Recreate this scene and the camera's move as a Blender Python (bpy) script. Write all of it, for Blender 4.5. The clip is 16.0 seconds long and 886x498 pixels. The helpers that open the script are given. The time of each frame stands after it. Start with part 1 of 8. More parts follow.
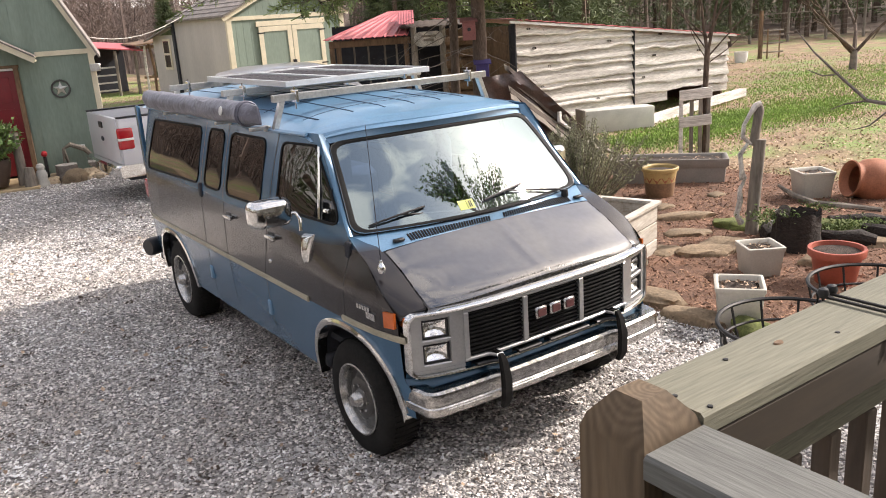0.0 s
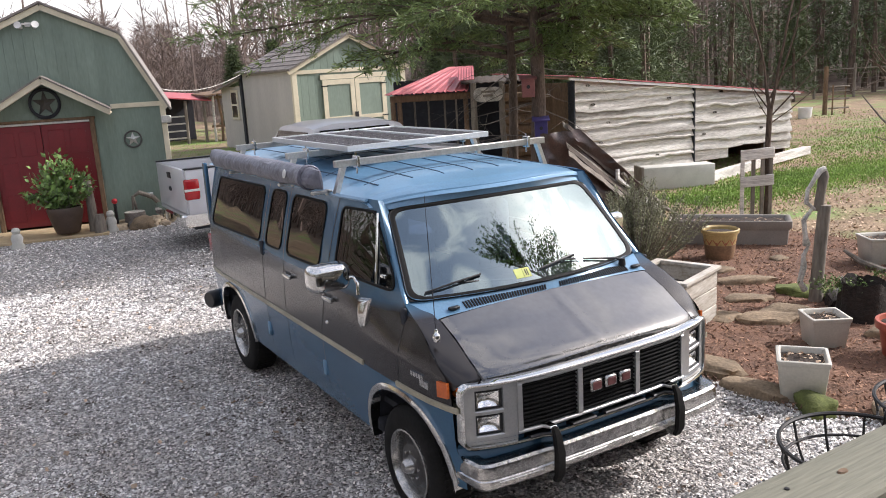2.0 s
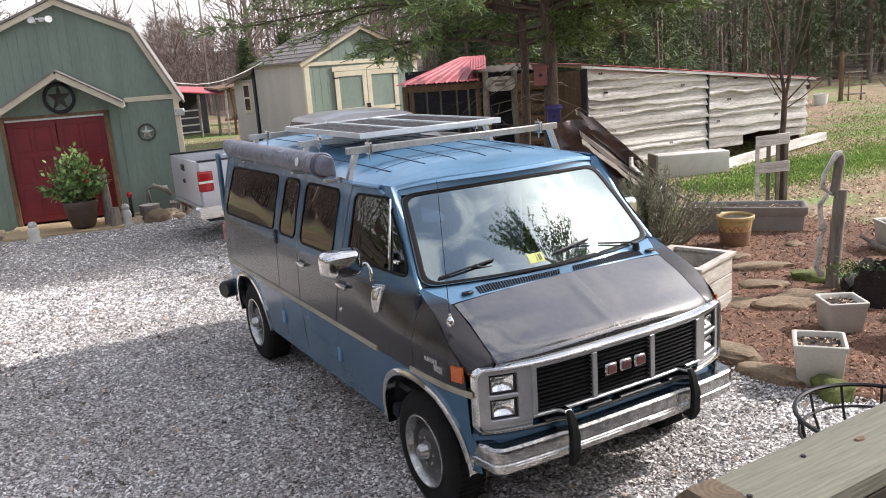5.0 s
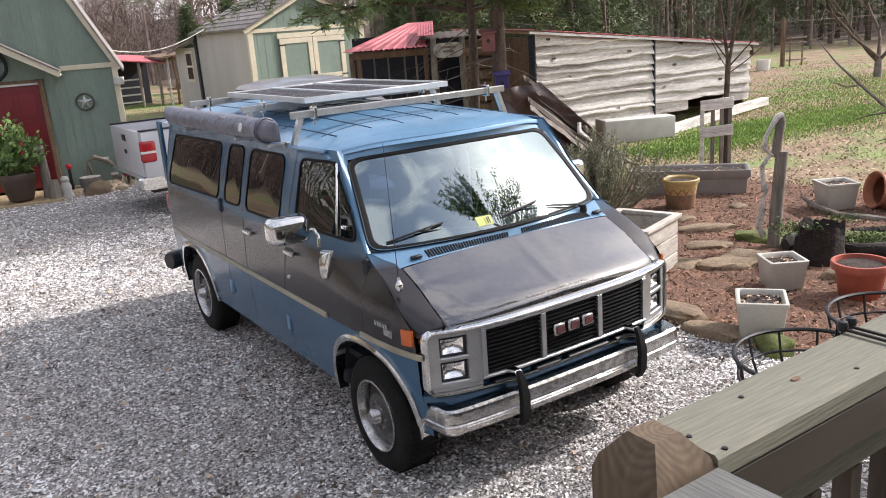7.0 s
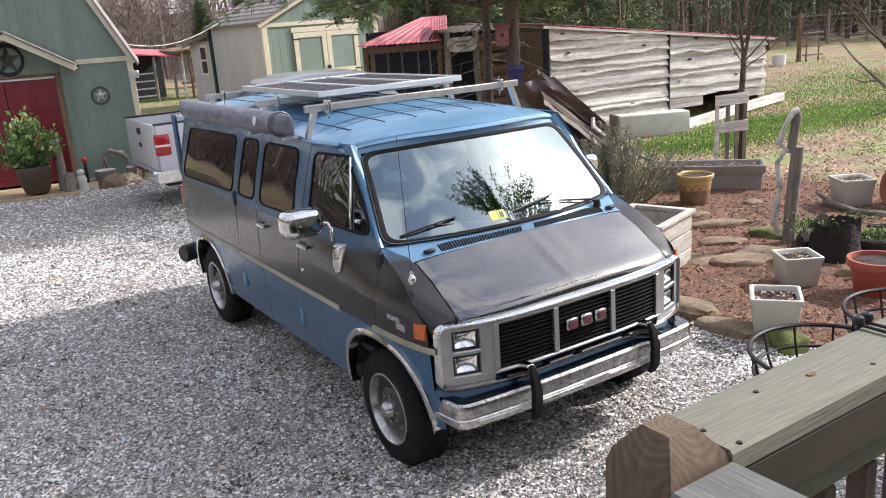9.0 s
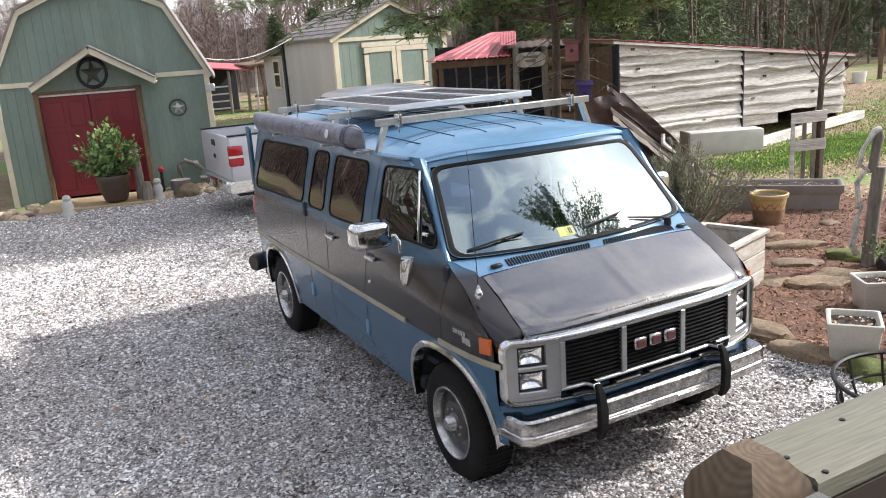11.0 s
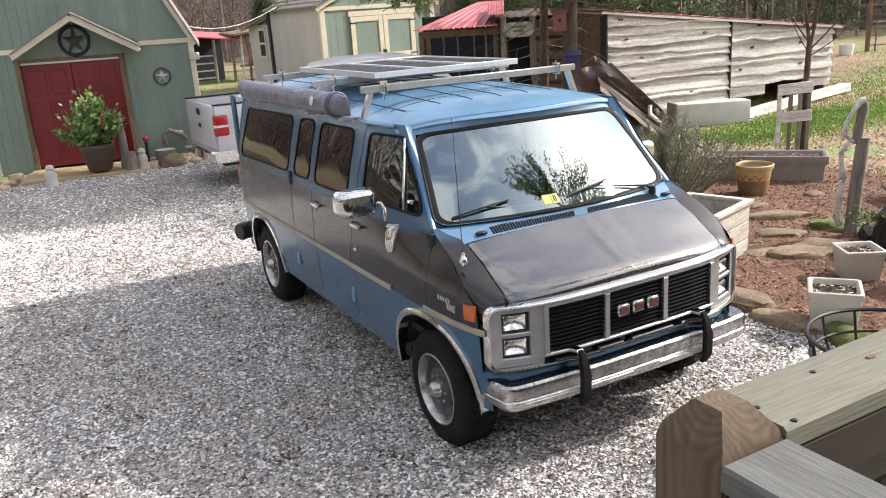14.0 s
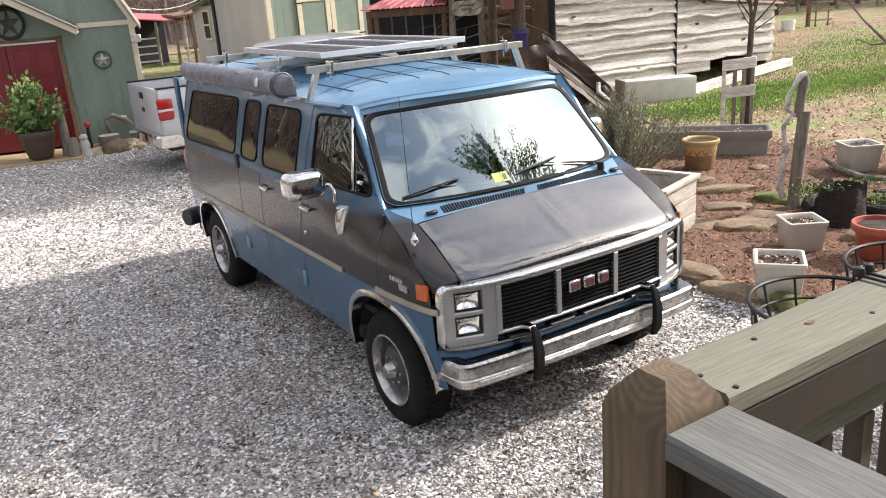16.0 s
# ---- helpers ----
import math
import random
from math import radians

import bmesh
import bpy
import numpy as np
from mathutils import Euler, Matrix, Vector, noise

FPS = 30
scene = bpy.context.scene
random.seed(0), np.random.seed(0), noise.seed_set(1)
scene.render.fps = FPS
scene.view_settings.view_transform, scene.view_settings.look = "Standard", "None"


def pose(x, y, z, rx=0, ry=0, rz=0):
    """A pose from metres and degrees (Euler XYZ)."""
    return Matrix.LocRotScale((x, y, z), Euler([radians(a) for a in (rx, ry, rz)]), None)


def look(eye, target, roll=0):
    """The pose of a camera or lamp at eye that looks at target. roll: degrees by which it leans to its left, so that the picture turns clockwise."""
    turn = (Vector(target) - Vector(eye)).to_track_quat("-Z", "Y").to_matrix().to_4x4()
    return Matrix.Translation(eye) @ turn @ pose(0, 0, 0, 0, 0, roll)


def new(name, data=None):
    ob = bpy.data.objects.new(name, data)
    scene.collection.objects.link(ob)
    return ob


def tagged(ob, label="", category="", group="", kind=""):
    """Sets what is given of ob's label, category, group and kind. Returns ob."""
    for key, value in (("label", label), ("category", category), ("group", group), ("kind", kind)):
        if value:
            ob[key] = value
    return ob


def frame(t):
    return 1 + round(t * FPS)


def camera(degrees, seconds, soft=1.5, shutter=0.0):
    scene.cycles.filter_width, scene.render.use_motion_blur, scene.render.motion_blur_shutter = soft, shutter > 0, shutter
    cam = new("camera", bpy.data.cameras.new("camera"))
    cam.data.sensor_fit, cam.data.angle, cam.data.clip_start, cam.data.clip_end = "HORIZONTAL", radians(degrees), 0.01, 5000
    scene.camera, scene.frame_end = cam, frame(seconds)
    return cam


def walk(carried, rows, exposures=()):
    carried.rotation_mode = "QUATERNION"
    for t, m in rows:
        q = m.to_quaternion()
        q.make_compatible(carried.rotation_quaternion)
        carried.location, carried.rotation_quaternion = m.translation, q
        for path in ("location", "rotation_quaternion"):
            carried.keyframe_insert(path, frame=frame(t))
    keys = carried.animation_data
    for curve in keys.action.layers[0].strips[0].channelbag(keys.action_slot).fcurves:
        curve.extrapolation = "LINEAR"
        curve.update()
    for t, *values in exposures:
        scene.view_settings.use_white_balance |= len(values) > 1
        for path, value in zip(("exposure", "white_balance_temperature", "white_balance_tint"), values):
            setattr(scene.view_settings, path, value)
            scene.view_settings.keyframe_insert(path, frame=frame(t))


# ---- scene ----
cam = camera(57.4, 16.0, soft=1.0)
PATH = [
    (0.0, pose(-2.976, -3.132, 2.513, 73.84, 3.69, -35.57)),
    (0.5, pose(-2.973, -3.120, 2.540, 75.39, 2.97, -35.55)),
    (1.0, pose(-2.978, -3.126, 2.583, 76.59, 3.10, -33.66)),
    (1.5, pose(-2.989, -3.144, 2.623, 77.79, 2.76, -30.61)),
    (2.0, pose(-2.971, -3.126, 2.636, 77.42, 3.29, -31.46)),
    (2.5, pose(-2.977, -3.123, 2.645, 78.28, 2.84, -31.21)),
    (3.0, pose(-2.975, -3.120, 2.641, 78.46, 3.10, -31.16)),
    (5.5, pose(-2.973, -3.132, 2.581, 75.67, 3.97, -30.80)),
    (6.0, pose(-2.960, -3.126, 2.567, 73.43, 4.48, -32.33)),
    (6.5, pose(-2.958, -3.130, 2.562, 74.67, 4.02, -33.95)),
    (7.0, pose(-2.951, -3.128, 2.556, 74.53, 4.14, -34.19)),
    (7.5, pose(-2.953, -3.131, 2.557, 74.47, 4.15, -34.25)),
    (8.0, pose(-2.955, -3.135, 2.557, 74.54, 3.94, -34.26)),
    (8.5, pose(-2.955, -3.137, 2.555, 74.32, 3.85, -34.37)),
    (9.0, pose(-2.956, -3.128, 2.553, 74.23, 4.07, -33.26)),
    (9.5, pose(-2.962, -3.121, 2.556, 74.51, 4.45, -31.84)),
    (10.0, pose(-2.979, -3.116, 2.559, 75.88, 4.02, -28.58)),
    (12.5, pose(-2.973, -3.127, 2.540, 74.21, 4.03, -29.30)),
    (13.0, pose(-2.963, -3.130, 2.532, 73.57, 4.30, -30.29)),
    (13.5, pose(-2.971, -3.136, 2.528, 73.45, 3.40, -29.60)),
    (14.0, pose(-2.975, -3.140, 2.529, 73.56, 3.64, -29.42)),
    (14.5, pose(-2.974, -3.141, 2.528, 73.17, 3.60, -29.91)),
    (15.0, pose(-2.967, -3.135, 2.521, 72.86, 3.34, -31.01)),
    (15.5, pose(-2.957, -3.141, 2.521, 72.29, 3.95, -32.65)),
    (16.0, pose(-2.952, -3.137, 2.516, 71.99, 4.05, -32.92)),
]
walk(cam, PATH, exposures=[(0.0, 0.74, 6850, 14), (1.5, 0.47, 6350, 14), (3.0, 0.48, 6250, 12), (7.0, 0.59, 6300, 14), (10.0, 0.64, 6150, 11), (12.5, 0.72, 6350, 12), (16.0, 0.78, 6550, 12)])

# ---- world, sun ----
SUN = Vector((0.765, -0.22, 0.60)).normalized()
world = bpy.data.worlds.new("sky")
scene.world = world
world.use_nodes = True
wt = world.node_tree
sky = wt.nodes.new("ShaderNodeTexSky")
sky.sky_type = "NISHITA"
sky.sun_disc = False
sky.sun_elevation = math.asin(SUN.z)
sky.sun_rotation = math.atan2(SUN.x, SUN.y)
sky.air_density, sky.dust_density, sky.ozone_density = 1.0, 3.0, 1.0
# thin bright cloud drifting over the sky
wtc = wt.nodes.new("ShaderNodeTexCoord")
wmp = wt.nodes.new("ShaderNodeMapping")
wmp.inputs["Scale"].default_value = (1.0, 1.6, 2.6)
wmp.inputs["Rotation"].default_value = (0.3, 0.5, 0.6)
cloud = wt.nodes.new("ShaderNodeTexNoise")
cloud.inputs["Scale"].default_value, cloud.inputs["Detail"].default_value, cloud.inputs["Distortion"].default_value = 3.8, 9, 1.2
wramp = wt.nodes.new("ShaderNodeValToRGB")
wramp.color_ramp.elements[0].position, wramp.color_ramp.elements[1].position = 0.43, 0.60
wramp.color_ramp.elements[0].color = (0.08, 0.08, 0.08, 1)
wramp.color_ramp.elements[1].color = (0.75, 0.75, 0.75, 1)
wmix = wt.nodes.new("ShaderNodeMix")
wmix.data_type = "RGBA"
# the cloud brightens towards the sun
wdot = wt.nodes.new("ShaderNodeVectorMath")
wdot.operation = "DOT_PRODUCT"
wdot.inputs[1].default_value = SUN
wt.links.new(wtc.outputs["Generated"], wdot.inputs[0])
wpow = wt.nodes.new("ShaderNodeMath")
wpow.operation, wpow.use_clamp = "POWER", True
wpow.inputs[1].default_value = 14.0
wt.links.new(wdot.outputs["Value"], wpow.inputs[0])
wglow = wt.nodes.new("ShaderNodeMix")
wglow.data_type = "RGBA"
wglow.inputs[6].default_value = (8.15, 7.8, 7.5, 1)
wglow.inputs[7].default_value = (14.5, 14.2, 13.6, 1)
wt.links.new(wpow.outputs[0], wglow.inputs[0])
wt.links.new(wglow.outputs[2], wmix.inputs[7])
wt.links.new(wtc.outputs["Generated"], wmp.inputs[0])
wt.links.new(wmp.outputs[0], cloud.inputs["Vector"])
wt.links.new(cloud.outputs[0], wramp.inputs[0])
wsep = wt.nodes.new("ShaderNodeSeparateXYZ")
wlow = wt.nodes.new("ShaderNodeMapRange")
wlow.inputs["From Min"].default_value, wlow.inputs["From Max"].default_value = 0.42, 0.02
wlow.inputs["To Max"].default_value = 0.9
wmax = wt.nodes.new("ShaderNodeMath")
wmax.operation = "MAXIMUM"
wt.links.new(wtc.outputs["Generated"], wsep.inputs[0])
wt.links.new(wsep.outputs[2], wlow.inputs[0])
wt.links.new(wlow.outputs[0], wmax.inputs[1])
wt.links.new(wramp.outputs[0], wmax.inputs[0])
wt.links.new(wmax.outputs[0], wmix.inputs[0])
wt.links.new(sky.outputs[0], wmix.inputs[6])
wt.links.new(wmix.outputs[2], wt.nodes["Background"].inputs[0])
wt.nodes["Background"].inputs[1].default_value = 0.145
sun = new("sun", bpy.data.lights.new("sun", "SUN"))
sun.data.energy, sun.data.angle, sun.data.color = 3.8, radians(2.2), (1.0, 0.965, 0.93)
sun.matrix_world = look(SUN * 40, (0, 0, 0))

# ---- materials ----
def mat(name, base, rough=0.6, metal=0.0, var=0.18, scale=6.0, fine=60.0, bump=0.15, bump_dist=0.01, second=None, coat=0.0, island=0.0, stretch=(1, 1, 1), spec=0.5, sss=0.0, rnd=0.0):
    """A surface with colour variation at two scales and fine relief."""
    m = bpy.data.materials.new(name)
    m.use_nodes = True
    nt = m.node_tree
    b = nt.nodes["Principled BSDF"]
    b.inputs["Roughness"].default_value, b.inputs["Metallic"].default_value = rough, metal
    b.inputs["Coat Weight"].default_value = coat
    b.inputs["Coat Roughness"].default_value = 0.06
    b.inputs["Specular IOR Level"].default_value = spec
    tc = nt.nodes.new("ShaderNodeTexCoord")
    mp = nt.nodes.new("ShaderNodeMapping")
    mp.inputs["Scale"].default_value = stretch
    nt.links.new(tc.outputs["Object"], mp.inputs[0])
    n1, n2 = nt.nodes.new("ShaderNodeTexNoise"), nt.nodes.new("ShaderNodeTexNoise")
    for n, s in ((n1, scale), (n2, fine)):
        n.inputs["Scale"].default_value, n.inputs["Detail"].default_value = s, 5
        nt.links.new(mp.outputs[0], n.inputs["Vector"])
    ramp = nt.nodes.new("ShaderNodeValToRGB")
    c2 = second if second else tuple(c * (1 - 1.6 * var) for c in base)
    ramp.color_ramp.elements[0].color = (*c2, 1)
    ramp.color_ramp.elements[1].color = (*(min(1, c * (1 + 0.5 * var)) for c in base), 1)
    ramp.color_ramp.elements[0].position, ramp.color_ramp.elements[1].position = 0.32, 0.66
    mx = nt.nodes.new("ShaderNodeMath")
    mx.operation = "MULTIPLY_ADD"
    mx.inputs[1].default_value = 0.45
    nt.links.new(n2.outputs[0], mx.inputs[0])
    half = nt.nodes.new("ShaderNodeMath")
    half.operation = "MULTIPLY"
    half.inputs[1].default_value = 0.55
    nt.links.new(n1.outputs[0], half.inputs[0])
    nt.links.new(half.outputs[0], mx.inputs[2])
    nt.links.new(mx.outputs[0], ramp.inputs[0])
    col = ramp.outputs[0]
    if island or rnd:
        src = nt.nodes.new("ShaderNodeNewGeometry").outputs["Random Per Island"] if island else nt.nodes.new("ShaderNodeObjectInfo").outputs["Random"]
        hsv = nt.nodes.new("ShaderNodeHueSaturation")
        rg = nt.nodes.new("ShaderNodeMapRange")
        rg.inputs["To Min"].default_value, rg.inputs["To Max"].default_value = 1 - (island or rnd), 1 + (island or rnd)
        nt.links.new(src, rg.inputs[0])
        nt.links.new(rg.outputs[0], hsv.inputs["Value"])
        nt.links.new(col, hsv.inputs["Color"])
        col = hsv.outputs[0]
    nt.links.new(col, b.inputs["Base Color"])
    if bump:
        bp = nt.nodes.new("ShaderNodeBump")
        bp.inputs["Strength"].default_value, bp.inputs["Distance"].default_value = bump, bump_dist
        nt.links.new(mx.outputs[0], bp.inputs["Height"])
        nt.links.new(bp.outputs[0], b.inputs["Normal"])
    return m


def glass_mat(name, tint, rough=0.0, clear=0.5, sheen=(0.8, 0.8, 0.8)):
    """Tinted pane: sharp sky reflection over a partly see-through tint."""
    m = bpy.data.materials.new(name)
    m.use_nodes = True
    nt = m.node_tree
    nt.nodes.remove(nt.nodes["Principled BSDF"])
    out = nt.nodes["Material Output"]
    gl, tr, mix, fr = (nt.nodes.new(k) for k in ("ShaderNodeBsdfGlossy", "ShaderNodeBsdfTransparent", "ShaderNodeMixShader", "ShaderNodeFresnel"))
    fr.inputs[0].default_value = 1.52
    gl.inputs["Roughness"].default_value = rough
    gl.inputs["Color"].default_value = (*sheen, 1)
    tr.inputs[0].default_value = (*tint, 1)
    k = nt.nodes.new("ShaderNodeMath")
    k.operation, k.use_clamp = "MULTIPLY_ADD", True
    k.inputs[1].default_value, k.inputs[2].default_value = 1.35, clear
    nt.links.new(fr.outputs[0], k.inputs[0])
    nt.links.new(k.outputs[0], mix.inputs[0])
    nt.links.new(tr.outputs[0], mix.inputs[1])
    nt.links.new(gl.outputs[0], mix.inputs[2])
    nt.links.new(mix.outputs[0], out.inputs[0])
    return m


def two_tone_paint():
    """Aged blue paint, darkened by the sides' shade, with a sprayed charcoal band between the side moulding and the
    belt line.
    """
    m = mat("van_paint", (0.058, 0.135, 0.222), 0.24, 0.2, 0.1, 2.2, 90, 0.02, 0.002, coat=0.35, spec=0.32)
    m.node_tree.nodes["Principled BSDF"].inputs["Coat IOR"].default_value = 1.5
    nt = m.node_tree
    b = nt.nodes["Principled BSDF"]
    blue = b.inputs["Base Color"].links[0].from_socket
    tc = nt.nodes.new("ShaderNodeTexCoord")
    sep = nt.nodes.new("ShaderNodeSeparateXYZ")
    nt.links.new(tc.outputs["Object"], sep.inputs[0])
    ns = nt.nodes.new("ShaderNodeTexNoise")
    ns.inputs["Scale"].default_value, ns.inputs["Detail"].default_value = 1.6, 3
    nt.links.new(tc.outputs["Object"], ns.inputs["Vector"])
    jig = nt.nodes.new("ShaderNodeMath")
    jig.operation = "MULTIPLY_ADD"
    jig.inputs[1].default_value = 0.09
    nt.links.new(ns.outputs[0], jig.inputs[0])
    nt.links.new(sep.outputs[2], jig.inputs[2])
    up = nt.nodes.new("ShaderNodeMapRange")
    up.inputs["From Min"].default_value, up.inputs["From Max"].default_value = 1.375, 1.315
    nt.links.new(jig.outputs[0], up.inputs[0])
    lo = nt.nodes.new("ShaderNodeMapRange")
    lo.inputs["From Min"].default_value, lo.inputs["From Max"].default_value = 0.878, 0.884
    nt.links.new(sep.outputs[2], lo.inputs[0])
    band = nt.nodes.new("ShaderNodeMath")
    band.operation = "MULTIPLY"
    nt.links.new(up.outputs[0], band.inputs[0])
    nt.links.new(lo.outputs[0], band.inputs[1])
    mixc = nt.nodes.new("ShaderNodeMix")
    mixc.data_type = "RGBA"
    nt.links.new(band.outputs[0], mixc.inputs[0])
    nt.links.new(blue, mixc.inputs[6])
    mixc.inputs[7].default_value = (0.030, 0.027, 0.028, 1)
    nt.links.new(mixc.outputs[2], b.inputs["Base Color"])
    return m


M_PAINT = two_tone_paint()
# paler copy of the van's blue, without the shade painted into the sides
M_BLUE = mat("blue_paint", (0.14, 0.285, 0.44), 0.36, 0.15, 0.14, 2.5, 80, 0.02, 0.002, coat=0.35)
M_GREY = mat("charcoal_paint", (0.028, 0.028, 0.031), 0.3, 0.1, 0.5, 1.6, 24, 0.02, 0.002, coat=1.0)
M_CHROME = mat("chrome", (0.78, 0.78, 0.76), 0.09, 1.0, 0.12, 9, 90, 0.04, 0.002)
M_EMBLEM = mat("faded_red_enamel", (0.17, 0.06, 0.058), 0.5, 0.2, 0.2, 20, 60, 0.05)
# dark blue for the shade lines of the roof creases
M_CREASE = mat("crease_shade", (0.035, 0.075, 0.12), 0.6, 0, 0.2, 9, 60, 0.1)
M_DULLCHROME = mat("pitted_chrome", (0.58, 0.57, 0.55), 0.18, 1.0, 0.35, 22, 60, 0.6, 0.006)
M_ARGENT = mat("silver_plastic", (0.46, 0.46, 0.45), 0.35, 0.6, 0.1, 8, 90, 0.03, 0.002)
M_BLACK = mat("black_plastic", (0.018, 0.018, 0.019), 0.45, 0, 0.3, 10, 90, 0.1, 0.002)
M_RUBBER = mat("rubber", (0.014, 0.013, 0.012), 0.85, 0, 0.4, 8, 60, 0.25, 0.004, spec=0.25)
M_DARK = mat("dark_trim", (0.03, 0.032, 0.04), 0.8, 0, 0.3, 8, 60, 0.1)
M_SEAT = mat("blue_cloth", (0.04, 0.06, 0.12), 0.9, 0, 0.3, 12, 120, 0.2)
M_GLASS = glass_mat("windscreen_glass", (0.46, 0.56, 0.62), 0.0, 0.36, (0.60, 0.72, 0.74))
M_TINT = glass_mat("smoked_glass", (0.08, 0.08, 0.08), 0.0, 0.07, (0.62, 0.62, 0.62))
M_LENS = glass_mat("lamp_glass", (0.95, 0.95, 0.95), 0.05, 0.02)
M_AMBER = mat("amber_lens", (0.62, 0.13, 0.02), 0.25, 0, 0.15, 20, 100, 0.1, 0.002, coat=0.4)
M_RED = mat("red_lens", (0.42, 0.01, 0.015), 0.2, 0, 0.2, 20, 100, 0.05, 0.002, coat=0.5)
M_CLEAR = mat("clear_lens", (0.75, 0.72, 0.68), 0.2, 0, 0.1, 20, 100, 0.05, 0.002, coat=0.5)
M_CREAM = mat("cream_moulding", (0.42, 0.38, 0.28), 0.5, 0, 0.2, 5, 60, 0.05)
M_YELLOW = mat("yellow_paper", (0.55, 0.60, 0.16), 0.6, 0, 0.06, 20, 90, 0)
M_WHITE = mat("white_paint", (0.72, 0.71, 0.68), 0.5, 0, 0.12, 5, 60, 0.08)
M_REDPAINT = mat("red_enamel", (0.45, 0.08, 0.07), 0.4, 0, 0.2, 20, 60, 0.05)
M_RIM = mat("steel_rim", (0.13, 0.125, 0.12), 0.45, 0.7, 0.25, 9, 60, 0.1, 0.002)
M_ALU = mat("galvanised_bar", (0.62, 0.61, 0.58), 0.34, 0.85, 0.2, 7, 70, 0.08, 0.002)
M_PANELFRAME = mat("aluminium_frame", (0.72, 0.74, 0.75), 0.35, 0.55, 0.08, 7, 70, 0.03, 0.002)
M_CELL = mat("solar_cell", (0.05, 0.045, 0.05), 0.5, 0, 0.25, 14, 60, 0.02, 0.001, spec=0.25)
M_CELLGRID = mat("solar_backsheet", (0.55, 0.55, 0.54), 0.55, 0, 0.1, 14, 60, 0.0, spec=0.25)
M_CANVAS = mat("grey_vinyl", (0.17, 0.17, 0.21), 0.42, 0, 0.3, 7, 22, 0.7, 0.03)
M_TRUCK = mat("silver_truck_paint", (0.62, 0.61, 0.63), 0.3, 0.12, 0.06, 3, 60, 0.02, 0.002, coat=0.5)
M_SIDING = mat("sage_siding", (0.225, 0.285, 0.235), 0.75, 0, 0.14, 1.6, 30, 0.2, 0.006, stretch=(1, 1, 0.25), rnd=0.05)
M_TAUPE = mat("taupe_siding", (0.52, 0.485, 0.44), 0.78, 0, 0.12, 1.6, 30, 0.2, 0.006, stretch=(1, 1, 0.25), rnd=0.04)
M_TRIM = mat("cream_trim", (0.70, 0.63, 0.47), 0.6, 0, 0.12, 4, 50, 0.1)
M_DOORRED = mat("red_door_paint", (0.20, 0.011, 0.018), 0.42, 0, 0.18, 3, 40, 0.08, coat=0.1)
M_SHINGLE = mat("shingle", (0.25, 0.222, 0.2), 0.9, 0, 0.35, 5, 70, 0.5, 0.01, rnd=0.2)
M_REDROOF = mat("red_metal_roof", (0.52, 0.11, 0.12), 0.45, 0.1, 0.2, 3, 30, 0.06)
M_OLDWOOD = mat("grey_barnwood", (0.78, 0.745, 0.69), 0.85, 0, 0.5, 3.4, 44, 1.0, 0.015, second=(0.20, 0.165, 0.135), stretch=(0.16, 1, 2.6), rnd=0.2)
M_BROWNWOOD = mat("brown_wood", (0.21, 0.13, 0.075), 0.8, 0, 0.4, 4, 30, 0.5, 0.01, stretch=(1, 1, 0.3))
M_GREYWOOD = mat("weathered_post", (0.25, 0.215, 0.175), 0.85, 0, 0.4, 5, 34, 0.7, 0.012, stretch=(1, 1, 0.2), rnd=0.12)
M_LICHEN = mat("pale_stripped_wood", (0.62, 0.58, 0.52), 0.7, 0, 0.45, 6, 40, 0.3)
M_BARK = mat("bark", (0.14, 0.10, 0.075), 0.95, 0, 0.5, 7, 40, 1.0, 0.03, stretch=(1, 1, 0.3))
M_BARKGREY = mat("grey_bark", (0.22, 0.19, 0.165), 0.9, 0, 0.4, 7, 50, 0.5, 0.01)
M_NEEDLE = mat("pine_needles", (0.19, 0.255, 0.075), 0.6, 0, 0.4, 0.9, 8, 0, second=(0.06, 0.095, 0.03), island=0.45)
M_FARPINE = mat("far_pine_needles", (0.105, 0.14, 0.052), 0.7, 0, 0.4, 0.35, 3, 0, second=(0.034, 0.044, 0.024), island=0.4)
M_ROSEMARY = mat("rosemary", (0.27, 0.27, 0.165), 0.8, 0, 0.3, 5, 30, 0, second=(0.13, 0.14, 0.08), island=0.4)
M_LEAF = mat("camellia_leaf", (0.20, 0.30, 0.085), 0.3, 0, 0.3, 9, 40, 0, second=(0.08, 0.15, 0.04), island=0.4)
M_FLOWER = mat("red_flower", (0.55, 0.02, 0.03), 0.6, 0, 0.2, 30, 90, 0)
M_TERRA = mat("terracotta", (0.36, 0.135, 0.07), 0.75, 0, 0.25, 7, 50, 0.2)
M_REDPOT = mat("red_clay_plastic", (0.42, 0.10, 0.06), 0.5, 0, 0.15, 7, 50, 0.1)
M_YPOT = mat("ochre_glaze", (0.50, 0.36, 0.15), 0.55, 0, 0.2, 9, 50, 0.1)
M_BROWNPOT = mat("brown_pot", (0.085, 0.055, 0.04), 0.5, 0, 0.2, 6, 40, 0.1)
M_WPOT = mat("stone_white_plastic", (0.55, 0.52, 0.45), 0.55, 0, 0.12, 5, 60, 0.06, rnd=0.05)
M_TROUGH = mat("grey_resin", (0.24, 0.215, 0.19), 0.7, 0, 0.15, 5, 50, 0.1)
M_SOIL = mat("potting_soil", (0.055, 0.038, 0.028), 0.95, 0, 0.5, 12, 80, 1.0, 0.02)
M_STONE = mat("brown_sandstone", (0.26, 0.19, 0.12), 0.9, 0, 0.35, 5, 40, 0.6, 0.02, rnd=0.2)
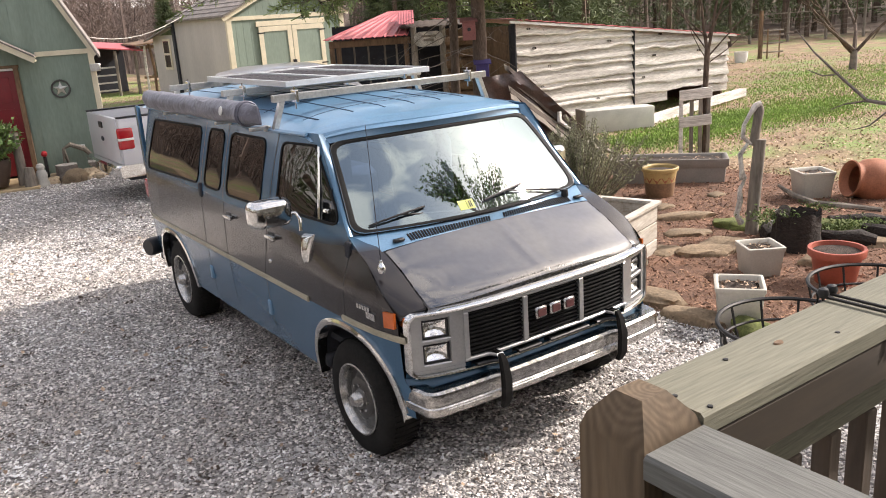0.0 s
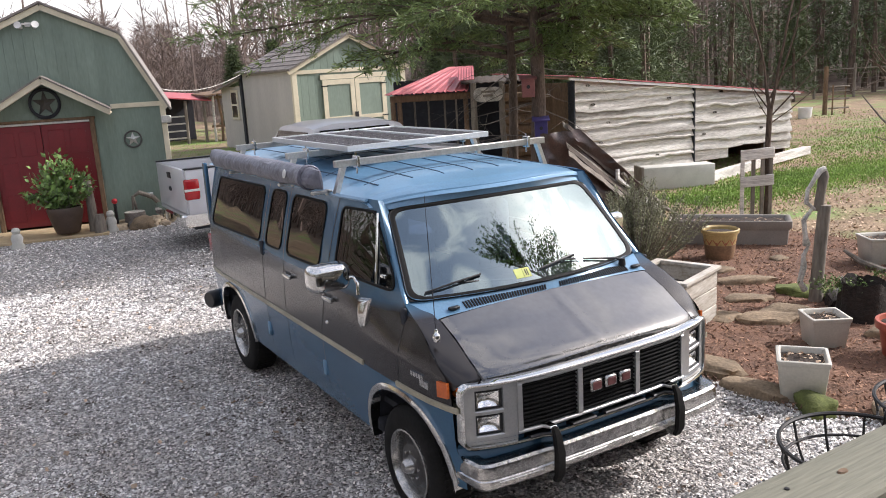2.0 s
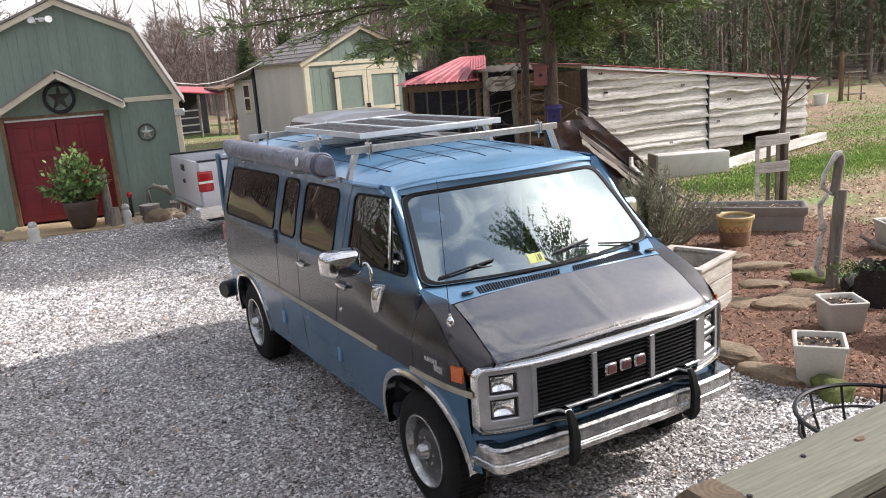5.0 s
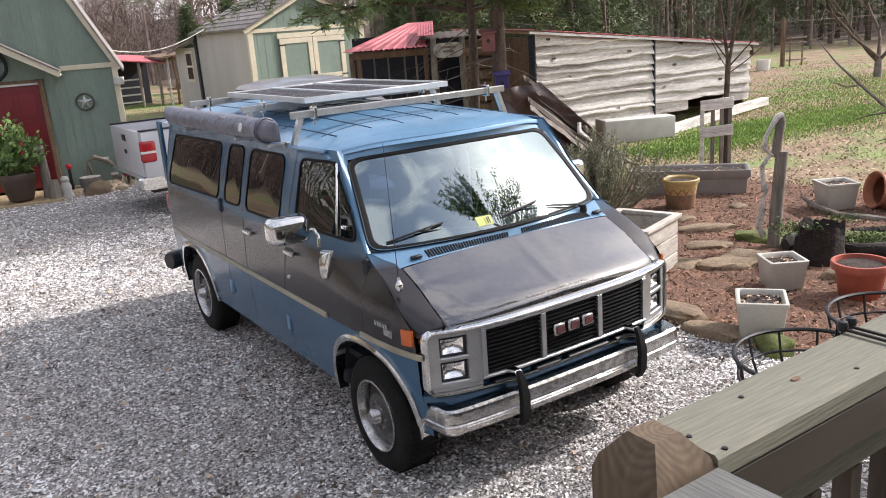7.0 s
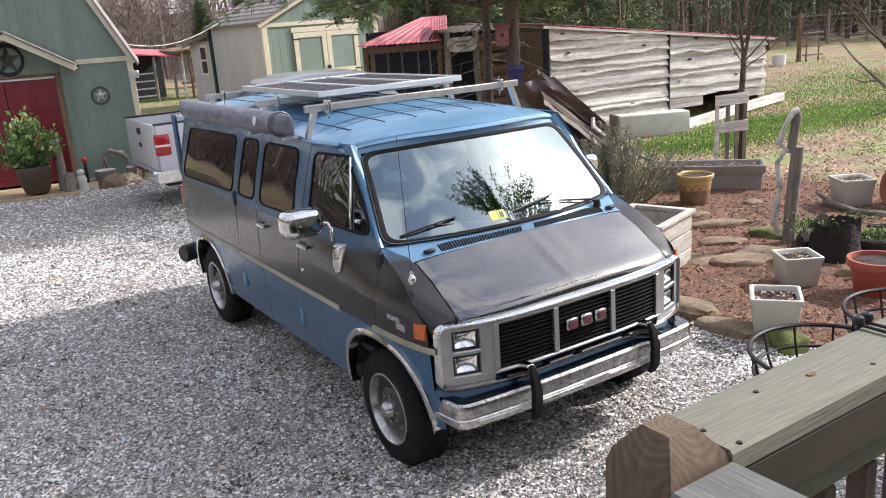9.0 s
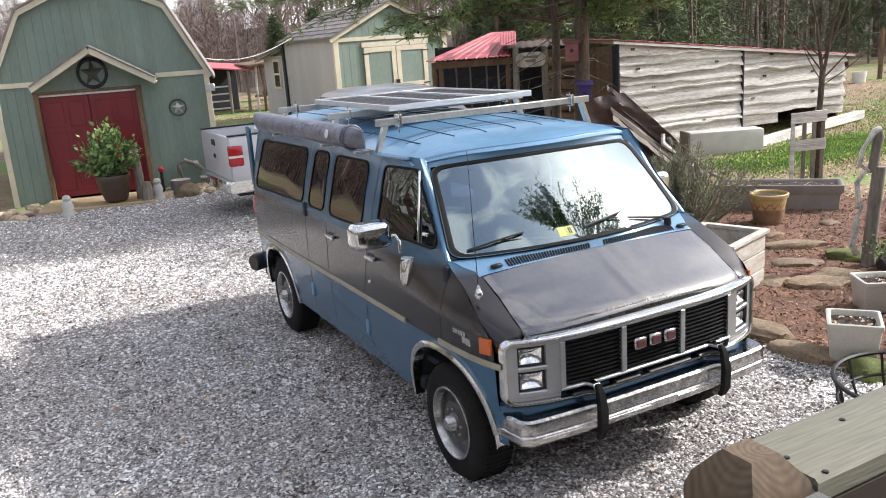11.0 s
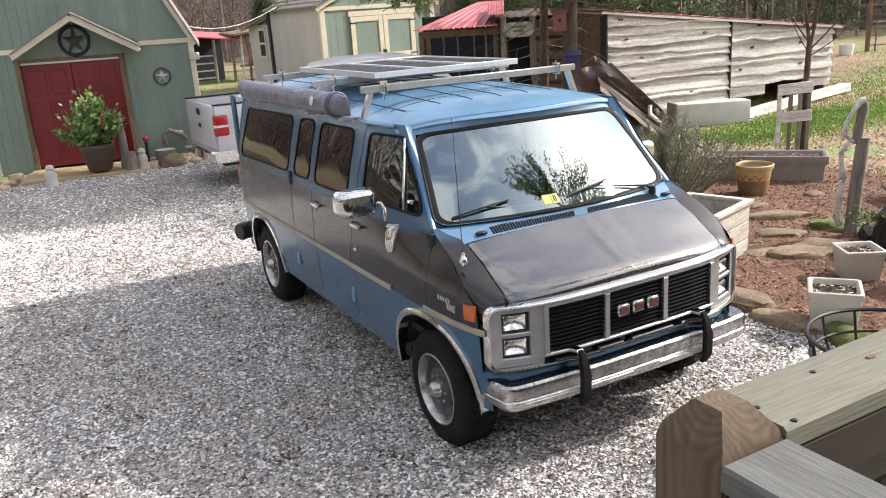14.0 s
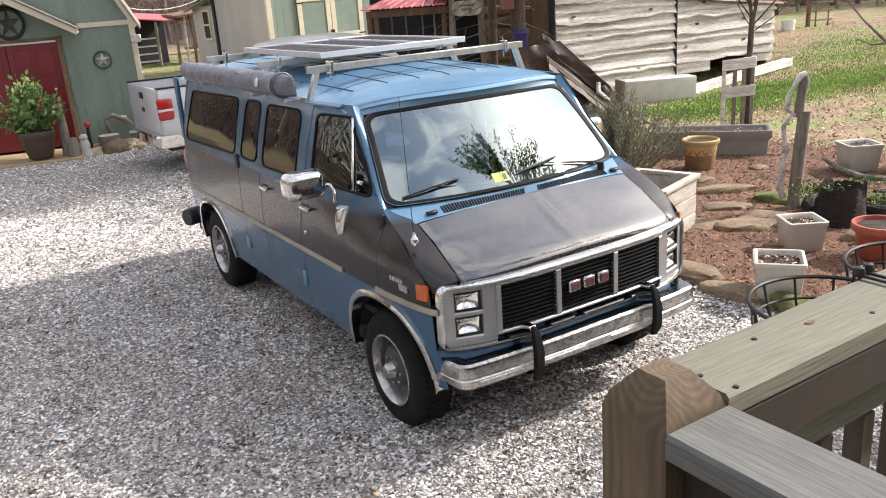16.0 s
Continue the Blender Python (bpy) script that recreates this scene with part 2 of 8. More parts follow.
M_MOSS = mat("moss", (0.13, 0.15, 0.04), 0.95, 0, 0.4, 12, 70, 0.8, 0.01)
M_CONCRETE = mat("concrete", (0.60, 0.585, 0.53), 0.85, 0, 0.15, 4, 60, 0.3)
M_PLY = mat("tan_board", (0.50, 0.38, 0.22), 0.7, 0, 0.2, 3, 30, 0.15, stretch=(0.3, 1, 1))
M_DECK = mat("weathered_decking", (0.17, 0.163, 0.12), 0.8, 0, 0.5, 4, 190, 0.8, 0.004, second=(0.075, 0.075, 0.055), stretch=(0.06, 1, 1))
M_DECKB = mat("weathered_decking_b", (0.135, 0.136, 0.125), 0.8, 0, 0.5, 4, 190, 0.8, 0.004, second=(0.06, 0.06, 0.055), stretch=(1, 0.06, 1))
M_IRON = mat("black_wire", (0.02, 0.018, 0.017), 0.5, 0.3, 0.3, 12, 60, 0.1)
M_PURPLE = mat("purple_paint", (0.05, 0.035, 0.15), 0.6, 0, 0.15, 8, 40, 0.1)
M_PINK = mat("faded_red_box", (0.28, 0.11, 0.10), 0.75, 0, 0.2, 8, 40, 0.2)
M_HOUSE = mat("house_siding", (0.45, 0.43, 0.38), 0.7, 0, 0.1, 3, 40, 0.1)
M_WOODS = mat("far_twigs", (0.26, 0.195, 0.165), 0.95, 0, 0.3, 0.3, 3, 0, second=(0.10, 0.08, 0.07), island=0.35)
M_OLDWHITE = mat("peeling_whitewash", (0.54, 0.51, 0.455), 0.75, 0, 0.3, 6, 34, 0.5, 0.006, second=(0.30, 0.25, 0.19), stretch=(0.3, 1, 1.6))
M_DARKWOOD = mat("rotten_wood", (0.028, 0.019, 0.014), 0.9, 0, 0.5, 6, 40, 1.0, 0.03)
M_MOSSLEAF = mat("moss_leaf", (0.13, 0.18, 0.05), 0.8, 0, 0.3, 9, 60, 0, second=(0.06, 0.09, 0.025), island=0.4)
M_PALESTONE = mat("river_stone", (0.48, 0.38, 0.26), 0.85, 0, 0.3, 6, 40, 0.4, 0.01, rnd=0.3)
M_ROOFING = mat("torn_roofing", (0.085, 0.050, 0.040), 0.28, 0, 0.4, 5, 40, 0.5, 0.02, coat=0.3)
M_BROWNGLAZE = mat("brown_glaze", (0.27, 0.165, 0.095), 0.55, 0, 0.3, 7, 40, 0.15)
M_SLAT = mat("grille_black", (0.008, 0.008, 0.008), 0.7, 0, 0.3, 10, 90, 0.1, 0.002, spec=0.2)
M_REFL = mat("lamp_reflector", (0.86, 0.85, 0.82), 0.5, 0.25, 0.25, 40, 120, 0.6, 0.01)
# brown of the under-rails, with the shade below the cap put into it
M_RAILBROWN = mat("shaded_brown_rail", (0.032, 0.022, 0.013), 0.8, 0, 0.4, 5, 42, 0.5, 0.006, stretch=(0.14, 1, 1))
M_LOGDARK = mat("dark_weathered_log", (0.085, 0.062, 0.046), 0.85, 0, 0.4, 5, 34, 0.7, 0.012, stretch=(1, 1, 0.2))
M_HEADLENS = mat("pressed_lamp_glass", (0.95, 0.95, 0.93), 0.09, 1.0, 0.2, 30, 75, 0.25, 0.01, coat=0.5)
M_TRIMRING = mat("worn_trim_ring", (0.55, 0.54, 0.52), 0.26, 0.9, 0.25, 9, 60, 0.1, 0.002)
M_GREY.node_tree.nodes["Principled BSDF"].inputs["Coat IOR"].default_value = 2.25
M_BLUE.node_tree.nodes["Principled BSDF"].inputs["Coat IOR"].default_value = 1.8

# ---- building tools ----
def part(name, bm, material, parent=None, label="", smooth=True):
    """One mesh object from bm under a thing or part."""
    me = bpy.data.meshes.new(name)
    bmesh.ops.recalc_face_normals(bm, faces=bm.faces)
    bm.to_mesh(me)
    bm.free()
    if smooth:
        me.shade_smooth()
        me.set_sharp_from_angle(angle=radians(38))
    for m in material if isinstance(material, (list, tuple)) else [material]:
        me.materials.append(m)
    ob = new(name, me)
    ob.parent = parent
    if label:
        ob["label"] = label
    return ob


def piece(name, mesh, parent, m):
    """An object on shared mesh data, placed at m under its parent."""
    ob = new(name, mesh)
    ob.parent = parent
    ob.matrix_basis = m
    return ob


def thing(name, m, label, category, group="", kind=""):
    ob = new(name)
    ob.empty_display_size = 0.1
    ob.matrix_basis = m
    return tagged(ob, label, category, group, kind)


def box(bm, x0, x1, y0, y1, z0, z1, bevel=0.0, m=None, seg=1):
    g = bmesh.ops.create_cube(bm, size=1.0)
    vs = g["verts"]
    for v in vs:
        v.co = Vector((x0 + (v.co.x + 0.5) * (x1 - x0), y0 + (v.co.y + 0.5) * (y1 - y0), z0 + (v.co.z + 0.5) * (z1 - z0)))
    if bevel:
        es = list({e for v in vs for e in v.link_edges})
        r = bmesh.ops.bevel(bm, geom=es, offset=bevel, segments=seg, affect="EDGES", profile=0.5)
        vs = list(set(vs) | set(r["verts"]))
        vs = [v for v in vs if v.is_valid]
    if m is not None:
        for v in vs:
            v.co = m @ v.co
    return vs


def boxed(x0, x1, y0, y1, z0, z1, bevel=0.0, m=None, seg=1):
    bm = bmesh.new()
    box(bm, x0, x1, y0, y1, z0, z1, bevel, m, seg)
    return bm


def loft(bm, rings, closed=True, caps=False):
    """Skin between rings of points."""
    rows = [[bm.verts.new(p) for p in r] for r in rings]
    for a, b in zip(rows, rows[1:]):
        n = len(a)
        for i in range(n if closed else n - 1):
            j = (i + 1) % n
            try:
                bm.faces.new((a[i], a[j], b[j], b[i]))
            except ValueError:
                pass
    if caps:
        bm.faces.new(rows[0][::-1])
        bm.faces.new(rows[-1])
    return rows


def lathe(bm, profile, seg=24, m=None, cap=False):
    rings = []
    for r, z in profile:
        ring = [Vector((r * math.cos(a), r * math.sin(a), z)) for a in (2 * math.pi * k / seg for k in range(seg))]
        rings.append([m @ p if m is not None else p for p in ring])
    return loft(bm, rings, True, cap)


def tube(bm, pts, rad, seg=8, cap=True):
    """A round bar along points; rad is one radius or one for each point."""
    pts = [Vector(p) for p in pts]
    rings = []
    side = None
    for i, p in enumerate(pts):
        d = (pts[min(i + 1, len(pts) - 1)] - pts[max(i - 1, 0)]).normalized()
        if side is None:
            side = d.orthogonal().normalized()
        side = (side - d * side.dot(d)).normalized()
        up = d.cross(side)
        r = rad[i] if isinstance(rad, (list, tuple)) else rad
        rings.append([p + r * (math.cos(a) * side + math.sin(a) * up) for a in (2 * math.pi * k / seg for k in range(seg))])
    loft(bm, rings, True, cap)


def rounded(cx, cy, w, h, r, n=5):
    """Outline of a rounded rectangle in a plane."""
    out = []
    for sx, sy, a0 in ((1, 1, 0), (-1, 1, 90), (-1, -1, 180), (1, -1, 270)):
        for k in range(n + 1):
            a = radians(a0 + 90 * k / n)
            out.append((cx + sx * (w / 2 - r) + r * math.cos(a), cy + sy * (h / 2 - r) + r * math.sin(a)))
    return out


def round_poly(pts, r, n=5):
    """Outline of a polygon with its corners rounded."""
    out = []
    for i, p in enumerate(pts):
        p, a, b = Vector(p), Vector(pts[i - 1]), Vector(pts[(i + 1) % len(pts)])
        da, db = (a - p).normalized(), (b - p).normalized()
        k = min(r / max(math.tan(da.angle(db) / 2), 0.2), (a - p).length * 0.45, (b - p).length * 0.45)
        s, e = p + da * k, p + db * k
        for j in range(n + 1):
            t = j / n
            out.append(tuple((1 - t) ** 2 * s + 2 * t * (1 - t) * p + t * t * e))
    return out


def inset(outline, d):
    """Outline moved inwards by d, about its middle."""
    n = len(outline)
    area = sum(outline[i][0] * outline[(i + 1) % n][1] - outline[(i + 1) % n][0] * outline[i][1] for i in range(n))
    s = 1 if area > 0 else -1
    out = []
    for i in range(n):
        a, b = Vector(outline[i - 1]), Vector(outline[(i + 1) % n])
        t = (b - a)
        if t.length < 1e-9:
            t = Vector((1, 0))
        t.normalize()
        out.append((outline[i][0] - t.y * d * s, outline[i][1] + t.x * d * s))
    return out


def inside(p, poly):
    x, y = p
    c = False
    n = len(poly)
    for i in range(n):
        (x1, y1), (x2, y2) = poly[i], poly[(i + 1) % n]
        if (y1 > y) != (y2 > y) and x < (x2 - x1) * (y - y1) / (y2 - y1) + x1:
            c = not c
    return c


def nearest(p, poly):
    best, where = 1e9, p
    n = len(poly)
    for i in range(n):
        (x1, y1), (x2, y2) = poly[i], poly[(i + 1) % n]
        dx, dy = x2 - x1, y2 - y1
        L = dx * dx + dy * dy
        t = 0 if L < 1e-12 else max(0, min(1, ((p[0] - x1) * dx + (p[1] - y1) * dy) / L))
        q = (x1 + t * dx, y1 + t * dy)
        d = math.hypot(q[0] - p[0], q[1] - p[1])
        if d < best:
            best, where = d, q
    return best, where


def interp(v, xs, ys):
    return float(np.interp(v, xs, ys))


def cloud_mesh(name, verts, faces, material, parent=None):
    me = bpy.data.meshes.new(name)
    verts, faces = np.asarray(verts, np.float32), np.asarray(faces, np.int32)
    k = faces.shape[1]
    me.vertices.add(len(verts))
    me.vertices.foreach_set("co", verts.ravel())
    me.loops.add(faces.size)
    me.loops.foreach_set("vertex_index", faces.ravel())
    me.polygons.add(len(faces))
    me.polygons.foreach_set("loop_start", np.arange(len(faces), dtype=np.int32) * k)
    me.update(calc_edges=True)
    me.materials.append(material)
    ob = new(name, me)
    ob.parent = parent
    return ob


OCTA_V = np.array([(1, 0, 0), (-1, 0, 0), (0, 1, 0), (0, -1, 0), (0, 0, 1), (0, 0, -1)], float)
OCTA_F = np.array([(0, 2, 4), (2, 1, 4), (1, 3, 4), (3, 0, 4), (2, 0, 5), (1, 2, 5), (3, 1, 5), (0, 3, 5)])
QUAD_V = np.array([(-0.5, 0, 0), (0.5, 0, 0), (0.5, 1, 0), (-0.5, 1, 0)], float)
QUAD_F = np.array([(0, 1, 2), (0, 2, 3)])


def scatter(name, base_v, base_f, places, scales, material, rng, tilt=0.5, parent=None, dirs=None):
    """Many small shapes in one mesh: stones, chips, blades or leaves."""
    n = len(places)
    a = rng.uniform(0, 2 * np.pi, n)
    tx, ty = rng.normal(0, tilt, n), rng.normal(0, tilt, n)
    ca, sa, cx, sx, cy, sy = np.cos(a), np.sin(a), np.cos(tx), np.sin(tx), np.cos(ty), np.sin(ty)
    Rz = np.zeros((n, 3, 3)); Rz[:, 0, 0] = ca; Rz[:, 0, 1] = -sa; Rz[:, 1, 0] = sa; Rz[:, 1, 1] = ca; Rz[:, 2, 2] = 1
    Rx = np.zeros((n, 3, 3)); Rx[:, 0, 0] = 1; Rx[:, 1, 1] = cx; Rx[:, 1, 2] = -sx; Rx[:, 2, 1] = sx; Rx[:, 2, 2] = cx
    Ry = np.zeros((n, 3, 3)); Ry[:, 1, 1] = 1; Ry[:, 0, 0] = cy; Ry[:, 0, 2] = sy; Ry[:, 2, 0] = -sy; Ry[:, 2, 2] = cy
    R = Rx @ Ry @ Rz
    v = base_v[None] * np.asarray(scales)[:, None, :]
    if dirs is not None:
        d = dirs / np.linalg.norm(dirs, axis=1)[:, None]
        s = np.cross(d, rng.normal(size=(n, 3))); s /= np.linalg.norm(s, axis=1)[:, None]
        u = np.cross(s, d)
        R = np.stack([s, d, u], axis=2)
    v = np.einsum("nij,nkj->nki", R, v) + np.asarray(places)[:, None, :]
    f = base_f[None] + (np.arange(n) * len(base_v))[:, None, None]
    return cloud_mesh(name, v.reshape(-1, 3), f.reshape(-1, base_f.shape[1]), material, parent)

# ---- the van: nose towards -y, kerb side at -x ----
def plan(y):
    return interp(y, [0.18, 0.24, 0.32, 0.45, 0.65, 0.9, 4.2, 4.55, 4.68, 4.75], [0.912, 0.936, 0.957, 0.980, 0.996, 1.0, 1.0, 0.985, 0.95, 0.90])


def half_width(y, z):
    """Half the body's width at a place along it and a height."""
    t = np.clip((z - 1.04) / 0.30, 0, 1) * np.clip((1.80 - y) / 1.0, 0, 1)
    return plan(y) * (1 - (0.070 + 0.020 * min(1.0, max(0.0, (z - 1.40) / 0.2))) * float(t * t * (3 - 2 * t))) * interp(z, [0.40, 0.55, 0.70, 0.86, 0.90, 1.00, 1.20, 1.34, 1.40, 1.60, 1.80, 1.88], [0.955, 0.975, 0.988, 0.996, 1.0, 1.0, 0.995, 0.985, 0.975, 0.935, 0.885, 0.86])


def nose_line(z):
    """How far forward the side reaches at each height: fender, then windscreen pillar."""
    return interp(z, [0.40, 0.60, 0.64, 0.96, 1.00, 1.06, 1.24, 1.31, 1.345, 1.60, 1.82, 1.90], [0.25, 0.25, 0.285, 0.285, 0.29, 0.33, 0.58, 0.74, 0.80, 1.03, 1.185, 1.26])


HOLES = {
    "rear": round_poly([(4.46, 1.345), (4.30, 1.785), (3.06, 1.805), (3.085, 1.375)][::-1], 0.075),
    "mid": round_poly([(2.955, 1.37), (2.89, 1.805), (2.58, 1.81), (2.61, 1.375)][::-1], 0.075),
    "side": round_poly([(2.495, 1.365), (2.455, 1.805), (1.845, 1.81), (1.875, 1.375)][::-1], 0.075),
    "door": round_poly([(1.635, 1.40), (1.62, 1.81), (1.245, 1.815), (0.872, 1.385)][::-1], 0.06),
}
ARCHES = [(0.79, 0.36, 0.455), (3.955, 0.38, 0.43)]


def arch_outline(cy, cz, r, grow=0.0):
    pts = []
    for k in range(25):
        a = math.pi * k / 24
        c, s = math.cos(a), math.sin(a)
        pts.append((cy + (r + grow) * math.copysign(abs(c) ** 0.85, c), cz + 0.02 + (r + grow) * (s ** 0.85) * 0.98))
    return [(pts[0][0] + 0.02, 0.2)] + pts + [(pts[-1][0] - 0.02, 0.2)]


def on_side(sgn, y, z, out=0.0):
    return Vector((sgn * (half_width(y, z) + out), y, z))


def band_on_side(bm, sgn, outer, inner, out_o, out_i):
    loft(bm, [[on_side(sgn, y, z, out_o) for y, z in outer], [on_side(sgn, y, z, out_i) for y, z in inner]])


def side_panel(sgn, van):
    bm = bmesh.new()
    zs = [0.42 + k * (1.88 - 0.42) / 49 for k in range(50)]
    ys = [0.20 + k * (4.75 - 0.20) / 150 for k in range(151)]
    holes = [h for h in HOLES.values()] + [arch_outline(*a) for a in ARCHES]
    grid = {}
    for i, y in enumerate(ys):
        for j, z in enumerate(zs):
            yy = max(y, nose_line(z))
            p = (yy, z)
            for h in holes:
                d, q = nearest(p, h)
                if d < 0.016:
                    p = q
            grid[i, j] = (bm.verts.new(on_side(sgn, *p)), p)
    for i in range(150):
        for j in range(49):
            q = [grid[i, j], grid[i + 1, j], grid[i + 1, j + 1], grid[i, j + 1]]
            c = (sum(v[1][0] for v in q) / 4, sum(v[1][1] for v in q) / 4)
            if abs(q[1][1][0] - q[0][1][0]) + abs(q[2][1][0] - q[3][1][0]) < 1e-6 or any(inside(c, h) for h in holes):
                continue
            bm.faces.new([v[0] for v in q])
    bmesh.ops.remove_doubles(bm, verts=bm.verts, dist=1e-4)
    bmesh.ops.delete(bm, geom=[v for v in bm.verts if not v.link_faces], context="VERTS")
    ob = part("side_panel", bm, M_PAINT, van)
    for key, h in HOLES.items():
        bm = bmesh.new()
        o, i1, i2 = inset(h, -0.005), inset(h, 0.0), inset(h, 0.010)
        loft(bm, [[on_side(sgn, y, z, e) for y, z in loop] for loop, e in ((o, 0.0), (o, 0.007), (i1, 0.009), (i2, 0.006), (i2, -0.012))])
        part("window_seal", bm, M_SLAT, van)
        bm = bmesh.new()
        g = inset(h, 0.008)
        cy, cz = sum(p[0] for p in g) / len(g), sum(p[1] for p in g) / len(g)
        loft(bm, [[on_side(sgn, cy + (y - cy) * k, cz + (z - cz) * k, 0.001) for y, z in g] for k in (1.0, 0.66, 0.33, 0.01)], True)
        pane = part("window_pane", bm, M_TINT, van, "dark smoked side window glass")
        pane.visible_shadow = False
    # vent window bar on the front door
    bm = bmesh.new()
    tube(bm, [on_side(sgn, 1.115, 1.40, 0.008), on_side(sgn, 1.205, 1.81, 0.008)], 0.009, 6)
    part("vent_bar", bm, M_CHROME, van, "chrome vent window bar")
    bm = bmesh.new()
    box(bm, -0.02, 0.02, -0.03, 0.03, -0.012, 0.012, 0.004, Matrix.Translation(on_side(sgn, 1.06, 1.455, -0.01)))
    part("vent_latch", bm, M_CHROME, van)
    # side moulding, interrupted by the front arch
    for a, b in ((1.235, 1.885), (1.893, 2.565), (2.573, 3.02), (3.028, 4.64), (0.24, 0.765 + 0.04)):
        bm = bmesh.new()
        pts = [a + (b - a) * k / 10 for k in range(11)]
        if b < 1:
            pts = [a + (0.80 - a) * k / 10 for k in range(11)]
        loft(bm, [[on_side(sgn, y, 0.868, 0.0), on_side(sgn, y, 0.870, 0.010), on_side(sgn, y, 0.886, 0.013), on_side(sgn, y, 0.902, 0.010), on_side(sgn, y, 0.904, 0.0)] for y in pts], True, True)
        part("side_moulding", bm, M_CREAM, van, "dull cream side moulding")
    # wheel arch lips
    for (cy, cz, r), name in zip(ARCHES, ("arch_trim", "arch_trim")):
        bm = bmesh.new()
        o, i = arch_outline(cy, cz, r, 0.032)[1:-1], arch_outline(cy, cz, r, -0.008)[1:-1]
        m_ = arch_outline(cy, cz, r, 0.012)[1:-1]
        o[0], o[-1] = (o[0][0], 0.44), (o[-1][0], 0.44)
        rows = [[on_side(sgn, y, z, e) for y, z in loop] for loop, e in ((o, 0.0), (o, 0.012), (m_, 0.02), (i, 0.014), (i, -0.05))]
        loft(bm, rows, False)
        part(name, bm, M_CHROME, van, "thin chrome wheel arch trim")
        bm = bmesh.new()
        w = [(y_, max(z_, 0.43)) for y_, z_ in arch_outline(cy, cz, r, 0.0)[1:-1]]
        loft(bm, [[on_side(sgn, y, z, -0.01) for y, z in w], [Vector((sgn * 0.55, y, z)) for y, z in w]], False)
        part("wheel_well", bm, M_DARK, van)
    # door gaps
    for pts in ([(0.775, 0.90), (0.765, 1.30), (0.81, 1.345)], [(1.885, 0.50), (1.885, 0.9), (1.74, 1.36), (1.68, 1.86)], [(2.565, 0.50), (2.565, 0.9), (2.55, 1.36), (2.515, 1.84)], [(3.02, 0.50), (3.02, 1.0), (3.02, 1.36), (2.975, 1.84)]):
        bm = bmesh.new()
        fine = [(a[0] + (b[0] - a[0]) * k / 6, a[1] + (b[1] - a[1]) * k / 6) for a, b in zip(pts, pts[1:]) for k in range(6)] + [pts[-1]]
        loft(bm, [[on_side(sgn, y - 0.004, z, 0.0015), on_side(sgn, y + 0.004, z, 0.0015)] for y, z in fine], False)
        part("door_gap", bm, M_BLACK, van, "dark door shut line")
    # handles
    for y, z in ((2.44, 1.215), (1.70, 1.20)):
        bm = bmesh.new()
        box(bm, -0.006, 0.012, -0.05, 0.05, -0.04, 0.03, 0.008, Matrix.Translation(on_side(sgn, y + 0.02, z, -0.003)))
        cup = part("handle_cup", bm, M_BLACK, van)
        bm = bmesh.new()
        box(bm, -0.012, 0.02, -0.075, 0.06, -0.013, 0.013, 0.006, Matrix.Translation(on_side(sgn, y, z, 0.022)), 2)
        part("door_handle", bm, M_CHROME, van, "chrome door handle")
    # hinges and the lock
    for y, z in ((0.785, 1.27), (3.02, 1.33), (1.90, 0.655), (3.03, 0.66)):
        bm = bmesh.new()
        box(bm, -0.01, 0.02, -0.025, 0.025, -0.055, 0.055, 0.008, Matrix.Translation(on_side(sgn, y, z, 0.004)))
        part("door_hinge", bm, M_BLUE if z < 1 else M_DARK, van)
    bm = bmesh.new()
    lathe(bm, [(0.0, 0.012), (0.012, 0.01), (0.015, 0.0)], 10, Matrix.Translation(on_side(sgn, 1.765, 1.02, 0)) @ pose(0, 0, 0, 0, 90 * sgn, 0))
    part("door_lock", bm, M_CHROME, van)
    # amber marker and the plain badge bars
    bm = bmesh.new()
    loft(bm, [[on_side(sgn, y, z, e) for y, z in ((0.295, 0.945), (0.375, 0.938), (0.375, 1.025), (0.295, 1.03))] for e in (0.0, 0.014)], True, True)
    part("side_marker", bm, M_AMBER, van, "amber side marker lamp")
    bm = bmesh.new()
    for k in range(5):
        y = 0.62 - k * 0.025
        loft(bm, [[on_side(sgn, yy, zz, e) for yy, zz in ((y, 0.995), (y - 0.019, 0.992), (y - 0.019, 1.018), (y, 1.021))] for e in (0.0, 0.008)], True, True)
    loft(bm, [[on_side(sgn, yy, zz, e) for yy, zz in ((0.535, 0.955), (0.455, 0.95), (0.455, 0.99), (0.535, 0.992))] for e in (0.0, 0.008)], True, True)
    part("badge", bm, M_CHROME, van, "chrome script badge on the front fender")
    return ob


def screen_point(s, t, out=0.0):
    """On the windscreen: s from -1 to 1 across, t from 0 (bottom) to 1 (top)."""
    hw = 0.885 + (0.765 - 0.885) * t
    bow = (1 - s * s)
    y = (0.82 + (1.235 - 0.82) * t) - bow * (0.17 + (0.12 - 0.17) * t)
    z = (1.335 + (1.815 - 1.335) * t) + bow * (0.0 + 0.02 * t) + 0.015 * math.sin(math.pi * t)
    n = Vector((0.35 * s, -0.75, 0.62)).normalized()
    return Vector((s * hw, y, z)) + n * out


def roof_z(x, y):
    w = 0.865
    base = 1.87 + interp(y, [1.1, 1.5, 2.2, 4.4, 4.75], [0.0, 0.055, 0.085, 0.085, 0.05])
    e = min(1.0, abs(x) / w)
    return 1.865 + (base - 1.865 + 0.045) * (1 - e ** 3.2)


def front_y(x):
    return 0.135 + 0.10 * (abs(x) / 0.86) ** 4


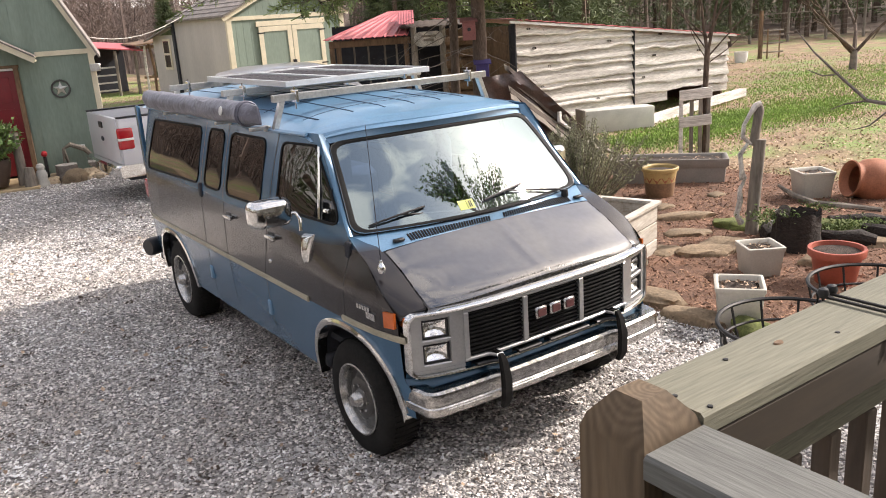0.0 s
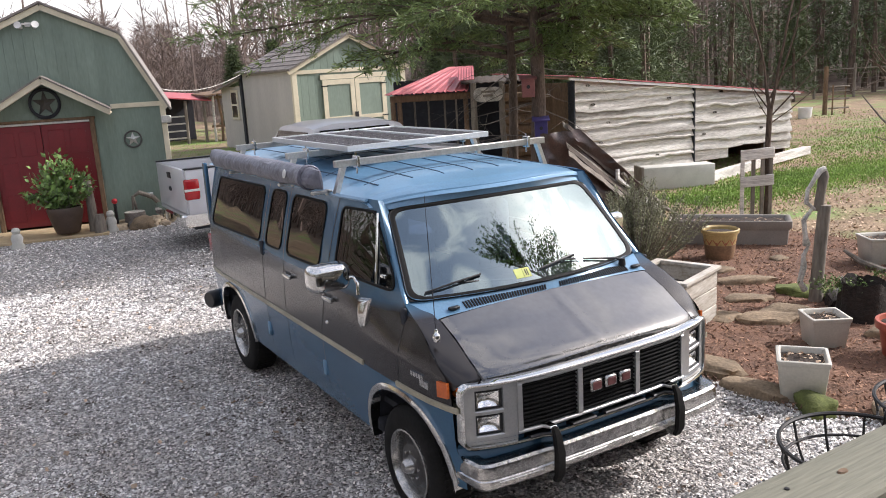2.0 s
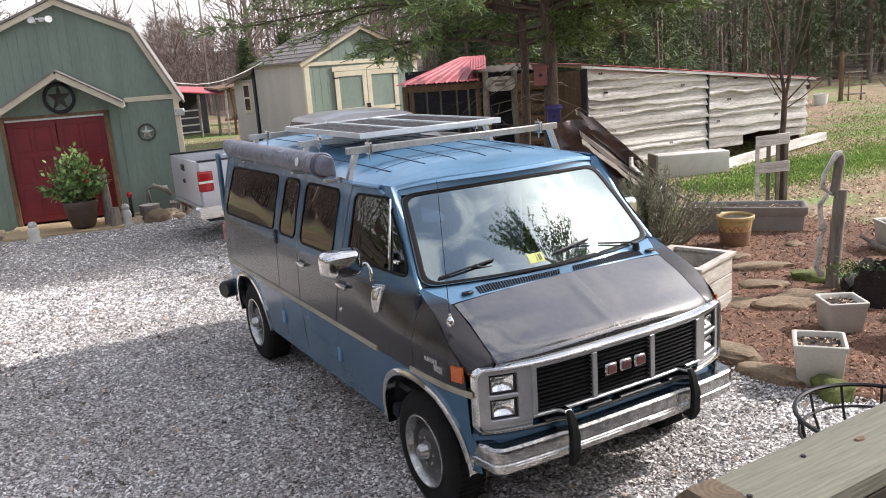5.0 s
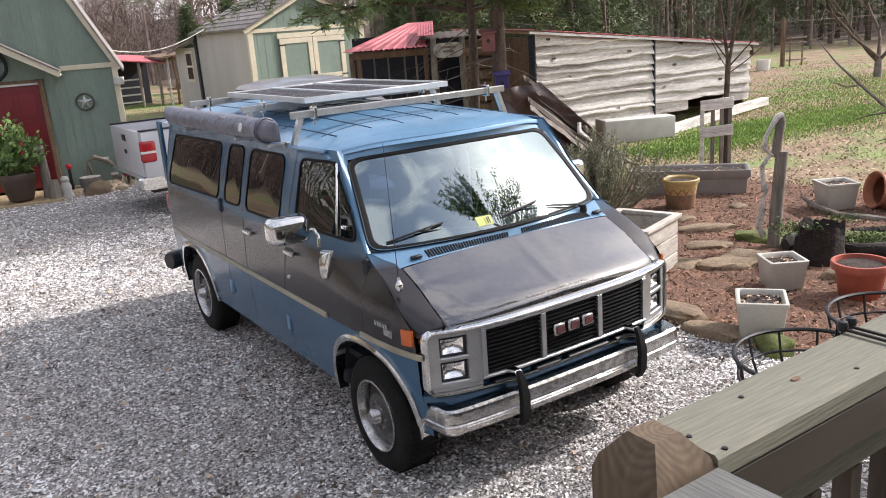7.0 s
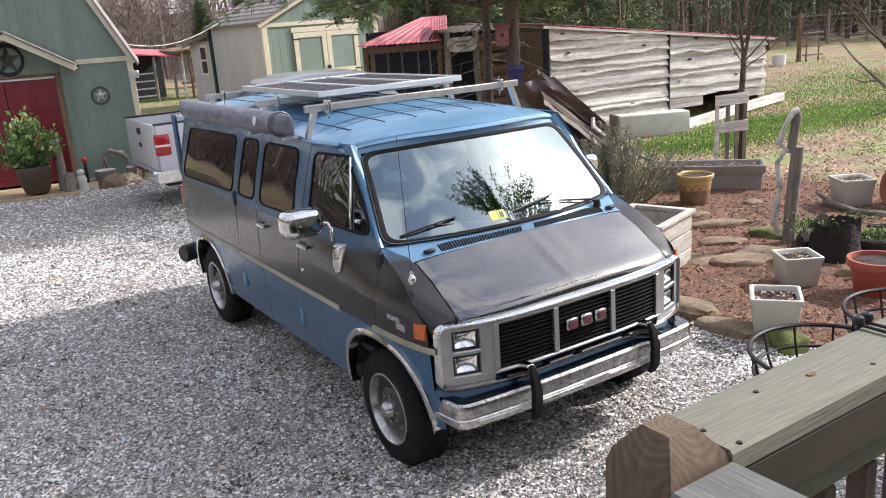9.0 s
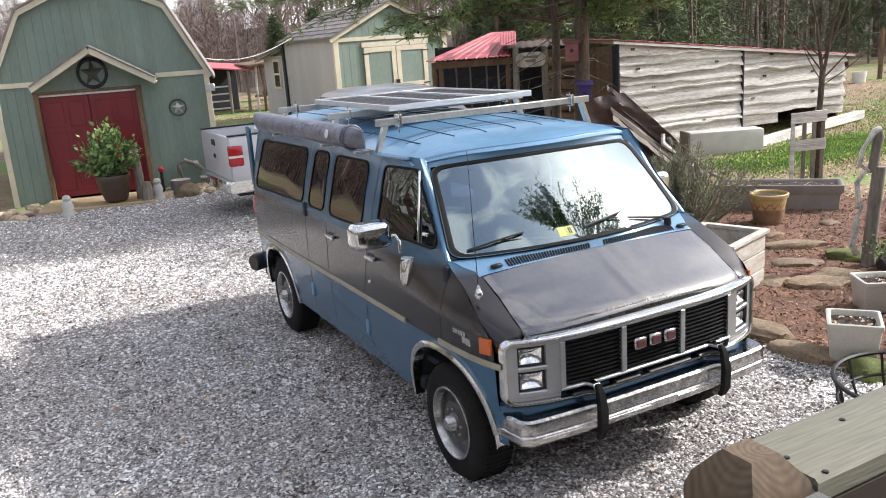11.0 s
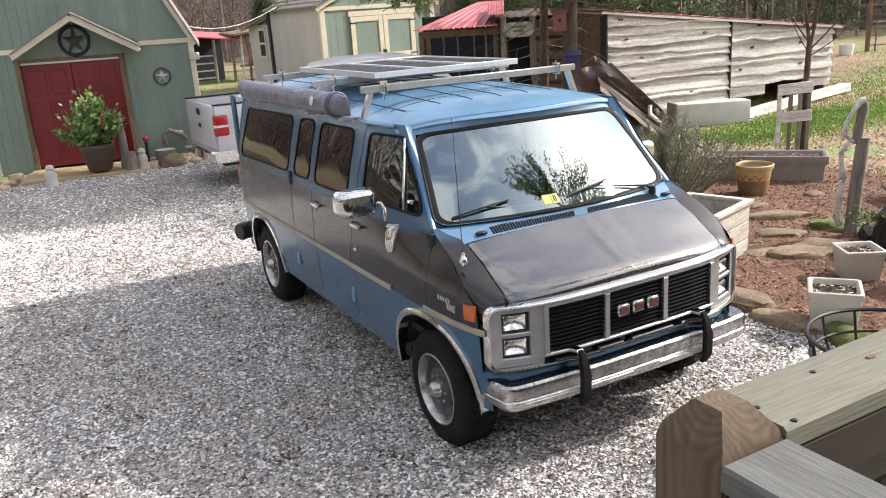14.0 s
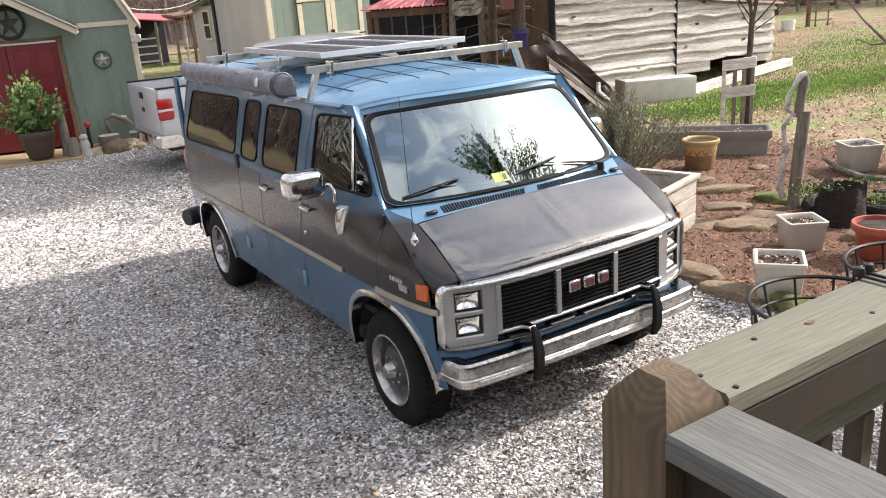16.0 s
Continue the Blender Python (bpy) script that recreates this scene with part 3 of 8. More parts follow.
def front_bar(bm, x0, x1, z0, z1, d0, d1, n=8):
    """A bar across the front that follows its curve, from d0 to d1 in front of it."""
    rings = []
    for k in range(n + 1):
        x = x0 + (x1 - x0) * k / n
        y = front_y(x)
        b = min(0.006, (z1 - z0) * 0.3)
        rings.append([(x, y - d0, z0), (x, y - d1 + b, z0), (x, y - d1, z0 + b), (x, y - d1, z1 - b), (x, y - d1 + b, z1), (x, y - d0, z1)])
    loft(bm, rings, True, True)


def hood_z(x, y):
    c = interp(y, [0.155, 0.17, 0.21, 0.30, 0.45, 0.66, 0.80, 0.95], [1.03, 1.058, 1.085, 1.125, 1.20, 1.30, 1.345, 1.37])
    return c - 0.016 * (abs(x) / 0.8) ** 2 - 0.075 * max(0.0, (abs(x) - 0.74) / 0.26) ** 2


def wheel(van, sgn, cy, cz, dual=False):
    hub = Matrix.Translation((sgn * 0.955, cy, cz)) @ pose(0, 0, 0, 0, 90 * sgn, 0)
    root = new("wheel")
    root.parent = van
    bm = bmesh.new()
    lathe(bm, [(0.21, -0.03), (0.225, 0.004), (0.26, 0.012), (0.30, 0.010), (0.335, -0.002), (0.352, -0.022), (0.359, -0.05), (0.360, -0.11), (0.358, -0.17), (0.345, -0.205), (0.30, -0.22), (0.22, -0.22)], 40, hub)
    tyre = part("tyre", bm, M_RUBBER, root, "worn black tyre")
    bm = bmesh.new()
    for k in range(60):
        a = 2 * math.pi * k / 60
        box(bm, -0.007, 0.007, -0.085, 0.085, -0.003, 0.004, 0, hub @ Matrix.Rotation(a, 4, "Z") @ Matrix.Translation((0.359, 0, -0.11)) @ pose(0, 0, 0, 90, 0, 90))
    part("tread", bm, M_RUBBER, root)
    bm = bmesh.new()
    lathe(bm, [(0.224, 0.0), (0.222, 0.014), (0.212, 0.016), (0.203, 0.004), (0.196, -0.04), (0.19, -0.06)], 40, hub)
    part("trim_ring", bm, M_TRIMRING, root, "worn bright trim ring")
    bm = bmesh.new()
    lathe(bm, [(0.192, -0.058), (0.16, -0.062), (0.135, -0.045), (0.125, -0.02), (0.10, -0.012), (0.06, -0.015), (0.05, 0.0)], 36, hub)
    part("rim", bm, M_RIM, root, "grey steel rim")
    for k in range(8):
        bm = bmesh.new()
        a = 2 * math.pi * k / 8
        lathe(bm, [(0.0, 0.012), (0.009, 0.010), (0.011, -0.002)], 8, hub @ Matrix.Rotation(a, 4, "Z") @ Matrix.Translation((0.083, 0, -0.012)))
        part("lug_nut", bm, M_TRIMRING, root)
    bm = bmesh.new()
    lathe(bm, [(0.0, 0.05), (0.03, 0.048), (0.044, 0.03), (0.05, 0.0), (0.055, -0.012)], 20, hub)
    part("hub_cap", bm, M_TRIMRING, root)
    for k in range(5):
        bm = bmesh.new()
        a = 2 * math.pi * k / 5 + 0.3
        box(bm, -0.012, 0.012, -0.035, 0.035, -0.002, 0.004, 0.002, hub @ Matrix.Rotation(a, 4, "Z") @ Matrix.Translation((0.152, 0, -0.056)))
        part("rim_slot", bm, M_BLACK, root)


def smooth_bump(v):
    return 0.5 + 0.5 * math.cos(math.pi * min(1.0, v))


def build_van():
    van = thing("van", Matrix(), "blue and charcoal two-tone passenger van parked on gravel, worn paint", "van")
    for sgn in (-1, 1):
        side_panel(sgn, van)
        wheel(van, sgn, 0.79, 0.36)
        wheel(van, sgn, 3.955, 0.375)
    # roof with stamped ribs and a front lip
    bm = bmesh.new()
    xs = [-0.872 + 1.744 * k / 174 for k in range(175)]
    ys = [0, 0.012, 0.03] + [0.03 + (1 - 0.03) * k / 180 for k in range(1, 181)]
    rows = []
    for v in ys:
        row = []
        for x in xs:
            y0 = 1.085 + 0.165 * (abs(x) / 0.8) ** 2.2
            y = y0 + v * (4.74 - y0)
            z = roof_z(x, y) - (0.034 if v == 0 else 0.018 if v < 0.02 else 0.006 if v < 0.04 else 0)
            if y > 1.62:
                k = min(1, (y - 1.62) / 0.12)
                ph = (x + 2.16) % 0.24
                z += 0.002 * k * smooth_bump(abs(ph - 0.12) / 0.06) if abs(x) < 0.80 else 0
            row.append(Vector((x * (1 - 0.05 * max(0.0, 1 - (y - 1.1) / 0.7) ** 2), y, z)))
        rows.append(row)
    rows.insert(0, [p + Vector((0, 0.035, -0.002)) for p in rows[0]])
    loft(bm, rows, False)
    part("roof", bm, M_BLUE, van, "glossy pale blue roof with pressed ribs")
    # narrow pressed creases, drawn as dark strips that stand for their shade
    for x in (-0.66, -0.44, -0.22, 0.0, 0.22, 0.44, 0.66):
        bm = bmesh.new()
        ye = 1.42 + 0.16 * (abs(x) / 0.8) ** 2
        loft(bm, [[Vector((x + dx, y, roof_z(x, y) + dz)) for dx, dz in ((-0.006, -0.004), (-0.004, 0.004), (0.004, 0.004), (0.006, -0.004))] for y in [ye + (4.6 - ye) * k / 40 for k in range(41)]], True, True)
        part("roof_crease", bm, M_CREASE, van, "dark strip painted as the shade of a roof crease")
    for y in (1.66, 2.28, 2.9, 3.52):
        bm = bmesh.new()
        loft(bm, [[Vector((x, y + dy, roof_z(x, y) + dz)) for dy, dz in ((-0.006, -0.004), (-0.004, 0.003), (0.004, 0.003), (0.006, -0.004))] for x in [-0.70 + 1.4 * k / 40 for k in range(41)]], True, True)
        part("roof_crease", bm, M_CREASE, van, "dark strip painted as the shade of a roof crease")
    bm = bmesh.new()
    for sgn in (-1, 1):
        loft(bm, [[on_side(sgn, y, 1.868, 0.0), on_side(sgn, y, 1.862, 0.022), on_side(sgn, y, 1.872, 0.026), on_side(sgn, y, 1.884, 0.012)] for y in [1.34 + 3.38 * k / 30 for k in range(31)]], True, True)
    part("drip_rail", bm, M_BLUE, van)
    # header above the windscreen
    bm = bmesh.new()
    loft(bm, [[screen_point(-1 + 2 * k / 24, 1.0, 0.0) + Vector((0, 0, 0)) for k in range(25)], [Vector((0.79 * (-1 + 2 * k / 24), 1.125 + 0.16 * abs(-1 + 2 * k / 24) ** 2.2, roof_z(0.79 * (-1 + 2 * k / 24), 1.14 + 0.16 * abs(-1 + 2 * k / 24) ** 2.2) - 0.016)) for k in range(25)]], False)
    part("windscreen_header", bm, M_BLUE, van)
    # pillars
    for sgn in (-1, 1):
        bm = bmesh.new()
        ins = [screen_point(sgn * 0.985, k / 12, 0.002) for k in range(13)] + [Vector((sgn * 0.775, 1.262, 1.872))]
        zz = [1.342 + (1.84 - 1.342) * k / 12 for k in range(13)] + [1.872]
        outs = [on_side(sgn, nose_line(z) + 0.012, z, -0.001) for z in zz]
        mids = [(a + b) / 2 + Vector((sgn * 0.004, -0.005, 0.002)) for a, b in zip(ins, outs)]
        q1 = [a * 0.7 + b * 0.3 + Vector((sgn * 0.003, -0.004, 0.001)) for a, b in zip(ins, outs)]
        q3 = [a * 0.25 + b * 0.75 + Vector((sgn * 0.003, -0.004, 0.001)) for a, b in zip(ins, outs)]
        loft(bm, [ins, q1, mids, q3, outs], False)
        part("windscreen_pillar", bm, M_PAINT, van)
    # windscreen, rubber and chrome trim
    outline = []
    for s, t in round_poly([(-1.0, 0.0), (1.0, 0.0), (1.0, 1.0), (-1.0, 1.0)], 0.12, 6):
        outline.append((s, t))
    def ring(k_s, k_t, out):
        r = []
        for i in range(len(outline)):
            (s0, t0), (s1, t1) = outline[i], outline[(i + 1) % len(outline)]
            steps = 10 if math.hypot(s1 - s0, t1 - t0) > 0.3 else 1
            for k in range(steps):
                s, t = s0 + (s1 - s0) * k / steps, t0 + (t1 - t0) * k / steps
                r.append(screen_point(s * k_s, 0.5 + (t - 0.5) * k_t, out))
        return r
    bm = bmesh.new()
    loft(bm, [ring(1.0, 1.0, 0.0), ring(1.0, 1.0, 0.012), ring(0.972, 0.955, 0.014), ring(0.952, 0.925, 0.008), ring(0.952, 0.925, -0.01)])
    part("windscreen_seal", bm, M_SLAT, van)
    bm = bmesh.new()
    loft(bm, [ring(0.996, 0.993, 0.012), ring(0.992, 0.987, 0.018), ring(0.988, 0.980, 0.012)])
    part("windscreen_trim", bm, M_CHROME, van, "thin bright windscreen trim")
    bm = bmesh.new()
    loft(bm, [[screen_point(-0.97 + 1.94 * i / 30, 0.03 + 0.94 * j / 14, 0.004) for i in range(31)] for j in range(15)], False)
    ws = part("windscreen", bm, M_GLASS, van, "windscreen mirroring bright sky and branches")
    ws.visible_shadow = False
    bm = bmesh.new()
    for k, (dx, w) in enumerate(((0.0, 0.055), (0.058, 0.05))):
        x = -0.198 + dx
        loft(bm, [[screen_point(x / 0.87, t, 0.007) for t in (0.075, 0.165)], [screen_point((x + w) / 0.87, t, 0.007) for t in (0.075, 0.165)]], False)
    part("inspection_sticker", bm, M_YELLOW, van, "two yellow inspection stickers")
    bm = bmesh.new()
    for x in (-0.128, -0.115):
        loft(bm, [[screen_point(x / 0.87, t, 0.010) for t in (0.09, 0.15)], [screen_point((x + 0.007) / 0.87, t, 0.010) for t in (0.09, 0.15)]], False)
    part("sticker_print", bm, M_BLACK, van)
    # cowl, hood, fender tops
    bm = bmesh.new()
    rows = []
    for k in range(9):
        v = k / 8
        row = []
        for i in range(41):
            s = -1 + 2 * i / 40
            top = screen_point(s, 0.0, 0.0)
            yb = 0.632
            x = s * 0.885
            y = yb + (top.y - yb) * v
            z0 = hood_z(x, yb)
            row.append(Vector((x, y, z0 + (top.z - z0) * v)))
        rows.append(row)
    loft(bm, rows, False)
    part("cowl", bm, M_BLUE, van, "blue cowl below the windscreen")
    bm = bmesh.new()
    ysn = [0.158, 0.165, 0.178, 0.20, 0.23, 0.27, 0.32, 0.38, 0.46, 0.53, 0.58, 0.622]
    rows = []
    for y in ysn:
        rows.append([Vector((x, y + (front_y(x) - 0.135) * max(0, 1 - (y - 0.158) / 0.3), hood_z(x, y) + 0.010 * math.cos(x * 1.9) + 0.003 * math.exp(-(x / 0.03) ** 2))) for x in [-0.785 + 1.57 * i / 60 for i in range(61)]])
    rows.insert(0, [p + Vector((0, 0.004, -0.045)) for p in rows[0]])
    loft(bm, rows, False)
    part("hood", bm, M_GREY, van, "glossy worn charcoal hood")
    for sgn in (-1, 1):
        bm = bmesh.new()
        rows = []
        for y in [0.17, 0.185, 0.21, 0.25, 0.30, 0.36, 0.44, 0.52, 0.60, 0.68, 0.74, 0.79, 0.83]:
            row = []
            zt = interp(y, [0.18, 0.22, 0.28, 0.58, 0.74, 0.80], [0.99, 1.00, 1.06, 1.24, 1.31, 1.345])
            yy = y + (front_y(0.79) - 0.135) * max(0, 1 - (y - 0.158) / 0.3)
            x1 = half_width(yy, zt)
            z1 = hood_z(0.795, y) if y < 0.66 else interp(y, [0.66, 0.83], [hood_z(0.795, 0.66), 1.335])
            for k in range(13):
                a = math.pi / 2 * k / 12
                row.append(Vector((sgn * (0.793 + (x1 - 0.793) * math.sin(a)), yy + 0.065 * (1 - math.cos(a)) * max(0, 1 - (y - 0.17) / 0.22), zt + (z1 - zt) * math.cos(a) ** 1.0)))
            rows.append(row)
        rows.insert(0, [Vector((p.x, p.y + 0.004, min(p.z, 0.985))) for p in rows[0]])
        loft(bm, rows, False)
        part("fender_top", bm, M_PAINT, van)
    bm = bmesh.new()
    for sgn in (-1, 1):
        loft(bm, [[Vector((sgn * 0.783, y, hood_z(0.783, y) - 0.03)), Vector((sgn * 0.795, y, hood_z(0.795, y) - 0.03))] for y in [0.17 + 0.5 * k / 8 for k in range(9)]], False)
    loft(bm, [[Vector((x, 0.618, hood_z(x, 0.618) - 0.012)), Vector((x, 0.638, hood_z(x, 0.638) - 0.012))] for x in [-0.79 + 1.58 * k / 20 for k in range(21)]], False)
    part("hood_gap", bm, M_BLACK, van)
    # cowl vent louvres
    for seg0, seg1 in ((-0.60, -0.02), (0.08, 0.67)):
        n = int((seg1 - seg0) / 0.018)
        bm = bmesh.new()
        for k in range(n):
            x = seg0 + (seg1 - seg0) * (k + 0.5) / n
            low, high = Vector((x, 0.632, hood_z(x, 0.632))), screen_point(x / 0.885, 0.0, 0.0)
            high.x = x
            a, b = low.lerp(high, 0.14), low.lerp(high, min(0.72, 0.14 + 0.055 / (high - low).length))
            up = Vector((0, -(b - a).z, (b - a).y)).normalized() * 0.005
            w = Vector((0.0048, 0, 0))
            loft(bm, [[a - w - up, a + w - up, a + w + up, a - w + up], [b - w - up, b + w - up, b + w + up, b - w + up]], True, True)
        part("cowl_louvre", bm, M_SLAT, van, "dark cowl vent louvres")
    for x in (-0.67, 0.74):
        bm = bmesh.new()
        box(bm, x - 0.035, x + 0.035, 0.645, 0.675, hood_z(x, 0.66) + 0.004, hood_z(x, 0.66) + 0.022, 0.005)
        part("washer_nozzle", bm, M_BLACK, van)
    # wipers
    for px, tip0, tip1 in ((-0.17, (-0.88, 0.07), (-0.48, 0.17)), (0.66, (-0.02, 0.12), (0.37, 0.19))):
        bm = bmesh.new()
        base = Vector((px, 0.70, hood_z(px, 0.70) + 0.03))
        mid = (screen_point(tip0[0], tip0[1], 0.03) + screen_point(tip1[0], tip1[1], 0.03)) / 2
        tube(bm, [base, base + Vector((-0.03, 0.02, 0.03)), mid], [0.010, 0.007, 0.005], 6)
        lathe(bm, [(0.0, 0.03), (0.02, 0.025), (0.026, -0.02)], 10, Matrix.Translation(base))
        arm = part("wiper_arm", bm, M_BLACK, van)
        bm = bmesh.new()
        tube(bm, [screen_point(tip0[0] + (tip1[0] - tip0[0]) * k / 8, tip0[1] + (tip1[1] - tip0[1]) * k / 8, 0.016 + 0.012 * math.sin(math.pi * k / 8)) for k in range(9)], 0.007, 6)
        part("wiper_blade", bm, M_BLACK, van)
    # whip aerial
    bm = bmesh.new()
    lathe(bm, [(0.0, 0.055), (0.008, 0.05), (0.012, 0.03), (0.02, 0.02), (0.023, 0.0), (0.016, -0.018), (0.0, -0.02)], 12, Matrix.Translation((-0.925, 0.44, 1.235)))
    ant = part("aerial_base", bm, M_CHROME, van)
    bm = bmesh.new()
    tube(bm, [(-0.925, 0.44, 1.27), (-0.925, 0.455, 1.55), (-0.925, 0.475, 2.0)], [0.003, 0.0022, 0.0015], 5)
    part("aerial", bm, M_DARK, van, "thin whip aerial")
    # grille
    bm = bmesh.new()
    front_bar(bm, -0.60, 0.60, 0.715, 0.995, 0.0, -0.05, 12)
    part("grille_backing", bm, M_SLAT, van)
    for x0, x1 in ((-0.598, -0.232), (-0.200, 0.200), (0.232, 0.598)):
        for k in range(11):
            bm = bmesh.new()
            z = 0.735 + k * 0.0235
            front_bar(bm, x0, x1, z, z + 0.011, 0.0, 0.016, 5)
            part("grille_slat", bm, M_SLAT, van, "", False)
    bars = [(-0.625, 0.625, 0.984, 1.004), (-0.625, 0.625, 0.704, 0.724), (-0.232, -0.200, 0.72, 0.988), (0.200, 0.232, 0.72, 0.988), (-0.625, -0.598, 0.72, 0.988), (0.598, 0.625, 0.72, 0.988)]
    for b in bars:
        bm = bmesh.new()
        front_bar(bm, *b, 0.0, 0.026, 10)
        part("grille_bar", bm, M_ARGENT, van, "silver grille surround bar")
    # surround with rounded lower corners
    bm = bmesh.new()
    def surround(w, zl, zh, r, d):
        pts = []
        for x, z in rounded(0, (zl + zh) / 2, 2 * w, zh - zl, r, 6):
            pts.append((x, z))
        full = []
        for i in range(len(pts)):
            a, b = pts[i], pts[(i + 1) % len(pts)]
            steps = 24 if abs(a[0] - b[0]) > 0.5 else 1
            for k in range(steps):
                x, z = a[0] + (b[0] - a[0]) * k / steps, a[1] + (b[1] - a[1]) * k / steps
                full.append(Vector((x, front_y(x) - d, z)))
        return full
    loft(bm, [surround(0.928, 0.655, 1.028, 0.06, -0.03), surround(0.928, 0.655, 1.028, 0.06, 0.03), surround(0.921, 0.662, 1.022, 0.055, 0.038), surround(0.909, 0.672, 1.012, 0.045, 0.034), surround(0.905, 0.675, 1.008, 0.045, 0.012)])
    part("grille_surround", bm, M_CHROME, van, "bright chrome grille surround")
    for sgn in (-1, 1):
        bm = bmesh.new()
        def plate(x0, x1, z0, z1):
            front_bar(bm, sgn * x0, sgn * x1, z0, z1, -0.02, 0.016, 5)
        plate(0.625, 0.70, 0.675, 1.008)
        plate(0.848, 0.905, 0.675, 1.008)
        plate(0.70, 0.848, 0.98, 1.008)
        plate(0.70, 0.848, 0.675, 0.728)
        plate(0.70, 0.848, 0.842, 0.868)
        bez = part("lamp_bezel", bm, M_ARGENT, van, "silver headlamp bezel")
        for z0, z1 in ((0.73, 0.84), (0.87, 0.978)):
            lamp = new("headlamp")
            lamp.parent = van
            bm = bmesh.new()
            front_bar(bm, sgn * 0.70, sgn * 0.848, z0, z1, -0.05, -0.034, 4)
            part("reflector", bm, M_REFL, lamp)
            bm = bmesh.new()
            for k in range(4):
                q = [(0.702, 0.846, z0 + 0.002, z0 + 0.012), (0.702, 0.846, z1 - 0.012, z1 - 0.002), (0.702, 0.714, z0, z1), (0.834, 0.846, z0, z1)][k]
                front_bar(bm, sgn * q[0], sgn * q[1], q[2], q[3], -0.05, 0.004, 3)
            part("lamp_rim", bm, M_BLACK, lamp)
            bm = bmesh.new()
            xm, zm = sgn * 0.774, (z0 + z1) / 2
            loft(bm, [[Vector((xm + sgn * (i / 12 - 0.5) * 0.128, front_y(xm + sgn * (i / 12 - 0.5) * 0.128) + 0.002 + 0.034 * (1 - (i / 6 - 1) ** 2) * (1 - (j / 4 - 1) ** 2), zm + (j / 8 - 0.5) * 0.09)) for i in range(13)] for j in range(9)], False)
            part("lens", bm, M_HEADLENS, lamp)
    # emblem on the grille: three plain blocks
    for k in range(3):
        x = -0.155 + k * 0.108
        bm = bmesh.new()
        box(bm, x, x + 0.085, front_y(x) - 0.046, front_y(x) - 0.02, 0.832, 0.902, 0.008)
        block = part("emblem", bm, M_TRIMRING, van, "plain dull red and silver emblem block")
        bm = bmesh.new()
        box(bm, x + 0.012, x + 0.073, front_y(x) - 0.051, front_y(x) - 0.044, 0.844, 0.890, 0.004)
        part("emblem_face", bm, M_EMBLEM, block)
    # valance
    bm = bmesh.new()
    prof = [(0.700, 0.02), (0.690, -0.02), (0.640, -0.045), (0.600, -0.02), (0.56, 0.0), (0.44, -0.05)]
    rows = []
    for z, d in prof:
        rows.append([Vector((x, front_y(x) - d, z)) for x in [-0.915 + 1.83 * k / 30 for k in range(31)]])
    loft(bm, rows, False)
    part("front_valance", bm, M_PAINT, van, "blue sheet metal below the grille")
    for x in (-0.56, -0.28, -0.04, 0.10, 0.34):
        bm = bmesh.new()
        front_bar(bm, x, x + 0.17, 0.655, 0.682, -0.03, 0.036, 3)
        part("valance_slot", bm, M_BLACK, van)
    # bumper
    bm = bmesh.new()
    rings = []
    pts = []
    for k in range(49):
        s = -1 + 2 * k / 48
        a = abs(s)
        if a < 0.80:
            px, py = a / 0.80 * 0.815, 0.065 + 0.03 * (a / 0.8) ** 3
            nx, ny = 0.1 * a, -1
        else:
            b = (a - 0.80) / 0.20
            ang = b * math.pi / 2
            px, py = 0.815 + 0.10 * math.sin(ang), 0.095 + 0.10 * (1 - math.cos(ang)) + (0.15 * max(0, b - 0.6) / 0.4)
            nx, ny = math.sin(ang), -math.cos(ang)
        pts.append((Vector((math.copysign(px, s), py, 0)), Vector((math.copysign(nx, s), ny, 0)).normalized()))
    for p, n in pts:
        rings.append([p + n * d + Vector((0, 0, z + 0.012)) for d, z in ((-0.09, 0.592), (-0.01, 0.597), (0.006, 0.586), (0.010, 0.566), (0.010, 0.522), (0.006, 0.517), (0.006, 0.511), (0.012, 0.505), (0.010, 0.47), (-0.012, 0.444), (-0.05, 0.434), (-0.055, 0.44), (-0.012, 0.46), (-0.006, 0.57), (-0.09, 0.584))])
    loft(bm, rings, True, True)
    part("front_bumper", bm, M_DULLCHROME, van, "pitted chrome front bumper with wrapped ends")
    for x0, x1 in ((-0.80, -0.52), (-0.38, -0.08), (0.12, 0.40)):
        bm = bmesh.new()
        tube(bm, [(x0, 0.054 + 0.03 * (abs(x0) / 0.815) ** 3, 0.504), (x1, 0.054 + 0.03 * (abs(x1) / 0.815) ** 3, 0.504)], 0.006, 6)
        part("bumper_rib", bm, M_DULLCHROME, van)
    for x in (-0.455, 0.455):
        guard = new("bumper_guard")
        guard.parent = van
        bm = bmesh.new()
        loft(bm, [[(x - w, y0, z), (x + w, y0, z), (x + w, y1, z), (x - w, y1, z)] for z, w, y0, y1 in ((0.425, 0.030, 0.045, 0.085), (0.475, 0.036, 0.018, 0.085), (0.60, 0.036, 0.012, 0.12), (0.70, 0.028, 0.035, 0.15), (0.735, 0.020, 0.06, 0.15))], True, True)
        part("guard_body", bm, M_CHROME, guard, "chrome bumper guard")
        bm = bmesh.new()
        loft(bm, [[(x - w, y0, z), (x + w, y0, z), (x + w, y1, z), (x - w, y1, z)] for z, w, y0, y1 in ((0.42, 0.018, 0.026, 0.05), (0.475, 0.024, -0.004, 0.02), (0.60, 0.024, -0.010, 0.016), (0.695, 0.018, 0.014, 0.04), (0.732, 0.012, 0.04, 0.065))], True, True)
        part("rubber_strip", bm, M_RUBBER, guard, "black rubber facing")
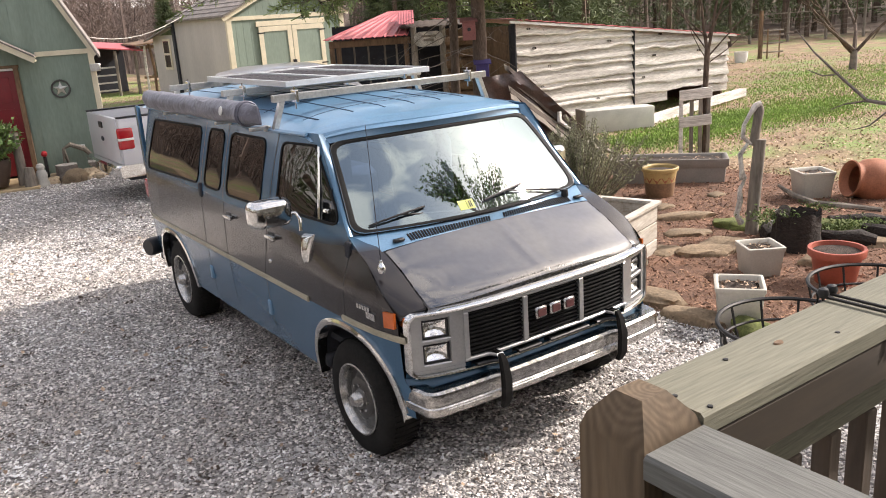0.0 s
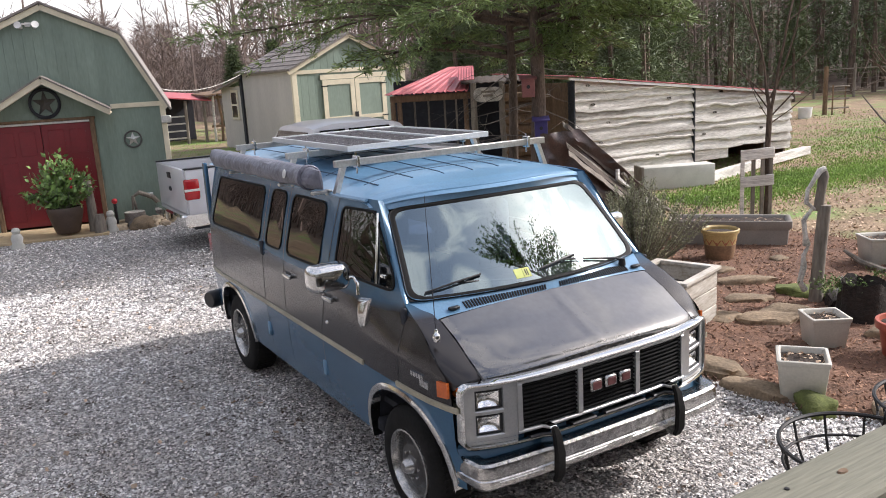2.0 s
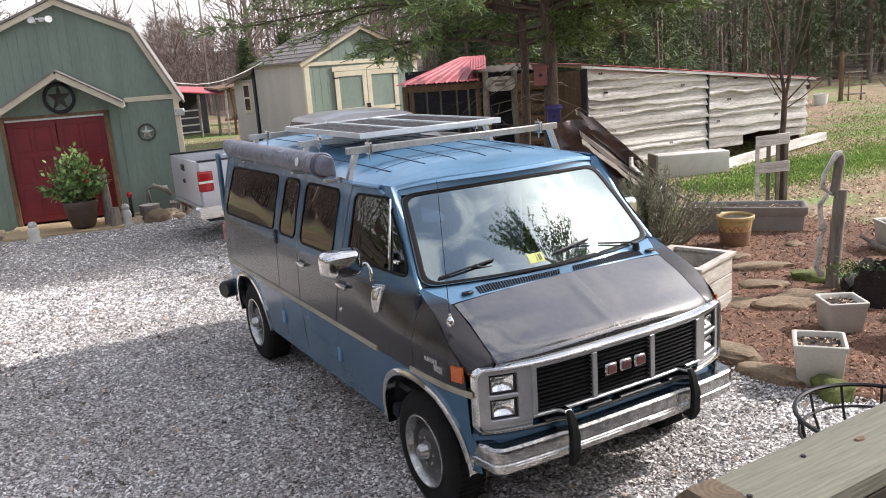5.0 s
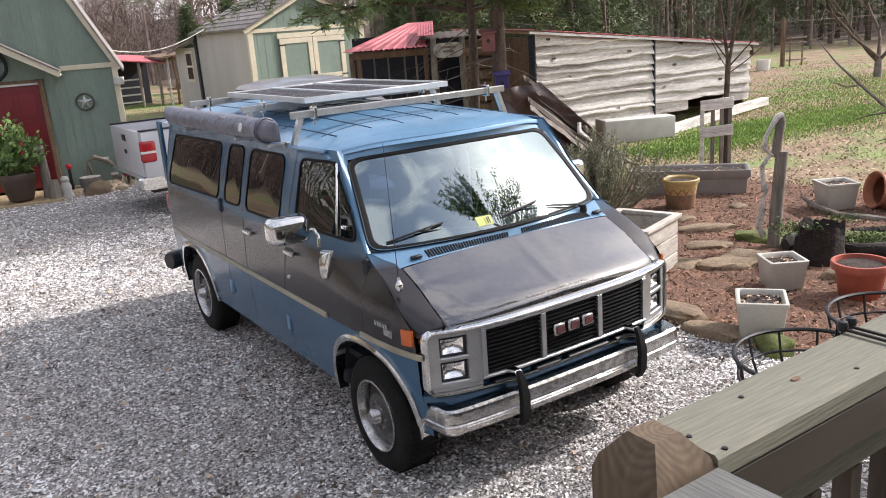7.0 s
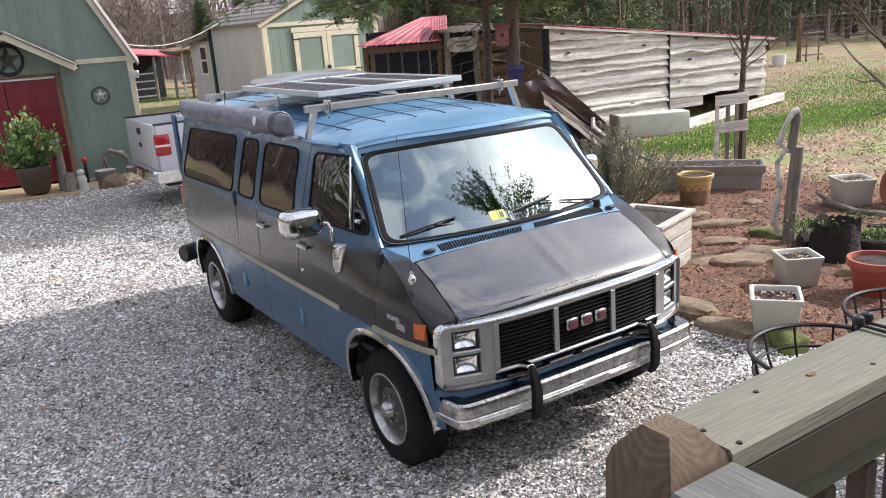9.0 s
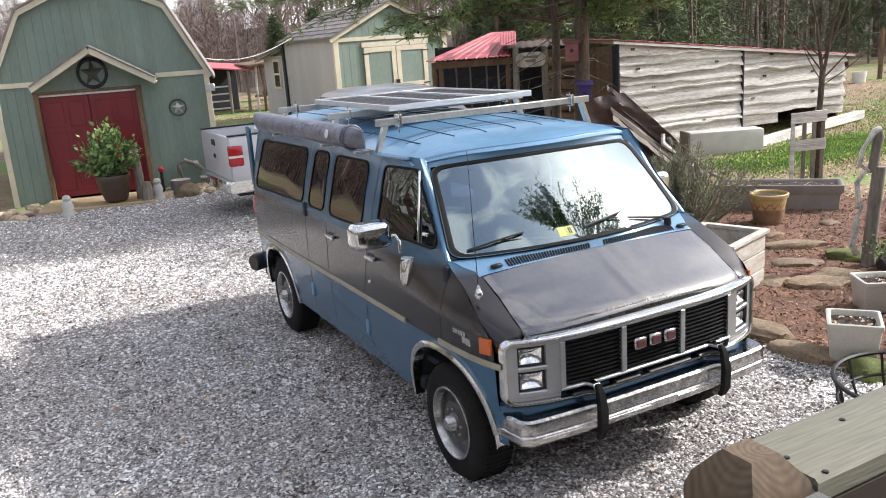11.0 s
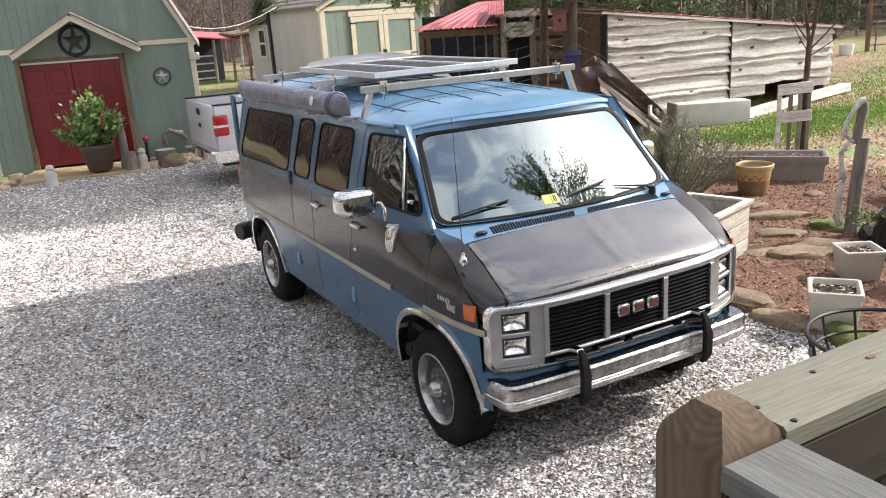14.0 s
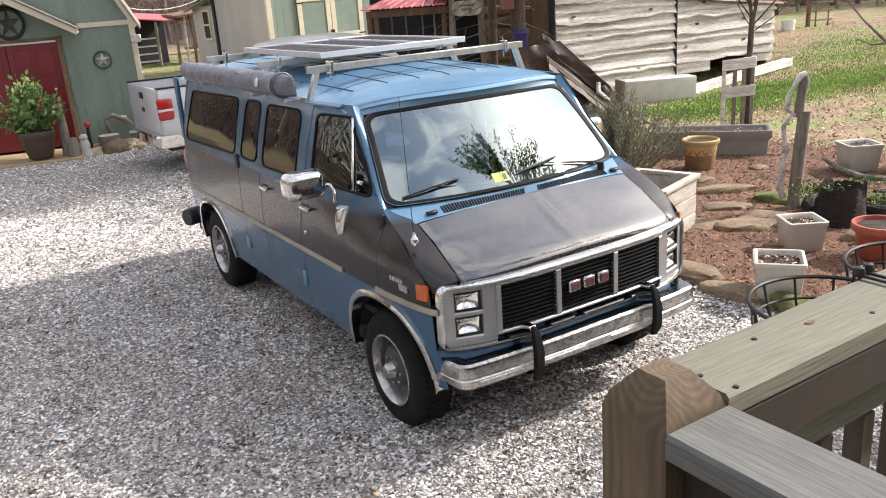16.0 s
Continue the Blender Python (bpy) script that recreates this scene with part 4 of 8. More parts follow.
    # underbody, rear and cabin
    part("underbody", boxed(-0.93, 0.93, 1.2, 4.7, 0.40, 0.50, 0.02), M_DARK, van)
    part("engine_bay", boxed(-0.5, 0.5, 0.30, 1.2, 0.42, 0.62, 0.02), M_DARK, van)
    part("radiator_support", boxed(-0.90, 0.90, 0.325, 0.36, 0.46, 1.02), M_SLAT, van)
    bm = bmesh.new()
    zs = [0.42 + 1.46 * k / 20 for k in range(21)]
    loft(bm, [[Vector((sx * half_width(4.75, z), 4.75 + 0.03 * (1 - sx * sx), z)) for z in zs] for sx in [-1 + 2 * k / 12 for k in range(13)]], False)
    part("rear_panel", bm, M_PAINT, van)
    for sgn in (-1, 1):
        bm = bmesh.new()
        box(bm, -0.018, 0.018, -0.03, 0.05, 1.30, 1.88, 0.01, Matrix.Translation((sgn * 0.90, 4.76, 0)))
        part("rear_door_edge", bm, M_PAINT, van)
        bm = bmesh.new()
        box(bm, -0.012, 0.02, -0.05, 0.05, -0.09, 0.09, 0.01, Matrix.Translation(on_side(sgn, 4.66, 1.12, 0.0)))
        part("rear_marker", bm, M_RED, van, "red rear side marker")
    bm = bmesh.new()
    lathe(bm, [(0.0, -0.10), (0.075, -0.10), (0.085, -0.08), (0.085, 0.05), (0.07, 0.07), (0.0, 0.07)], 18, Matrix.Translation((-0.96, 4.66, 0.56)) @ pose(0, 0, 0, 0, 90, 20))
    part("bumper_end", bm, M_BLACK, van, "black rear bumper end cap")
    part("rear_bumper", boxed(-0.95, 0.95, 4.74, 4.86, 0.48, 0.60, 0.02), M_CHROME, van)
    part("cabin_floor", boxed(-0.9, 0.9, 0.95, 4.7, 0.62, 0.66, 0.0), M_DARK, van)
    bm = bmesh.new()
    box(bm, -0.82, 0.82, 0.86, 1.16, 1.02, 1.29, 0.05, None, 3)
    part("dashboard", bm, M_DARK, van, "dark dashboard")
    for x in (-0.45, 0.45):
        seat = new("front_seat")
        seat.parent = van
        bm = bmesh.new()
        box(bm, x - 0.26, x + 0.26, 1.5, 2.05, 0.92, 1.08, 0.06, None, 3)
        part("seat_cushion", bm, M_SEAT, seat)
        bm = bmesh.new()
        box(bm, x - 0.26, x + 0.26, 1.98, 2.14, 1.05, 1.62, 0.06, Matrix.Translation((0, 0.0, 0)), 3)
        part("seat_back", bm, M_SEAT, seat)
        part("seat_base", boxed(x - 0.2, x + 0.2, 1.55, 2.0, 0.65, 0.93), M_DARK, seat)
    part("rear_bench", boxed(-0.75, 0.75, 3.2, 3.7, 0.66, 1.25, 0.08), M_SEAT, van)
    bm = bmesh.new()
    c = Vector((0.42, 1.28, 1.27))
    ax = pose(c.x, c.y, c.z, 50, 0, 0)
    tube(bm, [ax @ Vector((0.19 * math.cos(a), 0.19 * math.sin(a), 0)) for a in [2 * math.pi * k / 24 for k in range(25)]], 0.013, 6)
    tube(bm, [ax @ Vector((-0.19, 0, 0)), ax @ Vector((0.19, 0, 0))], 0.012, 6)
    tube(bm, [c, (0.42, 1.12, 1.12)], 0.025, 8)
    part("steering_wheel", bm, M_BLACK, van)
    bm = bmesh.new()
    loft(bm, [[Vector((x, y, roof_z(x, y) - 0.05)) for x in (-0.8, -0.4, 0, 0.4, 0.8)] for y in (1.3, 2, 3, 4, 4.7)], False)
    part("headliner", bm, M_DARK, van)
    # mirrors
    for sgn in (-1, 1):
        mir = new("door_mirror")
        mir.parent = van
        bm = bmesh.new()
        hx = sgn * (1.165 if sgn < 0 else 1.06)
        rings = []
        for dy, s in ((-0.075, 0.55), (-0.068, 0.78), (-0.05, 0.92), (-0.02, 1.0), (0.03, 1.0), (0.055, 0.96), (0.06, 0.9)):
            rings.append([Vector((hx + px * s, 1.28 + dy, 1.455 + pz * s)) for px, pz in rounded(0, 0, 0.26, 0.165, 0.045, 4)])
        loft(bm, rings, True, True)
        part("mirror_shell", bm, M_CHROME, mir, "chrome mirror shell")
        bm = bmesh.new()
        tube(bm, [(sgn * 1.06, 1.27, 1.44), (sgn * 1.015, 1.24, 1.435), (sgn * 1.005, 1.215, 1.40), (sgn * 1.01, 1.205, 1.33)], 0.011, 8)
        part("mirror_arm", bm, M_CHROME, mir)
        bm = bmesh.new()
        loft(bm, [[on_side(sgn, 1.215 + (y - 1.215) * q, 1.225 + (z - 1.225) * q, e) for y, z in ((1.155, 1.305), (1.275, 1.29), (1.235, 1.13), (1.215, 1.115), (1.195, 1.13))] for e, q in ((0.0, 1.0), (0.018, 0.92), (0.034, 0.62), (0.040, 0.25))], True, True)
        part("mirror_bracket", bm, M_CHROME, mir, "chrome triangular mirror foot")
    return van


def build_rack(van):
    """Three square crossbars on gutter feet, and the panel and awning that they carry."""
    for y, h in ((1.746, 0.86), (2.62, 0.86), (3.82, 0.86)):
        bar = thing("roof_rack_bar", Matrix(), "galvanised square crossbar clamped to the van's gutters", "roof rack", "roof rack crossbars")
        part("crossbar", boxed(-h, h, y - 0.022, y + 0.022, 2.045, 2.09, 0.003), M_ALU, bar)
        for sgn in (-1, 1):
            bm = bmesh.new()
            loft(bm, [[(sgn * 0.815, y - 0.02, 2.05), (sgn * 0.78, y - 0.02, 2.05), (sgn * 0.78, y + 0.02, 2.05), (sgn * 0.815, y + 0.02, 2.05)], [(sgn * 0.885, y - 0.022, 1.862), (sgn * 0.85, y - 0.022, 1.868), (sgn * 0.85, y + 0.022, 1.868), (sgn * 0.885, y + 0.022, 1.862)]], True, True)
            part("gutter_foot", bm, M_ALU, bar)
            bm = bmesh.new()
            box(bm, sgn * 0.70 - 0.012, sgn * 0.70 + 0.012, y - 0.035, y + 0.035, 2.03, 2.11, 0.004)
            tube(bm, [(sgn * 0.70, y, 1.99), (sgn * 0.70, y, 2.13)], 0.006, 6)
            part("clamp", bm, M_CHROME, bar)
    panel = thing("solar_panel", Matrix(), "solar panels in an aluminium frame bolted on the roof rack", "solar panel")
    x0, x1, y0, y1, z = -0.60, 0.60, 2.09, 3.62, 2.125
    for b in ((x0, x1, y0, y0 + 0.02), (x0, x1, y1 - 0.02, y1), (x0, x0 + 0.02, y0 + 0.02, y1 - 0.02), (x1 - 0.02, x1, y0 + 0.02, y1 - 0.02)):
        part("frame_rail", boxed(*b, z - 0.022, z + 0.018, 0.002), M_PANELFRAME, panel)
    for xm in (-0.2, 0.2):
        part("frame_rail", boxed(xm - 0.02, xm + 0.02, y0 + 0.02, y1 - 0.02, z - 0.02, z + 0.0195, 0.002), M_PANELFRAME, panel)
    part("backsheet", boxed(x0 + 0.01, x1 - 0.01, y0 + 0.01, y1 - 0.01, z - 0.005, z + 0.006), M_CELLGRID, panel)
    me = None
    for c, xc in enumerate((-0.39, 0.0, 0.39)):
        for i in range(3):
            for k in range(12):
                cx = xc - 0.118 + i * 0.118
                cy = y0 + 0.082 + k * 0.124
                if me is None:
                    bm = bmesh.new()
                    vs = [bm.verts.new((px, py, 0)) for px, py in ((-0.036, -0.058), (0.036, -0.058), (0.056, -0.040), (0.056, 0.040), (0.036, 0.058), (-0.036, 0.058), (-0.056, 0.040), (-0.056, -0.040))]
                    top = [bm.verts.new(v.co + Vector((0, 0, 0.002))) for v in vs]
                    bm.faces.new(top)
                    for q in range(8):
                        bm.faces.new((vs[q], vs[(q + 1) % 8], top[(q + 1) % 8], top[q]))
                    first = part("solar_cell", bm, M_CELL, panel, "", False)
                    me = first.data
                    first.matrix_basis = Matrix.Translation((cx, cy, z + 0.0062))
                else:
                    piece("solar_cell", me, panel, Matrix.Translation((cx, cy, z + 0.0062)))
    for sx in (-0.45, 0.45):
        for y in (2.62, 3.55):
            part("mount", boxed(sx - 0.02, sx + 0.02, y - 0.02, y + 0.02, 2.08 if y < 3 else 2.085, z - 0.02), M_CHROME, panel)
    part("mount_rail", boxed(-0.5, 0.5, 3.53, 3.57, 2.07, 2.09), M_ALU, panel)
    part("mount_rail", boxed(-0.52, -0.48, 2.58, 3.86, 2.088, 2.104), M_ALU, panel)
    part("mount_rail", boxed(0.48, 0.52, 2.58, 3.86, 2.088, 2.104), M_ALU, panel)
    aw = thing("awning", Matrix(), "rolled awning in a wrinkled grey vinyl bag on the roof edge", "awning")
    bm = bmesh.new()
    rings = []
    n = 46
    for k in range(n + 1):
        y = 1.78 + (4.30 - 1.78) * k / n
        r0 = 0.076
        flat = (0.10, 0.42, 0.72, 0.92)[min(k, n - k)] if min(k, n - k) < 4 else 1.0
        ring = []
        for q in range(16):
            a = 2 * math.pi * q / 16
            w = 1 + 0.12 * noise.noise(Vector((y * 5, math.cos(a) * 1.2, math.sin(a) * 1.2))) + 0.10 * noise.noise(Vector((y * 14, math.cos(a) * 2, math.sin(a) * 2)))
            ring.append(Vector((-0.945 + r0 * 0.95 * flat * w * math.cos(a), y + 0.02 * (1 - flat) * math.sin(a), 1.972 + r0 * (0.8 + 0.2 * flat) * w * math.sin(a))))
        rings.append(ring)
    loft(bm, rings, True, True)
    part("vinyl_bag", bm, M_CANVAS, aw)
    bm = bmesh.new()
    for y in (1.97, 2.0):
        tube(bm, [Vector((-0.945 + 0.078 * math.cos(a), y, 1.972 + 0.081 * math.sin(a))) for a in [2 * math.pi * k / 16 for k in range(17)]], 0.006, 5)
    part("end_strap", bm, M_CANVAS, aw, "grey strap with buckle")
    bm = bmesh.new()
    lathe(bm, [(0.0, 0.004), (0.03, 0.004), (0.032, 0.0)], 14, Matrix.Translation((-1.022, 2.25, 1.985)) @ pose(0, 0, 0, 0, -80, 0))
    part("round_patch", bm, M_WHITE, aw, "small pale round printed patch")
    for y in (1.83, 2.45, 3.62):
        bm = bmesh.new()
        box(bm, -1.0, -0.86, y - 0.02, y + 0.02, 1.875, 1.895, 0.003)
        box(bm, -0.90, -0.88, y - 0.02, y + 0.02, 1.862, 1.90, 0.003)
        part("awning_bracket", bm, M_ALU, aw)


van = build_van()
build_rack(van)

# ---- ground ----
rng = np.random.default_rng(5)


def smooth01(v):
    v = np.clip(v, 0, 1)
    return v * v * (3 - 2 * v)


def ground_z(x, y):
    x, y = np.asarray(x, float), np.asarray(y, float)
    rise = 0.55 * smooth01((y - 14.5) / 4.5) * smooth01((13 - x) / 5)
    far = np.hypot(x, y)
    return rise + 7.0 * smooth01((far - 55) / 90) + 0.03 * np.sin(x * 0.9 + 1.3) * np.sin(y * 0.7) * smooth01((x - 4) / 4)


def ground_material():
    m = mat("meadow", (0.31, 0.225, 0.135), 0.95, 0, 0.35, 1.6, 22, 0.9, 0.04, second=(0.13, 0.08, 0.05))
    nt = m.node_tree
    b = nt.nodes["Principled BSDF"]
    brown = b.inputs["Base Color"].links[0].from_socket
    tc = nt.nodes.new("ShaderNodeTexCoord")
    n = nt.nodes.new("ShaderNodeTexNoise")
    n.inputs["Scale"].default_value, n.inputs["Detail"].default_value = 0.55, 7
    nt.links.new(tc.outputs["Object"], n.inputs["Vector"])
    r = nt.nodes.new("ShaderNodeValToRGB")
    r.color_ramp.elements[0].position, r.color_ramp.elements[1].position = 0.47, 0.66
    nt.links.new(n.outputs[0], r.inputs[0])
    mx = nt.nodes.new("ShaderNodeMix")
    mx.data_type = "RGBA"
    nt.links.new(r.outputs[0], mx.inputs[0])
    nt.links.new(brown, mx.inputs[6])
    mx.inputs[7].default_value = (0.17, 0.25, 0.065, 1)
    # leaf-strewn forest floor beyond the field and across the drive
    sp = nt.nodes.new("ShaderNodeSeparateXYZ")
    nt.links.new(tc.outputs["Object"], sp.inputs[0])
    west = nt.nodes.new("ShaderNodeMapRange")
    west.inputs["From Min"].default_value, west.inputs["From Max"].default_value = -11.0, -15.0
    nt.links.new(sp.outputs[0], west.inputs[0])
    ln = nt.nodes.new("ShaderNodeVectorMath")
    ln.operation = "LENGTH"
    nt.links.new(tc.outputs["Object"], ln.inputs[0])
    off = nt.nodes.new("ShaderNodeMapRange")
    off.inputs["From Min"].default_value, off.inputs["From Max"].default_value = 44.0, 52.0
    nt.links.new(ln.outputs["Value"], off.inputs[0])
    both = nt.nodes.new("ShaderNodeMath")
    both.operation = "MAXIMUM"
    nt.links.new(west.outputs[0], both.inputs[0])
    nt.links.new(off.outputs[0], both.inputs[1])
    fl = nt.nodes.new("ShaderNodeMix")
    fl.data_type = "RGBA"
    nt.links.new(both.outputs[0], fl.inputs[0])
    nt.links.new(mx.outputs[2], fl.inputs[6])
    fl.inputs[7].default_value = (0.10, 0.07, 0.05, 1)
    nt.links.new(fl.outputs[2], b.inputs["Base Color"])
    return m


def gravel_material():
    m = mat("gravel_bed", (0.40, 0.39, 0.375), 0.95, 0, 0.3, 0.5, 60, 0.9, 0.03)
    nt = m.node_tree
    b = nt.nodes["Principled BSDF"]
    tc = nt.nodes.new("ShaderNodeTexCoord")
    v = nt.nodes.new("ShaderNodeTexVoronoi")
    v.inputs["Scale"].default_value = 52
    nt.links.new(tc.outputs["Object"], v.inputs["Vector"])
    r = nt.nodes.new("ShaderNodeValToRGB")
    r.color_ramp.elements[0].color, r.color_ramp.elements[1].color = (0.10, 0.085, 0.075, 1), (0.66, 0.62, 0.58, 1)
    sep = nt.nodes.new("ShaderNodeSeparateColor")
    nt.links.new(v.outputs["Color"], sep.inputs[0])
    nt.links.new(sep.outputs[0], r.inputs[0])
    nt.links.new(r.outputs[0], b.inputs["Base Color"])
    bp = nt.nodes.new("ShaderNodeBump")
    bp.invert = True
    bp.inputs["Strength"].default_value, bp.inputs["Distance"].default_value = 1.0, 0.03
    nt.links.new(v.outputs["Distance"], bp.inputs["Height"])
    nt.links.new(bp.outputs[0], b.inputs["Normal"])
    return m


M_GROUND, M_GRAVEL = ground_material(), gravel_material()
M_PEBBLE = mat("pebbles", (0.71, 0.69, 0.67), 0.85, 0, 0.2, 0.8, 6, 0.2, second=(0.42, 0.37, 0.325), island=0.75)
M_MULCH = mat("mulch", (0.20, 0.105, 0.065), 0.95, 0, 0.4, 3, 60, 0.9, 0.03, second=(0.07, 0.038, 0.025))
M_CHIP = mat("bark_chips", (0.31, 0.178, 0.112), 0.9, 0, 0.3, 9, 60, 0, second=(0.10, 0.055, 0.036), island=0.6)
M_LITTER = mat("dead_leaves", (0.54, 0.41, 0.29), 0.9, 0, 0.3, 9, 60, 0, second=(0.27, 0.18, 0.12), island=0.5)
M_BLADE = mat("grass_blades", (0.27, 0.40, 0.09), 0.8, 0, 0.3, 1, 20, 0, second=(0.15, 0.24, 0.055), island=0.35)

bm = bmesh.new()
xs = np.concatenate([np.linspace(-400, -40, 10), np.linspace(-34, 60, 80), np.linspace(70, 400, 10)])
ys = np.concatenate([np.linspace(-300, -40, 8), np.linspace(-34, 60, 80), np.linspace(70, 400, 10)])
loft(bm, [[Vector((x, y, float(ground_z(x, y)))) for x in xs] for y in ys], False)
ground = tagged(part("ground", bm, M_GROUND), "patchy winter grass and leaf litter over bare earth", "ground", kind="structure")

DRIVE = [(-16, -9), (-16, 12.2), (-6, 13.2), (-3.2, 13.0), (-2.5, 13.4), (-1.0, 13.5), (0.3, 13.2), (1.2, 12.6), (3.2, 11.4), (4.2, 10.2), (3.6, 7.6), (2.5, 5.6), (1.95, 3.6), (1.95, 1.8), (2.08, 1.0), (2.12, 0.35), (2.6, -0.6), (3.6, -2.0), (5.0, -9)]


def sheet(name, outline, z, material, label, category, edge=0.3, step=0.5):
    """A thin, slightly uneven sheet with a soft irregular border."""
    bm = bmesh.new()
    x0, x1 = min(p[0] for p in outline), max(p[0] for p in outline)
    y0, y1 = min(p[1] for p in outline), max(p[1] for p in outline)
    nx, ny = int((x1 - x0) / step) + 1, int((y1 - y0) / step) + 1
    grid = {}
    for i in range(nx + 1):
        for j in range(ny + 1):
            p = (x0 + i * step, y0 + j * step)
            d, q = nearest(p, outline)
            ins = inside(p, outline)
            if d < step * 0.55:
                p = q
            if not ins and d >= step * 0.55:
                continue
            h = z * min(1.0, (d if ins and d >= step * 0.55 else 0) / edge) + 0.006
            grid[i, j] = bm.verts.new((p[0], p[1], float(ground_z(*p)) + h))
    for i in range(nx):
        for j in range(ny):
            k = [(i, j), (i + 1, j), (i + 1, j + 1), (i, j + 1)]
            k = [grid[q] for q in k if q in grid]
            if len(k) >= 3:
                try:
                    bm.faces.new(k)
                except ValueError:
                    pass
    return tagged(part(name, bm, material), label, category, kind="structure")


sheet("driveway", DRIVE, 0.02, M_GRAVEL, "pale crushed stone driveway, rutted and mottled", "driveway")
BED = [(2.02, 0.2), (1.95, 1.2), (2.0, 3.4), (2.5, 5.2), (3.6, 7.0), (6.4, 6.2), (7.4, 4.6), (7.4, 1.0), (6.4, -1.0), (4.2, -2.4), (2.9, -0.8)]
sheet("garden_bed", BED, 0.05, M_MULCH, "reddish bark mulch bed edged with rough stones", "garden bed", 0.25, 0.25)


def in_poly(pts, poly):
    x, y = pts[:, 0], pts[:, 1]
    c = np.zeros(len(pts), bool)
    for (x1, y1), (x2, y2) in zip(poly, poly[1:] + poly[:1]):
        if y1 == y2:
            continue
        hit = ((y1 > y) != (y2 > y)) & (x < (x2 - x1) * (y - y1) / (y2 - y1) + x1)
        c ^= hit
    return c


def strew(n, x0, x1, y0, y1, poly=None, away=None, bias=None):
    p = np.stack([rng.uniform(x0, x1, n), rng.uniform(y0, y1, n)], 1)
    keep = np.ones(n, bool)
    if poly is not None:
        keep &= in_poly(p, poly)
    if away is not None:
        keep &= ~in_poly(p, away)
    p = p[keep]
    if bias is not None:
        p = p[rng.uniform(size=len(p)) < bias(p)]
    return p


def lay(p, z):
    return np.c_[p, ground_z(p[:, 0], p[:, 1]) + z]


STONE_V = np.array([(1, 0.15, -0.35), (0.1, 1.0, -0.35), (-1, -0.1, -0.35), (-0.15, -1, -0.35), (0.12, 0.05, 0.62)])
STONE_F = np.array([(0, 1, 4), (1, 2, 4), (2, 3, 4), (3, 0, 4)])
gp = np.concatenate([strew(135000, -4.2, 3.0, -2.0, 3.6, DRIVE), strew(80000, -4.2, 3.0, 3.6, 8.5, DRIVE), strew(26000, -6, 3.0, 8.5, 12.8, DRIVE)])
s = (0.0062 + 0.0112 * rng.uniform(size=len(gp)) ** 1.6) * (1 + 0.4 * smooth01((gp[:, 1] - 3) / 5))
tagged(scatter("gravel", STONE_V, STONE_F, lay(gp, 0.026 + rng.uniform(-0.006, 0.004, len(gp))), np.c_[s * rng.uniform(1.0, 1.8, len(s)), s, s * rng.uniform(0.6, 1.0, len(s))], M_PEBBLE, rng, 0.5), "loose grey and white crushed stone", "gravel", kind="stuff")
mp = strew(46000, 1.9, 7.4, -2.4, 7.0, BED)
tagged(scatter("bark_mulch", QUAD_V, QUAD_F, lay(mp, 0.062), np.c_[rng.uniform(0.006, 0.018, len(mp)), rng.uniform(0.012, 0.045, len(mp)), np.ones(len(mp))], M_CHIP, rng, 0.45), "reddish bark chips and dry twigs", "mulch", kind="stuff")
lp = strew(120000, 4.0, 30, -4, 18, None, BED, lambda p: np.clip(1.3 - np.hypot(p[:, 0] - 7, p[:, 1] - 3) / 24, 0.12, 1))
lp = np.concatenate([lp[~in_poly(lp, DRIVE)], strew(500, -4.5, 2.0, -2.0, 9.0, DRIVE)])
ls = rng.uniform(0.012, 0.034, len(lp))
tagged(scatter("leaf_litter", QUAD_V, QUAD_F, lay(lp, np.where(in_poly(lp, DRIVE), 0.042, 0.012)), np.c_[ls, ls * 1.3, ls], M_LITTER, rng, 0.45), "dry fallen leaves over the grass", "leaves", kind="stuff")

# dark clumps of rotted leaf trodden into the gravel
cc = strew(170, -4.2, 1.9, -1.8, 8.5, DRIVE)
dp = np.repeat(cc, 11, axis=0) + rng.normal(0, 0.05, (len(cc) * 11, 2)) * rng.uniform(0.3, 1.4, (len(cc) * 11, 1))
dsz = rng.uniform(0.008, 0.02, len(dp))
tagged(scatter("leaf_debris", QUAD_V, QUAD_F, lay(dp, 0.040), np.c_[dsz, dsz * 1.6, dsz], M_BARK, rng, 0.35), "dark rotted leaf scraps trodden into the gravel", "leaves", kind="stuff")


def lush(p):
    a = np.exp(-(((p[:, 0] - 11.5) / 4.0) ** 2 + ((p[:, 1] - 7.0) / 1.1) ** 2)) + 0.7 * np.exp(-(((p[:, 0] - 20) / 7) ** 2 + ((p[:, 1] - 9) / 2.6) ** 2))
    return np.clip(a + 0.03 * smooth01((p[:, 0] - 9) / 5) + 0.10 * np.sin(p[:, 0] * 1.3) * np.sin(p[:, 1] * 1.1 + p[:, 0] * 0.4), 0, 1)


bp_ = strew(300000, 6.5, 32, -2, 17, None, BED, lush)
bp_ = np.concatenate([bp_, strew(60000, 8.2, 17, 5.4, 8.4, None, BED, lambda p: np.exp(-((p[:, 1] - 7.1 - 0.15 * np.sin(p[:, 0] * 1.7)) / 0.75) ** 2) * smooth01((17 - p[:, 0]) / 4))])
bh = rng.uniform(0.02, 0.06, len(bp_))
up = np.c_[rng.normal(0, 0.45, len(bp_)), rng.normal(0, 0.45, len(bp_)), np.ones(len(bp_))]
